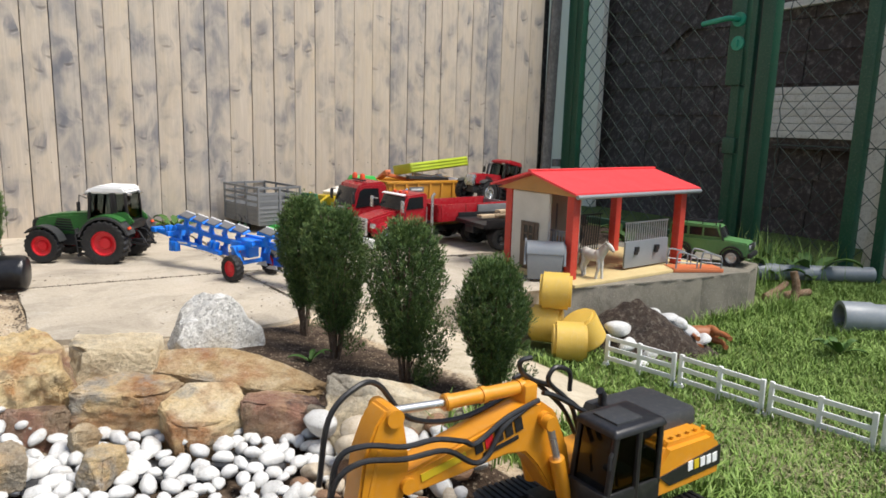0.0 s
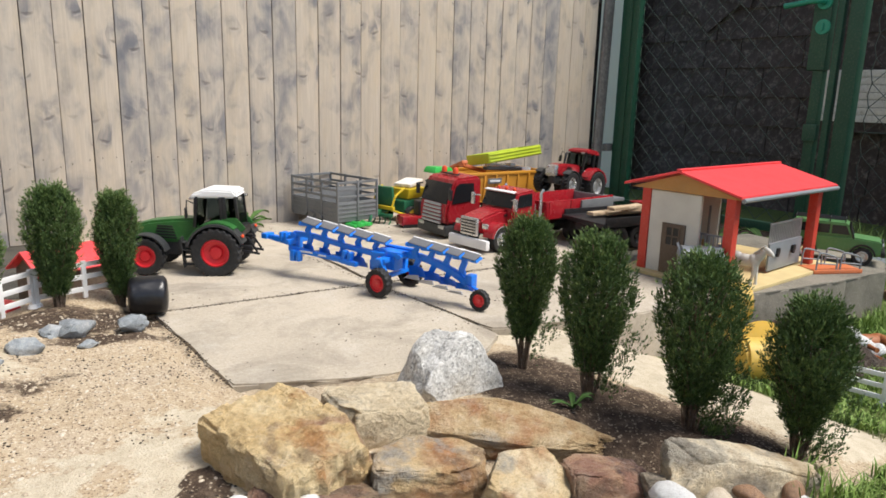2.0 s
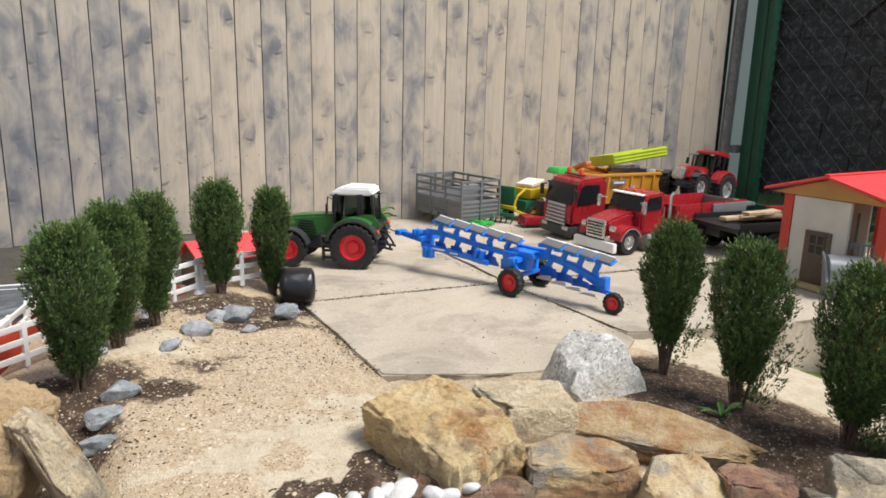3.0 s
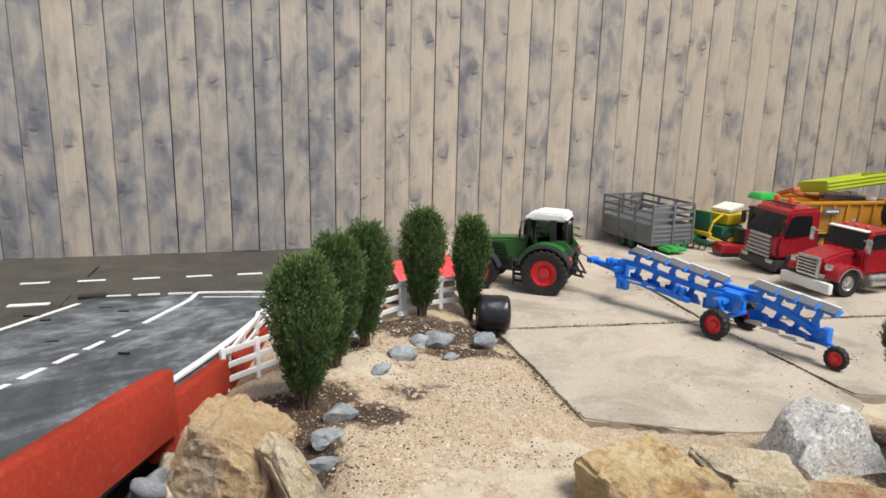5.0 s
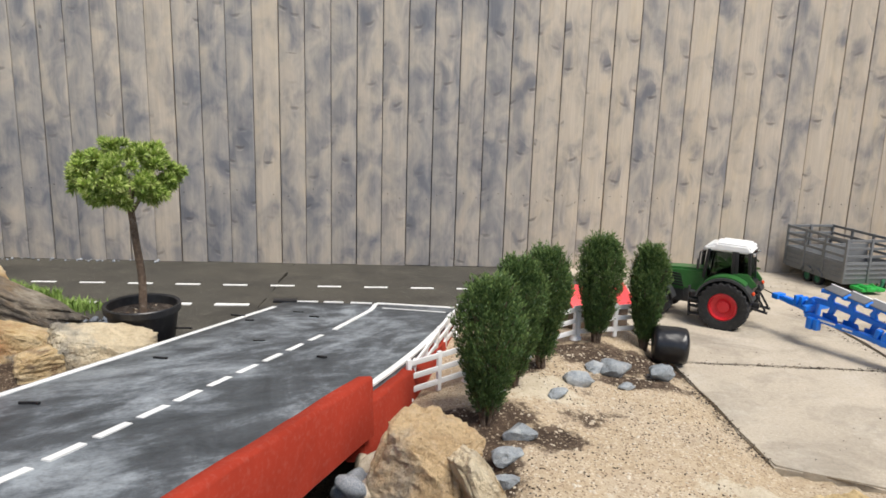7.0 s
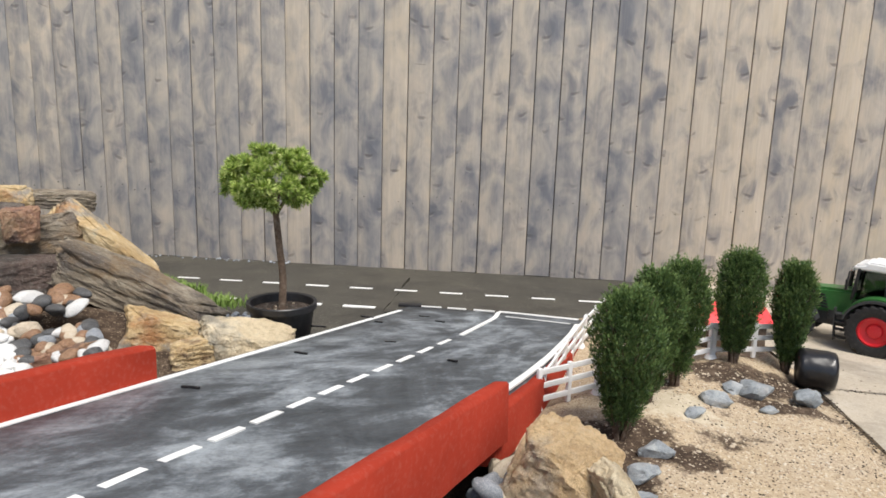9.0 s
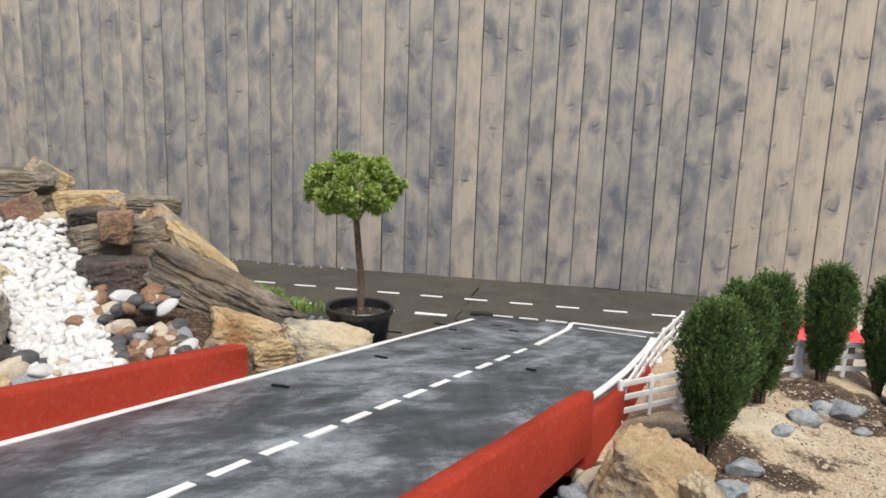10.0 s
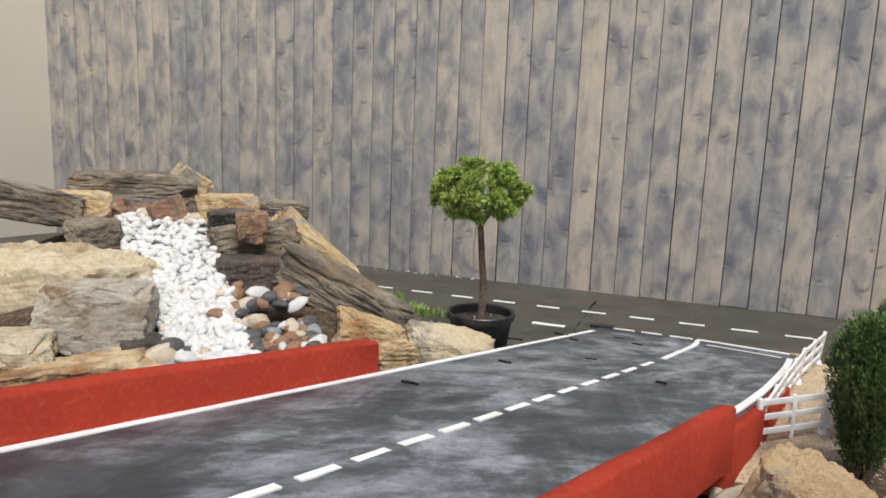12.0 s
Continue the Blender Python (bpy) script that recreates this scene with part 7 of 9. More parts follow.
def bonnet_truck(m):
    """A long-nosed lorry with a red dropside body; nose along +x, bumper at the origin."""
    t = thing("truck", m, "red toy bonnet truck with chrome grille", "truck")
    bm = box(B(), (0.014, 0.150, 0.026), (-0.004, 0, 0.024), bevel=0.004)
    part("bumper", bm, M["whitepl"], t, "white chrome-look bumper")
    bm = prism(B(), [(-0.13, 0.05), (-0.012, 0.05), (-0.008, 0.085), (-0.02, 0.093), (-0.08, 0.106), (-0.13, 0.110)], 0.080, bevel=0.006)
    part("hood", bm, M["truckred"], t, "red bonnet", 45)
    bm = box(B(), (0.008, 0.066, 0.05), (-0.006, 0, 0.066), bevel=0.004)
    part("grille", bm, M["silver"], t, "chrome grille")
    bm = B()
    for k in range(5):
        box(bm, (0.003, 0.054, 0.0035), (-0.0012, 0, 0.050 + 0.008 * k))
    part("grille_slots", bm, M["black"], t)
    for s in (1, -1):
        bm = fender(B(), 0.0375, 0.036, (-0.060, s * 0.058, 0.0345), 10, 160, 0.007)
        part("mudguard", bm, M["truckred"], t, "", 40)
        part("guard_trim", fender(B(), 0.0365, 0.038, (-0.060, s * 0.058, 0.0345), 10, 160, 0.0015), M["share"], t, "grey wheel-arch trim", 40)
        part("hood_vent", box(B(), (0.022, 0.0015, 0.006), (-0.105, s * 0.0408, 0.092), (0, 6, 0)), M["black"], t)
        part("door_line", box(B(), (0.0015, 0.0015, 0.05), (-0.115, s * 0.0625, 0.082)), M["chassis"], t)
        part("grab_rail", tube(B(), [(-0.188, s * 0.066, 0.06), (-0.188, s * 0.066, 0.12)], 0.0016, 6), M["silver"], t)
        part("headlight", box(B(), (0.010, 0.018, 0.014), (-0.014, s * 0.052, 0.072), bevel=0.003), M["silver"], t)
        bm = tube(B(), [(-0.205, s * 0.070, 0.035), (-0.205, s * 0.070, 0.148), (-0.212, s * 0.072, 0.158)], 0.0045, 12)
        part("exhaust_stack", bm, M["silver"], t, "chrome exhaust stack")
        bm = tube(B(), [(-0.10, s * 0.06, 0.135), (-0.092, s * 0.080, 0.135)], 0.0018, 6)
        box(bm, (0.006, 0.014, 0.034), (-0.092, s * 0.082, 0.125), bevel=0.003)
        part("mirror", bm, M["silver"], t)
        part("fuel_tank", cyl(B(), 0.016, 0.06, (-0.16, s * 0.058, 0.034), (0, 90, 0), 18, bevel=0.003), M["silver"], t)
    bm = prism(B(), [(-0.195, 0.05), (-0.105, 0.05), (-0.105, 0.108), (-0.122, 0.148), (-0.13, 0.152), (-0.195, 0.158)], 0.124, bevel=0.005)
    cab = part("cab", bm, M["truckred"], t, "red cab", 45)
    part("windscreen", box(B(), (0.005, 0.112, 0.040), (-0.1115, 0, 0.130), (0, -23, 0), 0.001), M["window"], cab)
    for s in (1, -1):
        part("side_window", prism(B(), [(-0.178, 0.115), (-0.118, 0.112), (-0.128, 0.146), (-0.176, 0.149)], 0.005, (0, s * 0.0622, 0), bevel=0.0008), M["window"], cab)
    part("sun_visor", box(B(), (0.012, 0.112, 0.003), (-0.116, 0, 0.154), (0, 12, 0), 0.001), M["whitepl"], cab, "pale sun visor")
    for s in (1, -1, 0):
        bm = B()
        lathe(bm, [(0.005, 0), (0.005, 0.006), (0.0005, 0.009)], (-0.14, s * 0.03, 0.155), seg=10, close=False)
        part("roof_light", bm, M["lightred"], cab)
    bm = box(B(), (0.44, 0.05, 0.018), (-0.34, 0, 0.045), bevel=0.003)
    part("chassis", bm, M["black"], t)
    bm = box(B(), (0.30, 0.15, 0.006), (-0.375, 0, 0.075), bevel=0.001)
    for s in (1, -1):
        box(bm, (0.30, 0.005, 0.05), (-0.375, s * 0.075, 0.098), bevel=0.001)
        for k in range(4):
            box(bm, (0.008, 0.007, 0.05), (-0.515 + 0.093 * k, s * 0.0765, 0.098), bevel=0.001)
    box(bm, (0.005, 0.15, 0.05), (-0.225, 0, 0.098), bevel=0.001)
    part("dropside_body", bm, M["truckred"], t, "red dropside body")
    part("tailboard", box(B(), (0.006, 0.152, 0.042), (-0.526, 0, 0.096), bevel=0.001), M["greypl"], t, "grey tailboard")
    part("side_board", box(B(), (0.15, 0.006, 0.032), (-0.445, 0.0805, 0.102), bevel=0.001), M["greypl"], t, "grey side board")
    truck_wheels(t, (-0.060,), 0.060, 0.0345, 0.026)
    truck_wheels(t, (-0.36, -0.43), 0.060, 0.031, 0.026, "share")
    return t


bonnet_truck(pose(0.855, 1.775, 0.0 + yard_z(1.775), 0, 0, 183))


def low_loader(m):
    """A black flatbed trailer on eight wheels; front along +x."""
    t = thing("flatbed_trailer", m, "black toy flatbed trailer with timber load", "trailer")
    bm = box(B(), (0.36, 0.17, 0.012), (0, 0, 0.072), bevel=0.002)
    box(bm, (0.36, 0.05, 0.02), (0, 0, 0.056), bevel=0.002)
    part("bed", bm, M["black"], t)
    for s in (1, -1):
        part("side_board", box(B(), (0.34, 0.005, 0.026), (0.0, s * 0.085, 0.079), bevel=0.001), M["black"], t)
    truck_wheels(t, (-0.135, -0.062, 0.045, 0.118), 0.070, 0.034, 0.030, "chassis")
    return t


low_loader(pose(1.31, 1.60, 0.0, 0, 0, 172))
rnd = random.Random(8)
for k, (x, y, l, yaw) in enumerate(((1.33, 1.60, 0.22, 170), (1.30, 1.625, 0.25, 176), (1.36, 1.57, 0.18, 165), (1.38, 1.63, 0.20, 188), (1.29, 1.585, 0.17, 178))):
    ob = emit("plank", box(B(), (l, 0.026, 0.009), bevel=0.0012), M["plank"], None, "pale timber offcut lying on the trailer")
    ob.matrix_world = pose(x, y, 0.083 + 0.0045 + 0.0092 * (k // 2), 0, 0, yaw)
    tagged(ob, category="plank", group="timber offcuts")
ob = emit("panel", box(B(), (0.13, 0.07, 0.004), bevel=0.001), M["truckred"], None, "dark red plastic sheet on the timber")
ob.matrix_world = pose(1.40, 1.585, 0.1125, 2, 0, 168)
tagged(ob, category="sheet")


def tipper_trailer(m):
    t = thing("tipper_trailer", m, "yellow toy tipping trailer loaded with parts", "trailer")
    bm = B()
    L, W, z0, z1 = 0.34, 0.165, 0.07, 0.165
    box(bm, (L, W, 0.006), (0, 0, z0), bevel=0.001)
    for s in (1, -1):
        box(bm, (L, 0.005, z1 - z0), (0, s * W / 2, (z0 + z1) / 2), (s * -5, 0, 0), 0.001)
        for k in range(7):
            box(bm, (0.008, 0.008, z1 - z0 - 0.01), (-L / 2 + 0.02 + 0.05 * k, s * (W / 2 + 0.003), (z0 + z1) / 2), (s * -5, 0, 0), 0.001)
        box(bm, (L + 0.01, 0.012, 0.010), (0, s * (W / 2 + 0.005), z1), bevel=0.002)
    for e in (1, -1):
        box(bm, (0.005, W, z1 - z0), (e * L / 2, 0, (z0 + z1) / 2), (0, e * 4, 0), 0.001)
        box(bm, (0.012, W + 0.02, 0.010), (e * (L / 2 + 0.003), 0, z1), bevel=0.002)
        for k in range(3):
            box(bm, (0.008, 0.01, z1 - z0 - 0.01), (e * (L / 2 + 0.003), -0.05 + 0.05 * k, (z0 + z1) / 2), (0, e * 4, 0), 0.001)
    part("tipper_body", bm, M["dump"], t, "mustard yellow ribbed tipper body")
    part("nameplate", box(B(), (0.06, 0.003, 0.018), (0.06, W / 2 + 0.011, 0.14), (-5, 0, 0)), M["greypl"], t, "dark nameplate with pale bar")
    part("nameplate_bar", box(B(), (0.045, 0.003, 0.006), (0.06, W / 2 + 0.0128, 0.14), (-5, 0, 0)), M["whitepl"], t)
    part("chassis", box(B(), (0.33, 0.06, 0.02), (0, 0, 0.056), bevel=0.003), M["black"], t)
    truck_wheels(t, (-0.10, 0.06), 0.066, 0.034, 0.026, "dump")
    return t


tipper_trailer(pose(1.35, 2.25, yard_z(2.25), 0, 0, 178))


def tray(m):
    t = thing("lime_tray", m, "lime green plastic tray tilted on the load", "tray")
    part("floor", box(B(), (0.36, 0.11, 0.004), bevel=0.001), M["lime"], t)
    for s in (1, -1):
        side = part("side", box(B(), (0.36, 0.004, 0.034), (0, s * 0.055, 0.016), bevel=0.001), M["lime"], t)
        for k in range(3):
            part("rib", box(B(), (0.355, 0.003, 0.004), (0, s * 0.0585, 0.004 + 0.011 * k), bevel=0.001), M["lime"], side)
    for e in (1, -1):
        part("end", box(B(), (0.004, 0.11, 0.034), (e * 0.18, 0, 0.016), bevel=0.001), M["lime"], t)


tray(pose(1.40, 2.235, 0.178, -9, -5, 4) @ Matrix.Diagonal((0.74, 1, 1, 1)))
for k, (x, y, z, l, yaw, pit, mat, lab) in enumerate(((1.27, 2.26, 0.150, 0.16, 20, 12, "orange", "orange plastic arm in the load"), (1.42, 2.24, 0.150, 0.18, -15, 6, "whitepl", "white plastic bar in the load"), (1.36, 2.20, 0.150, 0.20, 10, 4, "chassis", "dark plastic bar in the load"), (1.46, 2.28, 0.152, 0.14, 60, 5, "whitepl", "white plastic plate in the load"), (1.22, 2.28, 0.160, 0.12, 75, 16, "orange", "orange-red plastic arm in the load"))):
    ob = emit("toy_part", box(B(), (l, 0.022, 0.012), bevel=0.003), M[mat], None, lab)
    ob.matrix_world = pose(x, y, z, 0, pit, yaw)
    tagged(ob, category="toy part", group="loose load of the tipper")
# the red tractor on its low platform
platform = thing("trailer_platform", pose(1.60, 2.075, yard_z(2.08), 0, 0, 178), "dark grey low platform trailer", "trailer")
part("bed", box(B(), (0.36, 0.165, 0.012), (0, 0, 0.060), bevel=0.002), M["greypl"], platform)
part("frame", box(B(), (0.34, 0.05, 0.02), (0, 0, 0.044), bevel=0.002), M["black"], platform)
truck_wheels(platform, (-0.12, -0.05, 0.08), 0.064, 0.027, 0.022, "chassis")
tractor("tractor", pose(1.600, 2.06, yard_z(2.08) + 0.0665, 0, -11, 188), "truckred", "truckred", "truckred", "silver", "red toy tractor with silver wheels on a platform", 0.92, "silver")


# ---- implements by the trailer ----
def cart(m):
    t = thing("forage_cart", m, "yellow and green toy forage cart", "trailer")
    bm = box(B(), (0.09, 0.085, 0.035), (-0.015, 0, 0.095), bevel=0.004, taper=(1.12, 1.15))
    part("hopper", bm, M["jyellow"], t, "yellow hopper")
    bm = B()
    for s in (1, -1):
        tube(bm, [(0.06, s * 0.05, 0.12), (0.10, s * 0.045, 0.095), (0.115, s * 0.04, 0.05)], 0.004, 6)
        tube(bm, [(-0.06, s * 0.05, 0.03), (0.06, s * 0.05, 0.03), (0.115, s * 0.04, 0.05)], 0.004, 6)
    box(bm, (0.012, 0.1, 0.012), (0.112, 0, 0.055), bevel=0.002)
    part("frame", bm, M["jyellow"], t, "yellow tube frame")
    part("body", box(B(), (0.10, 0.085, 0.045), (0, 0, 0.052), bevel=0.005), M["jgreen"], t, "green lower body")
    for s in (1, -1):
        wheel(t, (0.03, s * 0.055, 0.027), 0.027, 0.02, "jyellow", 14, "wheel", s)
    part("pale_cover", box(B(), (0.08, 0.07, 0.012), (-0.02, 0, 0.128), (0, 10, 6), 0.004), M["paleboard"], t, "pale cover")
    return t


cart(pose(1.05, 2.36, yard_z(2.36), 0, 0, 195))
harrow = thing("harrow", pose(0.955, 2.34, yard_z(2.34), 0, 0, 200), "green folded toy harrow with upright wings", "implement")
part("wing", box(B(), (0.012, 0.075, 0.085), (0.0, 0.0, 0.082), (0, 8, 0), 0.003), M["jgreen"], harrow, "upright green wing")
part("beam", box(B(), (0.10, 0.014, 0.014), (0.03, 0.0, 0.04), (0, 0, 12), 0.002), M["jgreen"], harrow)
part("beam", box(B(), (0.014, 0.10, 0.012), (0.03, 0.0, 0.03), (0, 0, 8), 0.002), M["jgreen"], harrow)
for k in range(5):
    part("tine", tube(B(), [(0.03, -0.045 + 0.022 * k, 0.03), (0.022, -0.045 + 0.022 * k, 0.012), (0.032, -0.045 + 0.022 * k, 0.0)], 0.0028, 6), M["jgreen"], harrow)
part("hitch_bar", tube(B(), [(0.07, 0.0, 0.045), (0.10, 0.02, 0.03), (0.11, 0.02, 0.004)], 0.005, 8), M["jgreen"], harrow)
mower = thing("mower", pose(0.985, 2.215, yard_z(2.21), 0, 0, 165), "low red toy mower deck", "implement")
part("deck", box(B(), (0.10, 0.075, 0.03), (0, 0, 0.022), bevel=0.006, taper=(0.9, 0.86)), M["truckred"], mower)
part("bracket", box(B(), (0.02, 0.05, 0.05), (-0.02, 0, 0.06), bevel=0.004), M["black"], mower)
for s in (1, -1):
    part("skid", box(B(), (0.09, 0.006, 0.012), (0, s * 0.034, 0.006), bevel=0.002), M["black"], mower)
hood_green = emit("toy_hood", box(B(), (0.10, 0.06, 0.022), bevel=0.007, taper=(0.8, 0.8)), M["bgreen"], None, "bright green toy hood on the load")
hood_green.matrix_world = pose(1.12, 2.26, 0.150, 0, 4, 10)
tagged(hood_green, category="toy part")
crate = thing("toy_crate", pose(1.13, 2.25, yard_z(2.25), 0, 0, 8), "dark toy crate carrying a green hood", "crate")
part("box", box(B(), (0.09, 0.07, 0.136), (0, 0, 0.068), bevel=0.004), M["chassis"], crate)
part("lid", box(B(), (0.094, 0.074, 0.006), (0, 0, 0.139), bevel=0.002), M["black"], crate)


# ---- the stable ----
def stable():
    s = thing("stable", pose(1.07, 1.165, -0.004, 0, 0, 1.5), "toy horse stable with red roof, open front", "stable")
    L, D, H = 0.425, 0.212, 0.195
    part("floor", box(B(), (L + 0.075, D + 0.10, 0.008), (L / 2 + 0.02, D / 2 + 0.0, 0.004), bevel=0.0015), M["floorpl"], s, "cream plastic floor plate")
    for x, y in ((0.016, 0.0), (L - 0.012, 0.0), (0.016, D), (L - 0.012, D)):
        part("pillar", box(B(), (0.022, 0.022, H), (x, y, 0.008 + H / 2), bevel=0.002), M["pillar"], s, "red corner pillar")
    # gable wall with its half door
    wall = part("gable_wall", prism(B(), [(0.070, 0.008), (D - 0.012, 0.008), (D - 0.012, H + 0.004), (0.070, H + 0.004)], 0.008, (0.012, 0, 0), (0, 0, 90), 0.001), M["wallpl"], s, "off-white gable wall")
    door = part("half_door", box(B(), (0.004, 0.060, 0.118), (0.006, 0.132, 0.068), bevel=0.001), M["woodpl"], wall, "brown panelled stable door with window")
    for y in (0.115, 0.132, 0.149):
        part("window_bar", box(B(), (0.003, 0.0035, 0.046), (0.0032, y, 0.098)), M["woodpl"], wall)
    for z in (0.076, 0.098, 0.120):
        part("window_bar", box(B(), (0.003, 0.04, 0.0035), (0.0032, 0.132, z)), M["woodpl"], wall)
    part("window_pane", box(B(), (0.002, 0.036, 0.044), (0.0038, 0.132, 0.098)), M["window"], wall)
    bm = prism(B(), [(-0.028, H + 0.006), (D + 0.042, H + 0.006), (D * 0.56, H + 0.048)], 0.008, (0.006, 0, 0), (0, 0, 90), 0.001)
    part("gable", bm, M["tanpl"], s, "tan timber-look gable board")
    bm = prism(B(), [(-0.028, H + 0.006), (D + 0.042, H + 0.006), (D * 0.56, H + 0.048)], 0.006, (L - 0.004, 0, 0), (0, 0, 90), 0.001)
    part("gable", bm, M["tanpl"], s)
    part("back_wall", box(B(), (0.215, 0.006, H), (0.125, D, 0.008 + H / 2), bevel=0.001), M["wallpl"], s, "off-white back wall")
    part("back_window", box(B(), (0.05, 0.003, 0.05), (0.10, D - 0.0045, 0.13), bevel=0.001), M["window"], s)
    part("feed_door", box(B(), (0.045, 0.003, 0.055), (0.195, D - 0.0045, 0.06), bevel=0.001), M["tanpl"], s, "tan hatch")
    # roof: two ribbed slopes and a ridge
    ridge_y, ridge_z = D * 0.56, H + 0.056
    x0, x1 = -0.016, L + 0.022
    for name, y0, z0 in (("roof_slope", -0.034, H + 0.016), ("roof_slope", D + 0.050, H + 0.016)):
        bm = B()
        n = 46
        rows = []
        for i in range(n * 2 + 1):
            x = x0 + (x1 - x0) * i / (2 * n)
            e = 0.0011 if i % 2 else 0.0
            rows.append([bm.verts.new((x, y0, z0 + e)), bm.verts.new((x, ridge_y, ridge_z + e)), bm.verts.new((x, ridge_y, ridge_z - 0.005)), bm.verts.new((x, y0, z0 - 0.005))])
        for p, q in zip(rows, rows[1:]):
            for i in range(4):
                bm.faces.new((p[i], q[i], q[(i + 1) % 4], p[(i + 1) % 4]))
        bm.faces.new(rows[0])
        bm.faces.new(list(reversed(rows[-1])))
        bmesh.ops.recalc_face_normals(bm, faces=list(bm.faces))
        part(name, bm, M["roofred"], s, "bright red ribbed roof", 60)
    part("ridge", box(B(), (x1 - x0 + 0.002, 0.012, 0.004), ((x0 + x1) / 2, ridge_y, ridge_z + 0.002), bevel=0.0015), M["roofred"], s)
    part("gutter", tube(B(), [(x0 + 0.004, -0.036, H + 0.008), (x1 - 0.004, -0.036, H + 0.008)], 0.005, 10), M["bin"], s, "grey gutter")
    # inner grille and the open box gate
    bm = box(B(), (0.004, 0.09, 0.004), (0.03, 0.045, 0.112))
    box(bm, (0.004, 0.09, 0.004), (0.03, 0.045, 0.062))
    for k in range(9):
        box(bm, (0.003, 0.0025, 0.05), (0.03, 0.004 + 0.0102 * k, 0.087))
    box(bm, (0.004, 0.09, 0.054), (0.03, 0.045, 0.036))
    part("side_grille", bm, M["bin"], s, "grey plastic side grille")
    gate = part("box_gate", box(B(), (0.176, 0.005, 0.066), (0.298, 0.008, 0.046), (0, 0, 2), 0.001), M["bin"], s, "grey plastic gate panel")
    for k in range(19):
        part("gate_bar", box(B(), (0.0024, 0.0024, 0.048), (0.2145 + 0.0093 * k, 0.008 + 0.0003 * k, 0.101)), M["share"], gate)
    for z in (0.126, 0.078):
        part("gate_rail", box(B(), (0.176, 0.0035, 0.0035), (0.298, 0.010, z), (0, 0, 2)), M["share"], gate)
    for x in (0.255, 0.335):
        bm = box(B(), (0.016, 0.006, 0.014), (x, 0.003, 0.058), bevel=0.002)
        cyl(bm, 0.006, 0.006, (x - 0.004, 0.002, 0.05), (90, 0, 0), 10)
        part("feed_bowl", bm, M["black"], gate, "black hooked feed bowl")
    # inside: a white stall wall with its doorway frame and a dark rack
    stall = part("stall_wall", box(B(), (0.006, 0.105, H - 0.012), (0.150, D - 0.056, 0.008 + H / 2), bevel=0.001), M["wallpl"], s, "off-white inner stall wall")
    for y in (D - 0.085, D - 0.030):
        part("door_frame", box(B(), (0.009, 0.006, 0.150), (0.150, y, 0.085), bevel=0.001), M["bin"], stall)
    part("door_panel", box(B(), (0.008, 0.048, 0.060), (0.150, D - 0.058, 0.045), bevel=0.001), M["tanpl"], stall, "tan lower door panel")
    rack = part("hay_rack", box(B(), (0.090, 0.004, 0.004), (0.300, D - 0.01, 0.120)), M["black"], s, "dark hay rack at the back")
    for k in range(9):
        part("rack_bar", tube(B(), [(0.262 + 0.0095 * k, D - 0.01, 0.120), (0.262 + 0.0095 * k, D - 0.004, 0.010)], 0.0016, 5), M["black"], rack)
    return s


stable()


def horse(name, m, mat, label, scale=1.0):
    """A model horse as one plain body: barrel, neck, head, legs and tail."""
    bm = B()

    def blob(c, r, rot=(0, 0, 0)):
        b = bmesh.new()
        bmesh.ops.create_icosphere(b, subdivisions=3, radius=1.0)
        b.transform(pose(*c, *rot) @ Matrix.Diagonal((*r, 1)))
        join(bm, b)

    blob((0, 0, 0.062), (0.036, 0.015, 0.017))
    blob((0.022, 0, 0.064), (0.017, 0.0145, 0.019))
    blob((-0.024, 0, 0.065), (0.018, 0.015, 0.018))
    tube(bm, smooth_path([(0.026, 0, 0.066), (0.040, 0, 0.082), (0.048, 0, 0.096)], 4), 0.0125, 12, 0.008)
    blob((0.058, 0, 0.094), (0.016, 0.0065, 0.0075), (0, 38, 0))
    blob((0.067, 0, 0.087), (0.007, 0.005, 0.005), (0, 38, 0))
    for s in (1, -1):
        blob((0.047, s * 0.004, 0.105), (0.002, 0.0018, 0.005))
        tube(bm, smooth_path([(0.026, s * 0.008, 0.056), (0.028, s * 0.008, 0.032), (0.026 + 0.004 * s, s * 0.008, 0.006)], 4), 0.0062, 9, 0.0034)
        tube(bm, smooth_path([(-0.026, s * 0.008, 0.058), (-0.024, s * 0.008, 0.042), (-0.031, s * 0.008, 0.028), (-0.028 - 0.003 * s, s * 0.008, 0.006)], 4), 0.008, 9, 0.0034)
        cyl(bm, 0.0048, 0.008, (0.026 + 0.004 * s, s * 0.008, 0.004), seg=10, r2=0.0038)
        cyl(bm, 0.0048, 0.008, (-0.028 - 0.003 * s, s * 0.008, 0.004), seg=10, r2=0.0038)
    tube(bm, smooth_path([(-0.040, 0, 0.070), (-0.050, 0, 0.058), (-0.050, 0, 0.030)], 4), 0.005, 8, 0.002)
    tube(bm, smooth_path([(0.022, 0, 0.082), (0.036, 0, 0.096), (0.044, 0, 0.104)], 4), 0.0045, 8, 0.003)
    ob = emit(name, bm, M[mat], None, label, 60)
    ob.matrix_world = m @ Matrix.Scale(scale, 4)
    return tagged(ob, category="toy animal")


horse("toy_horse", pose(1.152, 1.160, 0.0042, 0, 0, -85), "horsew", "grey-white model horse standing in the stable", 0.84)
horse("toy_horse", pose(1.222, 0.868, -0.088, 90, 0, 150), "horseb", "chestnut model horse lying on the grass", 1.15)


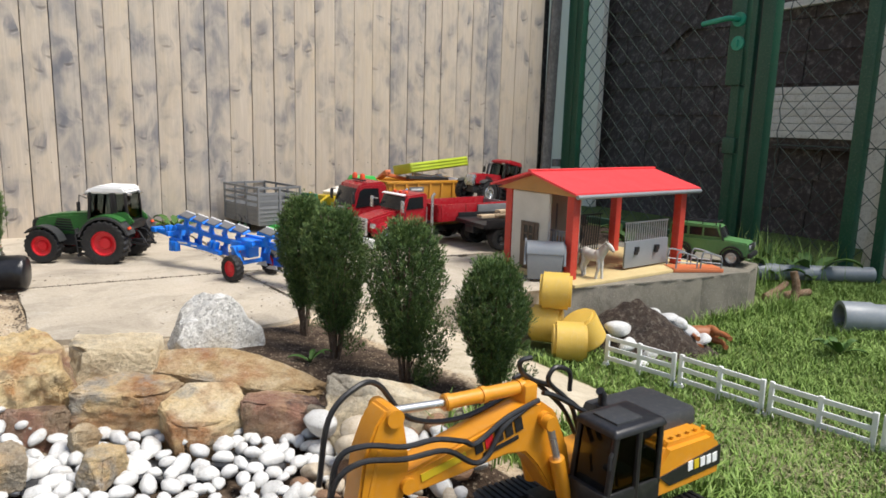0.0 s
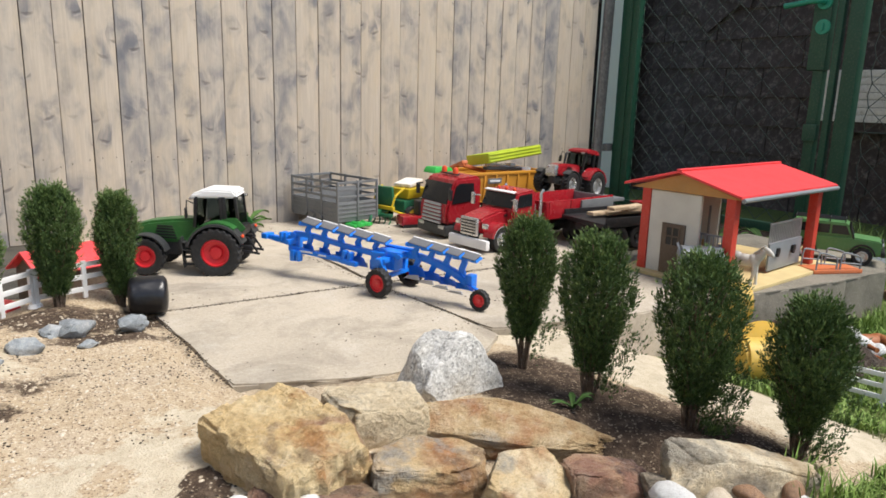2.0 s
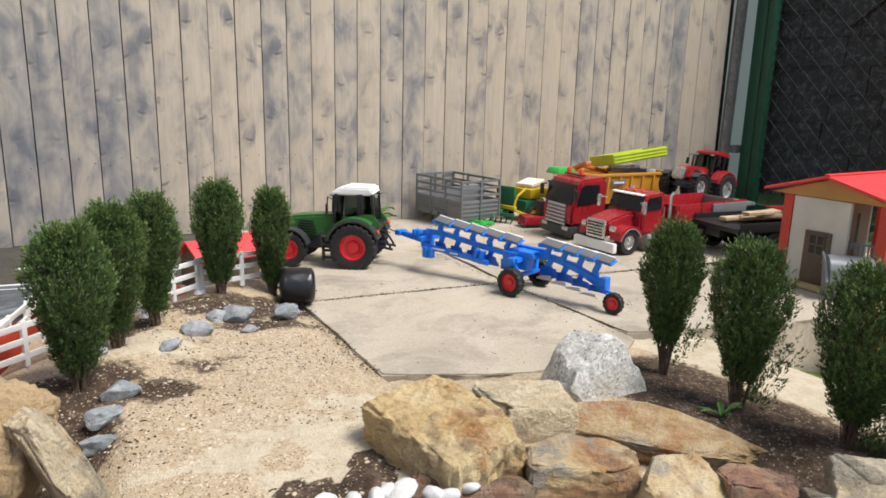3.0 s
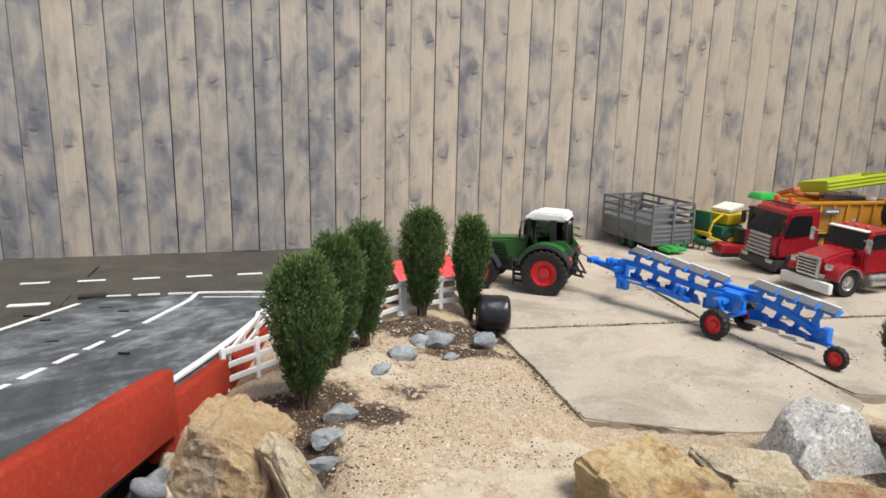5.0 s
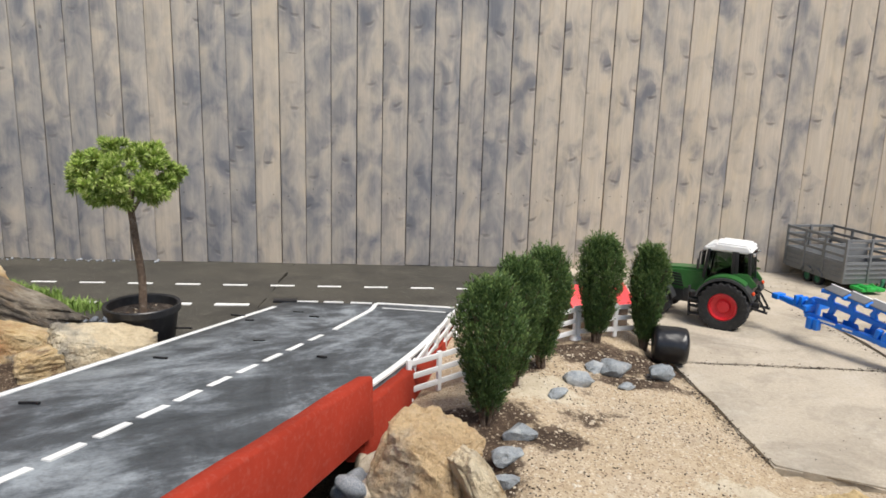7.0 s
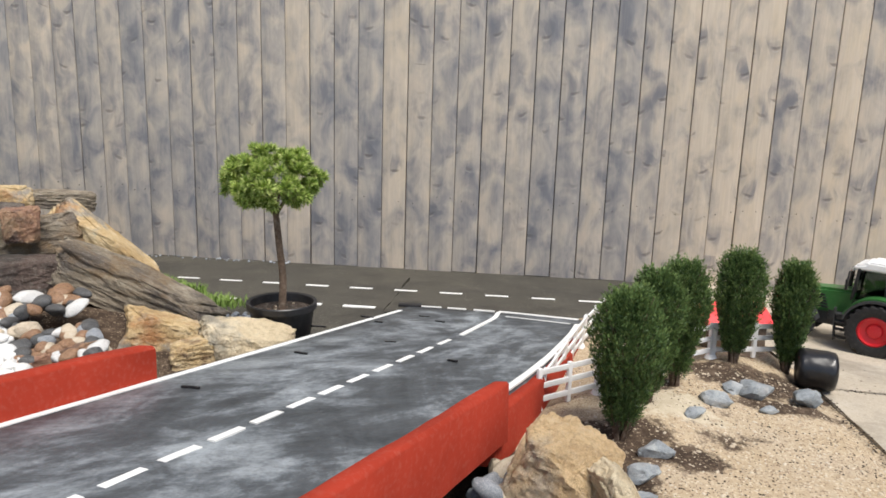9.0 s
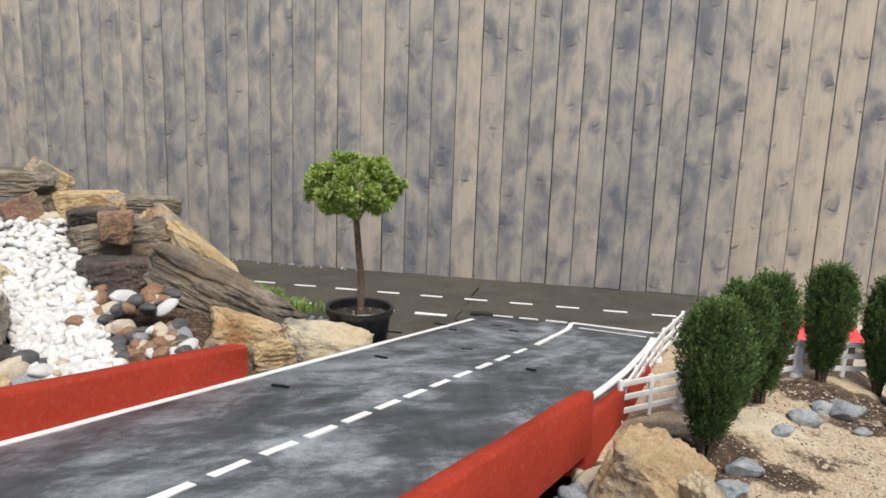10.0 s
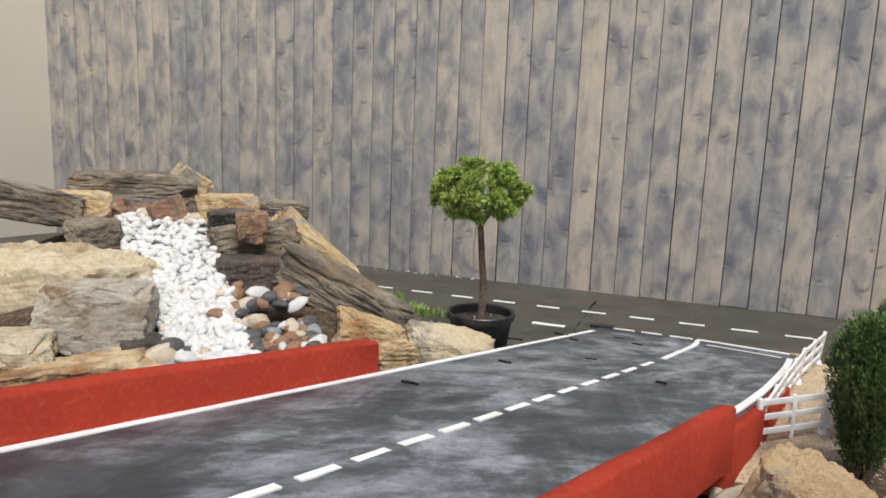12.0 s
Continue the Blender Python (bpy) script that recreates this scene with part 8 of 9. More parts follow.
def wheelie_bin():
    t = thing("waste_container", pose(1.040, 1.203, 0.0, 0, 0, -42), "grey toy waste container with domed lid", "container")
    part("body", box(B(), (0.075, 0.058, 0.060), (0, 0, 0.036), bevel=0.003, taper=(1.1, 1.1)), M["bin"], t)
    bm = B()
    rows = []
    for i in range(11):
        a = math.pi * i / 10
        rows.append([bm.verts.new((x, -0.033 * math.cos(a), 0.066 + 0.026 * math.sin(a))) for x in (-0.042, 0.042)])
    for p, q in zip(rows, rows[1:]):
        bm.faces.new((p[0], q[0], q[1], p[1]))
    bm.faces.new([r[0] for r in rows])
    bm.faces.new([r[1] for r in reversed(rows)])
    bmesh.ops.recalc_face_normals(bm, faces=list(bm.faces))
    part("lid", bm, M["bin"], t, "domed grey lid", 50)
    for s in (1, -1):
        part("lid_arm", tube(B(), smooth_path([(s * 0.045, -0.03, 0.04), (s * 0.045, -0.012, 0.075), (s * 0.045, 0.022, 0.092)], 4), 0.003, 6), M["bin"], t)
        for y in (0.02, -0.02):
            part("castor", cyl(B(), 0.005, 0.005, (s * 0.028, y, 0.005), (90, 0, 0), 12), M["black"], t)
    return t


wheelie_bin()


def jeep(m):
    t = thing("off_road_car", m, "green toy off-road car with roof rack", "car")
    bm = prism(B(), [(-0.125, 0.035), (0.125, 0.035), (0.128, 0.062), (0.124, 0.078), (0.048, 0.084), (-0.125, 0.084)], 0.098, bevel=0.004)
    body = part("body", bm, M["lgreen"], t, "", 45)
    bm = prism(B(), [(-0.124, 0.082), (0.050, 0.082), (0.032, 0.124), (-0.122, 0.126)], 0.090, bevel=0.004)
    cab = part("cabin", bm, M["lgreen"], t, "", 45)
    for s in (1, -1):
        for a, b in ((-0.116, -0.066), (-0.058, -0.018), (-0.012, 0.030)):
            part("side_window", prism(B(), [(a, 0.090), (b + (0.008 if b > 0 else 0), 0.090), (b - (0.004 if b > 0 else 0), 0.117), (a, 0.117)], 0.002, (0, s * 0.0452, 0)), M["window"], cab)
    part("windscreen", box(B(), (0.0025, 0.078, 0.034), (0.0425, 0, 0.104), (0, -24, 0), 0.0008), M["window"], cab)
    bm = box(B(), (0.006, 0.07, 0.024), (0.127, 0, 0.064), bevel=0.002)
    part("grille", bm, M["black"], t)
    part("bumper", box(B(), (0.012, 0.108, 0.014), (0.132, 0, 0.040), bevel=0.003), M["black"], t)
    for s in (1, -1):
        part("headlight", cyl(B(), 0.008, 0.004, (0.1295, s * 0.038, 0.066), (0, 90, 0), 16), M["silver"], t)
        for x in (-0.080, 0.078):
            wheel(t, (x, s * 0.046, 0.028), 0.028, 0.020, "silver", 14, "wheel", s)
            part("wheel_arch", fender(B(), 0.031, 0.018, (x, s * 0.046, 0.030), 5, 175, 0.005), M["black"], t)
    bm = B()
    for y in (-0.036, -0.018, 0.0, 0.018, 0.036):
        tube(bm, [(-0.118, y, 0.134), (0.022, y, 0.134)], 0.0018, 5)
    for x in (-0.118, -0.07, -0.02, 0.022):
        tube(bm, [(x, -0.04, 0.134), (x, 0.04, 0.134)], 0.0018, 5)
        for s in (1, -1):
            tube(bm, [(x, s * 0.04, 0.126), (x, s * 0.04, 0.140)], 0.0018, 5)
    part("roof_rack", bm, M["black"], t)
    part("snorkel", tube(B(), [(0.05, -0.05, 0.08), (0.036, -0.05, 0.12), (0.036, -0.05, 0.132)], 0.003, 8), M["black"], t)
    return t


jeep(pose(1.632, 1.178, -0.004, 0, 0, -68) @ Matrix.Scale(0.84, 4))
ramp_tray = thing("cattle_pen_floor", pose(1.482, 1.118, -0.0035, 0, 0, -27) @ Matrix.Scale(1.22, 4), "small orange plastic platform with grey railings", "platform")
part("plate", box(B(), (0.11, 0.05, 0.008), (0, 0, 0.004), bevel=0.0015), M["orange"], ramp_tray)
for y in (-0.022, 0.022):
    for a in (-0.05, 0.004):
        part("railing", tube(B(), smooth_path([(a, y, 0.008), (a + 0.002, y, 0.036), (a + 0.010, y, 0.042), (a + 0.040, y, 0.034), (a + 0.046, y, 0.026), (a + 0.046, y, 0.008)], 4), 0.0018, 6), M["bin"], ramp_tray, "grey bent railing")
        part("railing", tube(B(), [(a + 0.002, y, 0.022), (a + 0.046, y, 0.018)], 0.0014, 6), M["bin"], ramp_tray)

# ---- straw bales, bale wrap, hut ----
def bale(x, y, z, yaw, pitch=0):
    bm = cyl(B(), 0.039, 0.066, (0, 0, 0), (0, 90, 0), 36, bevel=0.006)
    for k in range(5):
        lathe(bm, [(0.0389, -0.0012), (0.0392, 0), (0.0389, 0.0012)], (-0.022 + 0.011 * k, 0, 0), (0, 90, 0), 36, False)
    ob = emit("round_bale", bm, M["straw"], None, "yellow round toy straw bale", 40)
    ob.matrix_world = pose(x, y, z, 0, pitch, yaw)
    return tagged(ob, category="bale", group="stacked straw bales")


bale(0.945, 1.085, -0.062, -52)
bale(0.955, 1.072, 0.012, -46)
bale(0.915, 0.985, -0.068, -40)
bale(0.985, 1.015, -0.064, -20, 60)
def pillow():
    """A squat roll with soft, slightly creased ends."""
    b = bmesh.new()
    bmesh.ops.create_icosphere(b, subdivisions=4, radius=1.0)
    for v in b.verts:
        c = v.co
        r = math.hypot(c.y, c.z)
        k = 1 + 0.05 * noise.noise(c * 5)
        x = math.copysign(abs(c.x) ** 0.45, c.x) * 0.034
        rr = (1 - abs(c.x) ** 5) ** 0.5 * 0.0345 * k
        v.co = Vector((x, c.y / max(r, 1e-6) * rr, c.z / max(r, 1e-6) * rr)) if r > 1e-6 else Vector((x, 0, 0))
    return b


wrap = emit("wrapped_bale", pillow(), M["wrap"], None, "black plastic-wrapped silage bale on the sand", 50)
wrap.matrix_world = pose(0.004, 1.632, 0.036, 0, 0, -16)
tagged(wrap, category="bale")
hut = thing("toy_hut", pose(-0.095, 1.84, 0.0, 0, 0, 20), "small toy hut with red roof behind the hedge", "hut")
part("hut_body", box(B(), (0.13, 0.09, 0.06), (0, 0, 0.03), bevel=0.002), M["woodpl"], hut, "brown walls")
for s in (1, -1):
    part("roof_slope", box(B(), (0.155, 0.068, 0.004), (0, s * 0.028, 0.078), (-s * 34, 0, 0), 0.001), M["roofred"], hut, "red roof slope")
part("gable", prism(B(), [(-0.045, 0.06), (0.045, 0.06), (0, 0.094)], 0.126, (0, 0, 0), (0, 0, 90)), M["woodpl"], hut)
for k, (x, y, c) in enumerate(((-0.21, 1.72, "roofred"), (-0.30, 1.68, "roofred"))):
    ob = emit("toy_roof_tile", box(B(), (0.05, 0.035, 0.018), bevel=0.004, taper=(0.7, 0.9)), M[c], None, "small red plastic block behind the fence")
    ob.matrix_world = pose(x, y, ground_z(x, y) + 0.009, 0, 0, 30 + 40 * k)
    tagged(ob, category="toy block")

# ---- soil heap with white stones, pipes and logs beside the base ----
def heap_z(x, y):
    """The soil mound's height over a place."""
    c, q = math.cos(radians(-52)), math.sin(radians(-52))
    u, v = (x - 1.125) * c + (y - 1.0) * q, -(x - 1.125) * q + (y - 1.0) * c
    t = math.hypot(u / 0.185, v / 0.105)
    return -0.118 + 0.112 * max(0.0, 1 - t) ** 1.1 + 0.008 * noise.noise((x * 40, y * 40, 4.0)) * (t < 1.05)


def heap():
    n = 56
    verts = [(0.94 + 0.38 * i / n, 0.84 + 0.32 * j / n) for j in range(n + 1) for i in range(n + 1)]
    verts = [(x, y, heap_z(x, y)) for x, y in verts]
    faces = [(j * (n + 1) + i, j * (n + 1) + i + 1, (j + 1) * (n + 1) + i + 1, (j + 1) * (n + 1) + i) for j in range(n) for i in range(n)]
    faces = [f for f in faces if max(verts[k][2] for k in f) > -0.1165 and all(verts[k][1] < 1.10 - 0.1 * (verts[k][0] - 1.0) for k in f)]
    ob = raw("soil_mound", verts, faces, M["soil"], None, "heap of dark brown garden soil", True)
    tagged(ob, category="soil")


heap()
for x, y, s in ((1.160, 1.045, 0.050), (1.172, 1.018, 0.044), (1.182, 0.992, 0.046), (1.192, 0.966, 0.042), (1.204, 0.942, 0.046), (1.214, 0.920, 0.040), (1.224, 0.898, 0.036), (1.03, 1.055, 0.062), (1.062, 0.985, 0.058), (1.055, 0.955, 0.044), (1.08, 0.915, 0.034), (1.03, 0.90, 0.030)):
    pebble("whitepeb", x, y, max(heap_z(x, y), -0.116) + 0.2 * s, s, rnd, "white stones round the soil heap", 20)


def pipe(a, b, r, label):
    d = Vector(b) - Vector(a)
    bm = lathe(B(), [(r * 0.86, 0.0), (r * 1.12, 0.0), (r * 1.12, 0.07), (r, 0.078), (r, d.length), (r * 0.88, d.length), (r * 0.88, 0.01), (r * 0.86, 0.0)], seg=30, close=False)
    ob = emit("drain_pipe", bm, M["pipe"], None, label, 40)
    ob.matrix_world = Matrix.Translation(a) @ d.to_track_quat("Z", "Y").to_matrix().to_4x4()
    tagged(ob, category="pipe", group="drain pipes")


pipe((1.965, 1.245, -0.078), (2.27, 1.03, -0.078), 0.024, "grey plastic drain pipe beside the base")
pipe((1.655, 0.825, -0.078), (1.98, 0.55, -0.078), 0.034, "grey plastic drain pipe lying in the grass")
for a, b, r in (((1.76, 1.075, -0.105), (1.93, 1.045, -0.098), 0.012), ((1.78, 1.09, -0.105), (1.92, 1.11, -0.085), 0.010), ((1.815, 1.028, -0.118), (1.822, 1.038, -0.025), 0.012)):
    bm = tube(B(), smooth_path([a, tuple((p + q) / 2 + e for p, q, e in zip(a, b, (0.006, -0.006, 0.004))), b], 5), r, 12, r * 0.85)
    tagged(emit("log", bm, M["post"], None, "weathered brown branch beside the base", 50), category="log", group="old branches")


# ---- gate, wire fence and the shingled shed behind ----
def gate_post(y, x, z0, z1, sx, sy, label, lean=0.0):
    ob = emit("gate_post", box(B(), (sx, sy, z1 - z0), (0, 0, (z1 + z0) / 2), bevel=0.003), M["gate"], None, label)
    ob.matrix_world = pose(x, y, 0, 0, 0, lean)
    return tagged(ob, category="post", group="green gate posts")


gate_post(2.475, 2.345, -0.12, 1.5, 0.05, 0.055, "dark green square steel gate post")
gate_post(1.497, 2.335, -0.12, 1.5, 0.05, 0.05, "dark green square steel post with stop")
gate_post(1.150, 2.34, -0.14, 1.5, 0.040, 0.040, "dark green round-edged fence post")
gate_post(1.050, 2.34, -0.14, 1.5, 0.030, 0.030, "dark green thin fence post")
box_structure("trim", (0.058, 0.014, 1.7), (2.277, 2.546, 0.75), M["greyboard"], "grey weathered end board of the fence", "board", (0, 1.2, 0))
box_structure("wall_white", (0.04, 0.68, 2.1), (3.025, 3.275, 0.80), M["plaster"], "white rendered wall beside the shed", "wall")
latch = emit("hinge_plate", box(B(), (0.05, 0.03, 0.035), bevel=0.004), M["greyboard"], None, "grey fixing block on the gate post")
latch.matrix_world = pose(2.33, 2.535, 0.178)
tagged(latch, category="bracket")


def wire_mesh(name, y0, y1, z0, z1, x, parent, label, pitch=0.082):
    """Diamond chain-link: zigzag wires hooked into each other, as one part."""
    bm = B()
    k = 0
    n = int((z1 - z0) / (pitch * 0.5))
    y = y0
    while y < y1:
        pts = []
        for i in range(n + 1):
            s = ((i + k) % 2) * pitch * 0.5
            pts.append((x + (0.0012 if i % 2 else -0.0012), min(y1, y + s), z0 + (z1 - z0) * i / n))
        tube(bm, pts, 0.0019, 4)
        y += pitch * 0.5
        k += 1
    return tagged(part(name, bm, M["wire"], parent, label, 60), kind="stuff")


def garden_gate():
    g = thing("garden_gate", pose(0, 0, 0), "dark green steel garden gate with chain-link infill", "gate")
    for y in (2.425, 1.605):
        part("stile", box(B(), (0.036, 0.036, 1.5), (2.335, y, 0.66), bevel=0.003), M["gate"], g)
    part("lock_case", box(B(), (0.042, 0.062, 0.36), (2.328, 1.612, 0.70), bevel=0.004), M["gate"], g, "flat green lock case")
    part("stop_bar", box(B(), (0.03, 0.022, 1.5), (2.322, 1.550, 0.66), bevel=0.003), M["gate"], g)
    part("lower_catch", box(B(), (0.03, 0.05, 0.06), (2.315, 1.60, 0.30), bevel=0.006), M["gate"], g)
    part("rail", box(B(), (0.032, 0.84, 0.032), (2.335, 2.005, -0.07), bevel=0.003), M["gate"], g)
    part("rail", box(B(), (0.032, 0.84, 0.032), (2.335, 2.005, 1.40), bevel=0.003), M["gate"], g)
    bm = cyl(B(), 0.026, 0.010, (2.303, 1.605, 0.752), (0, 90, 0), 24, bevel=0.002)
    tube(bm, smooth_path([(2.300, 1.605, 0.752), (2.268, 1.605, 0.752), (2.255, 1.622, 0.752), (2.255, 1.66, 0.748), (2.258, 1.725, 0.742)], 6), 0.0095, 12)
    part("handle", bm, M["handle"], g, "sea-green plastic lever handle")
    bm = cyl(B(), 0.026, 0.008, (2.303, 1.602, 0.668), (0, 90, 0), 24, bevel=0.002)
    box(bm, (0.012, 0.009, 0.026), (2.299, 1.602, 0.668), bevel=0.002)
    part("lock_rosette", bm, M["handle"], g, "round green lock plate")
    wire_mesh("chain_link", 1.62, 2.41, -0.05, 1.36, 2.345, g, "thin green chain-link wire")
    f = thing("wire_fence", pose(0, 0, 0), "green chain-link fence beside the gate", "fence")
    wire_mesh("chain_link", 0.20, 1.44, -0.10, 1.30, 2.345, f, "thin green chain-link wire")
    for z in (0.31, 1.20):
        part("tension_wire", tube(B(), [(2.345, 0.2, z), (2.345, 1.45, z)], 0.0022, 6), M["wire"], f)
    part("weathered_post", box(B(), (0.05, 0.16, 1.6), (2.47, 1.02, 0.60), (4, 0, 0), 0.004), M["paleboard"], f, "pale post behind the wire")


garden_gate()


def shed():
    """The shingled wall behind the gate: rows of overlapping dark shingles, and a stack of pale boards."""
    back = box_structure("wall_east", (0.05, 4.2, 2.6), (3.13, 1.6, 1.0), M["shingle"], "dark shed wall clad with asphalt shingles", "wall")
    rnd = random.Random(6)
    meshes = []
    for w in (0.20, 0.26, 0.32):
        bm = box(B(), (0.007, w - 0.004, 0.175), bevel=0.0012)
        me = bpy.data.meshes.new("shingle")
        bm.to_mesh(me)
        bm.free()
        me.materials.append(M["shingle"])
        meshes.append((w, me))
    z = -0.05
    while z < 1.6:
        y = 0.3 + rnd.uniform(-0.2, 0)
        while y < 3.4:
            w, me = rnd.choice(meshes)
            ob = new("shingle", me)
            ob.parent = back
            ob.location = (3.093 + rnd.uniform(-0.002, 0.002), y + w / 2, z)
            ob.rotation_euler = (rnd.uniform(-0.012, 0.012), 0.055, 0)
            y += w
        z += 0.142
    for k, (y, zz, r) in enumerate(((2.62, 0.93, 32), (2.50, 0.90, -38), (2.42, 0.98, 18))):
        ob = new("shingle", meshes[1][1])
        ob.parent = back
        ob.location = (3.078 - 0.004 * k, y, zz)
        ob.rotation_euler = (radians(r), 0.03, 0)
    for k in range(7):
        ob = emit("board", box(B(), (0.035, 0.62, 0.0305), bevel=0.002), M["paleboard"], None, "pale sawn board stacked against the shed")
        ob.matrix_world = pose(3.035, 1.61 + 0.01 * (k % 2), 0.346 + 0.032 * k, 0, 0, 0.4 * (k - 3))
        tagged(ob, category="board", group="stacked pale boards")
    ob = emit("panel", box(B(), (0.012, 0.42, 1.5), bevel=0.003), M["paleboard"], None, "pale panel leaning behind the wire fence")
    ob.matrix_world = pose(3.005, 1.235, 0.50, 1.5, 0, 0)
    tagged(ob, category="panel")
    ob = emit("board_bracket", box(B(), (0.03, 0.55, 0.05), bevel=0.003), M["shingle"], None, "dark batten carrying the pale boards")
    ob.matrix_world = pose(3.05, 1.6, 0.308)
    tagged(ob, category="batten")
    ob = emit("board", box(B(), (0.03, 0.7, 0.03), bevel=0.003), M["paleboard"], None, "pale board under the shed eaves")
    ob.matrix_world = pose(3.06, 1.55, 0.93, -3, 0, 0)
    tagged(ob, category="board")


shed()


# ---- the excavator on the grass ----
def excavator(m):
    """A tracked excavator; the boom points along +x and the slewing axis stands at the origin."""
    e = thing("excavator", m, "yellow toy tracked excavator with black cab", "excavator")
    for s in (1, -1):
        outline = []
        for i in range(9):
            a = radians(90 + 180 * i / 8)
            outline.append((-0.115 + 0.027 * math.cos(a), 0.028 + 0.027 * math.sin(a)))
        for i in range(9):
            a = radians(-90 + 180 * i / 8)
            outline.append((0.115 + 0.027 * math.cos(a), 0.028 + 0.027 * math.sin(a)))
        track = part("track", prism(B(), outline, 0.044, (0, s * 0.075, 0), bevel=0.002), M["black"], e, "black crawler track", 50)
        for i in range(26):
            part("track_pad", box(B(), (0.006, 0.046, 0.004), (-0.122 + 0.0098 * i, s * 0.075, 0.0565)), M["black"], track)
        for i in range(5):
            for q in (1, -1):
                a = radians(-60 + 30 * i)
                part("track_pad", box(B(), (0.004, 0.046, 0.006), (q * (0.115 + 0.028 * math.cos(a)), s * 0.075, 0.028 + 0.028 * math.sin(a)), (0, -q * math.degrees(a), 0)), M["black"], track)
        for x in (-0.115, -0.06, 0, 0.06, 0.115):
            bm = cyl(B(), 0.018 if abs(x) > 0.1 else 0.010, 0.006, (x, s * 0.098, 0.028 if abs(x) > 0.1 else 0.018), (90, 0, 0), 18)
            part("roller", bm, M["chassis"], track)
    part("undercarriage", box(B(), (0.15, 0.12, 0.03), (0, 0, 0.045), bevel=0.004), M["chassis"], e)
    part("slew_ring", cyl(B(), 0.05, 0.02, (0, 0, 0.068), seg=28), M["chassis"], e)
    # upper body
    bm = prism(B(), [(-0.155, 0.082), (0.06, 0.078), (0.06, 0.112), (-0.02, 0.118), (-0.045, 0.150), (-0.13, 0.150), (-0.152, 0.136), (-0.158, 0.105)], 0.145, (0, 0, 0), bevel=0.007)
    body = part("body", bm, M["yellow"], e, "orange-yellow rounded engine housing", 45)
    bm = box(B(), (0.125, 0.100, 0.024), (-0.080, -0.010, 0.158), bevel=0.006, taper=(0.94, 0.9))
    box(bm, (0.05, 0.085, 0.014), (-0.128, -0.010, 0.160), bevel=0.005, taper=(0.8, 0.9))
    part("engine_cover", bm, M["chassis"], body, "dark grey engine cover")
    for k in range(6):
        part("bolt", cyl(B(), 0.0028, 0.006, (-0.128 + 0.016 * k, 0.060, 0.151), seg=8), M["yellow"], body)
    part("exhaust", tube(B(), [(-0.03, -0.03, 0.155), (-0.03, -0.03, 0.185), (-0.024, -0.03, 0.192)], 0.006, 12), M["black"], body, "black ribbed exhaust")
    part("exhaust_base", cyl(B(), 0.010, 0.01, (-0.03, -0.03, 0.166), seg=14), M["black"], body)
    part("name_band", prism(B(), [(-0.152, 0.100), (-0.05, 0.096), (-0.03, 0.112), (-0.15, 0.128)], 0.0016, (0, 0.0735, 0)), M["black"], body, "black band on the side")
    for k in range(5):
        part("name_bar", box(B(), (0.009, 0.0014, 0.013), (-0.138 + 0.0125 * k, 0.0746, 0.1135), (0, 6, 0)), M["whitepl"] if k != 3 else M["jyellow"], body)
    # cab on the left
    cab = part("cab", box(B(), (0.098, 0.066, 0.03), (0.018, 0.041, 0.098), bevel=0.004), M["black"], e, "black cab base", 45)
    for x, y in ((0.062, 0.012), (0.062, 0.070), (-0.028, 0.012), (-0.028, 0.070), (0.012, 0.071)):
        part("pillar", tube(B(), [(x, y, 0.085), (x - (0.012 if x > 0.05 else 0), y, 0.184)], 0.0044, 8), M["black"], cab)
    part("roof", box(B(), (0.094, 0.070, 0.010), (0.011, 0.041, 0.187), bevel=0.004, taper=(0.92, 0.9)), M["black"], cab, "glossy black roof", 50)
    part("hatch", box(B(), (0.045, 0.040, 0.004), (0.018, 0.041, 0.1925), bevel=0.0015), M["chassis"], cab)
    part("windscreen", box(B(), (0.0015, 0.054, 0.072), (0.056, 0.041, 0.148), (0, -7, 0)), M["smoked"], cab, "smoked windscreen")
    part("side_window", box(B(), (0.040, 0.0015, 0.072), (0.033, 0.0705, 0.148)), M["smoked"], cab, "smoked side window")
    part("side_window", box(B(), (0.036, 0.0015, 0.072), (-0.008, 0.0705, 0.148)), M["smoked"], cab, "smoked side window")
    part("rear_wall", box(B(), (0.004, 0.058, 0.04), (-0.030, 0.041, 0.125), bevel=0.001), M["black"], cab)
    seat = part("seat", box(B(), (0.03, 0.032, 0.008), (0.006, 0.041, 0.118), bevel=0.003), M["chassis"], cab)
    part("backrest", box(B(), (0.008, 0.032, 0.042), (-0.012, 0.041, 0.140), (0, -8, 0), 0.003), M["chassis"], cab)
    for y in (0.02, 0.062):
        part("lever", tube(B(), [(0.034, y, 0.112), (0.038, y, 0.138)], 0.002, 6), M["chassis"], cab)
    part("mirror", tube(B(), [(0.058, 0.072, 0.165), (0.072, 0.082, 0.168), (0.074, 0.084, 0.155)], 0.0025, 6), M["black"], cab)
    # boom, from the pivot up to the elbow and down to the stick
    boom_pts = [(0.045, 0.095), (0.055, 0.140), (0.080, 0.195), (0.104, 0.213), (0.130, 0.212), (0.170, 0.201), (0.240, 0.182), (0.296, 0.168), (0.303, 0.152), (0.288, 0.142), (0.225, 0.148), (0.155, 0.156), (0.128, 0.152), (0.108, 0.130), (0.078, 0.085)]
    boom = part("boom", prism(B(), boom_pts, 0.040, (0, -0.022, 0), bevel=0.003), M["yellow"], e, "bent orange-yellow boom", 45)
    part("boom_pin", cyl(B(), 0.009, 0.054, (0.102, -0.022, 0.192), (90, 0, 0), 18), M["yellow"], boom)
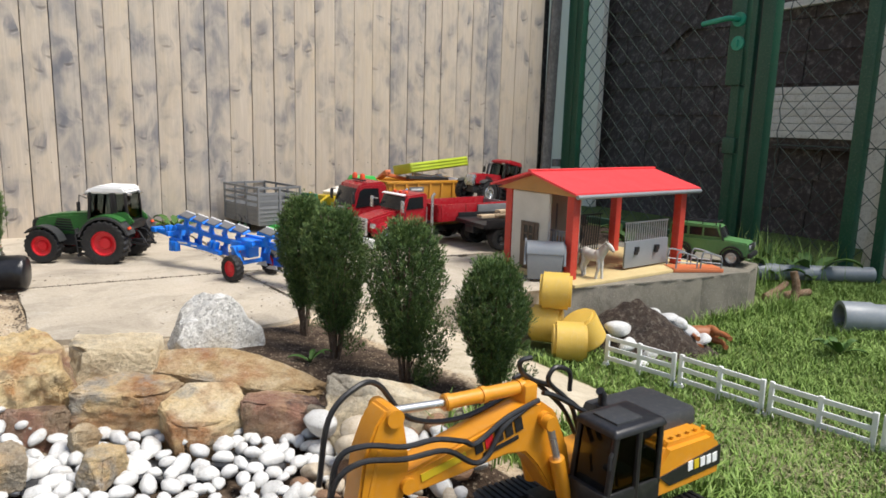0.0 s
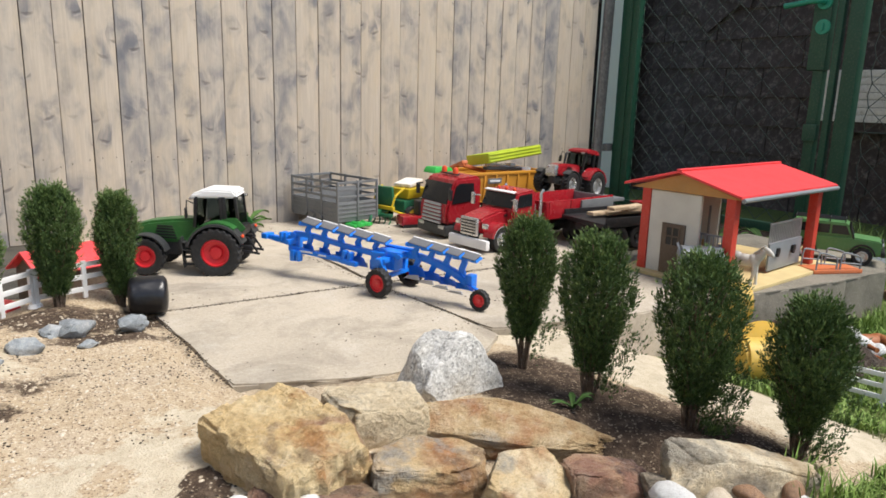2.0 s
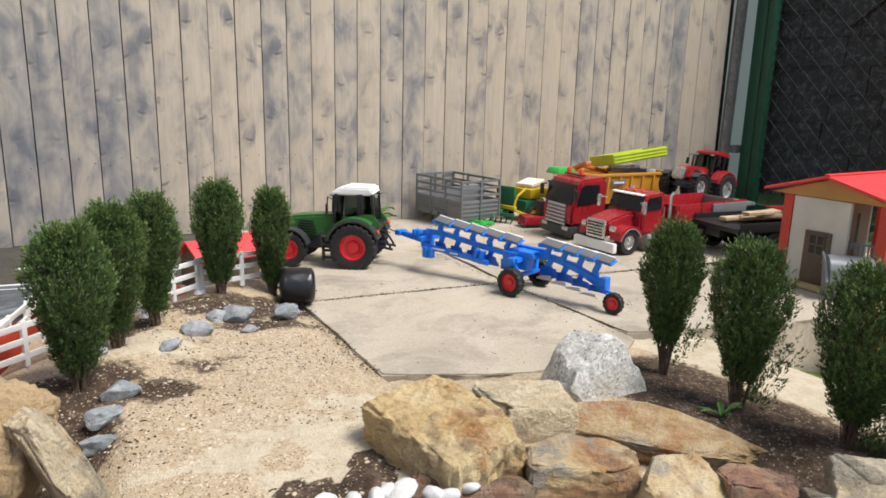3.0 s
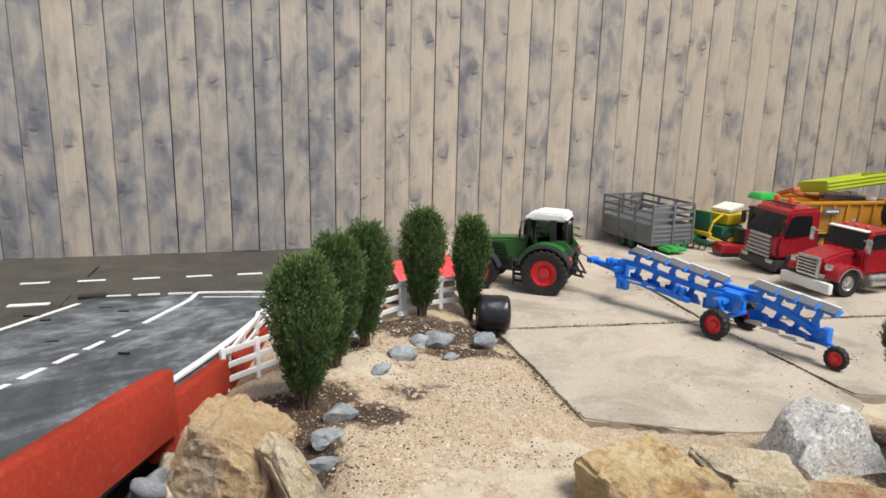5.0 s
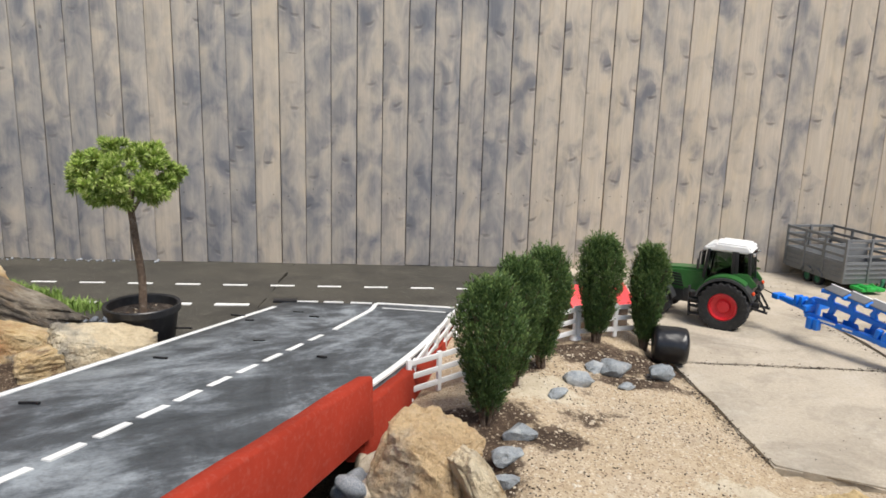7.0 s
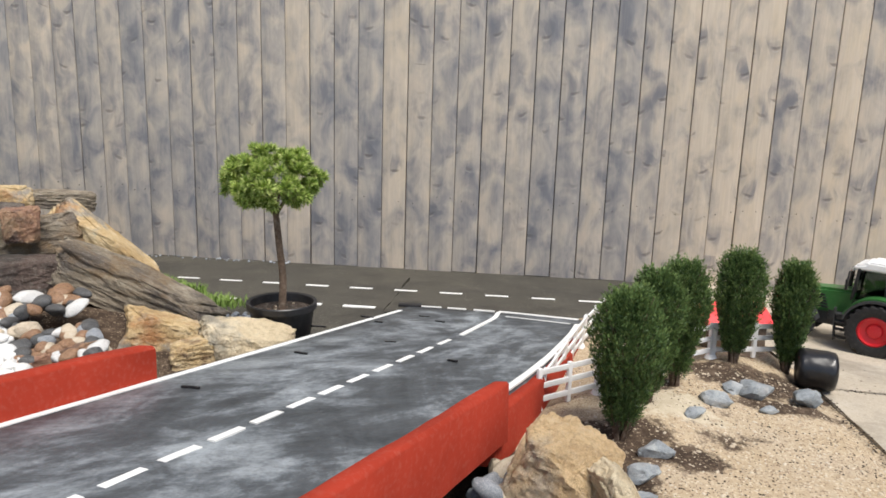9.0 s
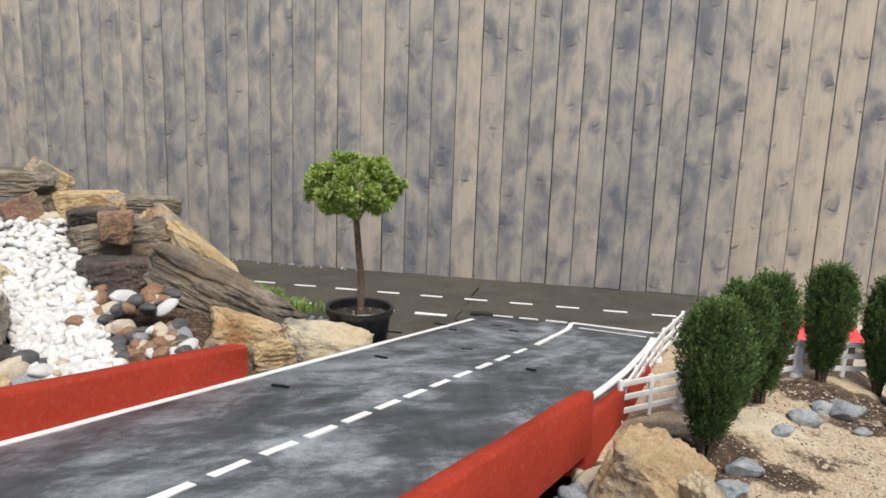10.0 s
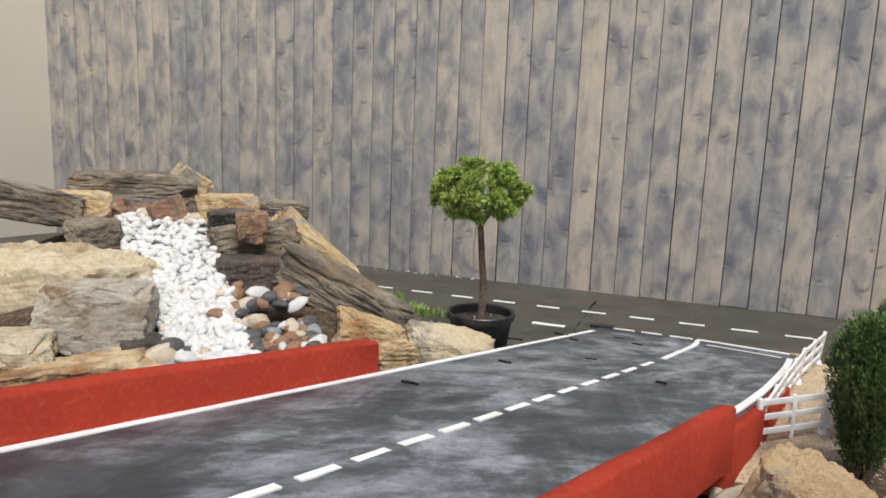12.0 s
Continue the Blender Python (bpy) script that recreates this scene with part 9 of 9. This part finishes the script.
    part("tip_pin", cyl(B(), 0.009, 0.050, (0.291, -0.022, 0.156), (90, 0, 0), 18), M["yellow"], boom)
    for k in range(5):
        part("name_bar", box(B(), (0.011, 0.0014, 0.017), (0.140 + 0.0145 * k, -0.0012, 0.192 - 0.0034 * k), (0, 14, 0)), M["black"] if k != 3 else M["wheelred"], boom, "dark lettering bar")
    part("name_bar", box(B(), (0.052, 0.0014, 0.005), (0.165, -0.0012, 0.171), (0, 12, 0)), M["black"], boom)
    part("stripe", box(B(), (0.06, 0.0014, 0.009), (0.245, -0.0012, 0.166), (0, 12, 0)), M["jyellow"], boom, "yellow stripe with small print")
    for s in (1, -1):
        y = -0.022 + s * 0.032
        cylinder = part("boom_cylinder", tube(B(), [(0.068, y, 0.080), (0.086, y, 0.140)], 0.0095, 14), M["yellow"], e)
        part("piston_rod", tube(B(), [(0.086, y, 0.140), (0.102, y, 0.190)], 0.0048, 12), M["silver"], cylinder, "bright piston rod")
        part("cylinder_eye", cyl(B(), 0.009, 0.012, (0.102, y, 0.190), (90, 0, 0), 14), M["yellow"], cylinder)
    cylinder = part("stick_cylinder", tube(B(), [(0.118, -0.022, 0.228), (0.235, -0.022, 0.231)], 0.0085, 16), M["yellow"], e)
    for x in (0.124, 0.180, 0.230):
        part("cylinder_collar", cyl(B(), 0.0100, 0.007, (x, -0.022, 0.228 + 0.0256 * (x - 0.118)), (0, 90, 0), 16), M["yellow"], cylinder)
    part("piston_rod", tube(B(), [(0.235, -0.022, 0.231), (0.308, -0.022, 0.236)], 0.0048, 12), M["silver"], cylinder, "bright piston rod")
    part("cylinder_lug", box(B(), (0.020, 0.030, 0.030), (0.117, -0.022, 0.220), bevel=0.004), M["yellow"], boom)
    stick = part("stick", prism(B(), [(0.301, 0.244), (0.316, 0.246), (0.328, 0.232), (0.342, 0.197), (0.354, 0.110), (0.354, 0.030), (0.338, 0.030), (0.312, 0.105), (0.290, 0.148), (0.287, 0.180), (0.294, 0.223)], 0.036, (0, -0.022, 0), bevel=0.003), M["yellow"], e, "orange-yellow stick", 45)
    part("stick_pin", cyl(B(), 0.010, 0.046, (0.308, -0.022, 0.236), (90, 0, 0), 18), M["yellow"], stick)
    part("rib", box(B(), (0.006, 0.0385, 0.11), (0.336, -0.022, 0.150), (0, -12, 0), 0.002), M["yellow"], stick)
    bucket = B()
    rows = []
    for i in range(9):
        a = radians(-80 + 200 * i / 8)
        rows.append([bucket.verts.new((0.335 + 0.040 * math.cos(a), y, 0.004 + 0.036 * math.sin(a))) for y in (-0.062, 0.018)])
    for p, q in zip(rows, rows[1:]):
        bucket.faces.new((p[0], q[0], q[1], p[1]))
    bucket.faces.new([r[0] for r in rows])
    bucket.faces.new([r[1] for r in reversed(rows)])
    bmesh.ops.recalc_face_normals(bucket, faces=list(bucket.faces))
    part("bucket", bucket, M["yellow"], e, "", 50)
    # hydraulic hoses
    for pts in (
        [(0.010, -0.03, 0.140), (0.030, -0.03, 0.185), (0.065, -0.028, 0.215), (0.100, -0.026, 0.232), (0.122, -0.022, 0.248), (0.126, -0.02, 0.262), (0.112, -0.016, 0.266)],
        [(0.005, -0.01, 0.135), (0.025, -0.012, 0.178), (0.060, -0.014, 0.208), (0.085, -0.014, 0.232), (0.076, -0.012, 0.248), (0.052, -0.012, 0.238), (0.048, -0.014, 0.212)],
        [(0.008, -0.04, 0.135), (0.030, -0.04, 0.172), (0.065, -0.036, 0.205), (0.105, -0.034, 0.236), (0.125, -0.032, 0.236)],
        [(0.0, 0.000, 0.140), (0.022, 0.000, 0.176), (0.050, -0.004, 0.196), (0.080, -0.006, 0.214), (0.100, -0.006, 0.222)],
        [(0.110, -0.002, 0.216), (0.160, 0.000, 0.205), (0.205, 0.004, 0.186), (0.225, 0.006, 0.194), (0.262, 0.006, 0.205), (0.300, 0.004, 0.205), (0.345, 0.002, 0.216), (0.372, -0.004, 0.205), (0.382, -0.006, 0.150)],
        [(0.115, -0.004, 0.214), (0.165, 0.002, 0.196), (0.190, 0.006, 0.168), (0.212, 0.008, 0.166), (0.250, 0.008, 0.190), (0.300, 0.006, 0.192), (0.350, 0.004, 0.200), (0.378, 0.0, 0.180), (0.384, 0.0, 0.12)],
        [(0.115, -0.038, 0.216), (0.200, -0.036, 0.200), (0.270, -0.036, 0.215), (0.310, -0.036, 0.262), (0.340, -0.030, 0.266), (0.372, -0.026, 0.240), (0.384, -0.024, 0.17)],
    ):
        part("hose", tube(B(), smooth_path(pts, 6), 0.0032, 8), M["black"], e, "black hydraulic hose")
    return e


excavator(pose(0.440, 0.466, -0.052, 0, 0, 179) @ Matrix.Scale(0.75, 4))

# small things by the house wall
ob = emit("toy_roof", box(B(), (0.16, 0.10, 0.04), bevel=0.006, taper=(0.6, 1.0)), M["lightred"], None, "orange-red plastic toy behind the rocks")
ob.matrix_world = pose(-2.16, 1.70, 0.232, 0, 0, 20)
tagged(ob, category="toy")
# the dark patch where the ramp meets the road
ob = emit("drain_mat", box(B(), (0.055, 0.022, 0.006), bevel=0.002), M["black"], None, "small flat black piece at the ramp foot")
ob.matrix_world = pose(-0.775, 2.0, 0.002, 0, 0, 4)
tagged(ob, category="rubber piece")
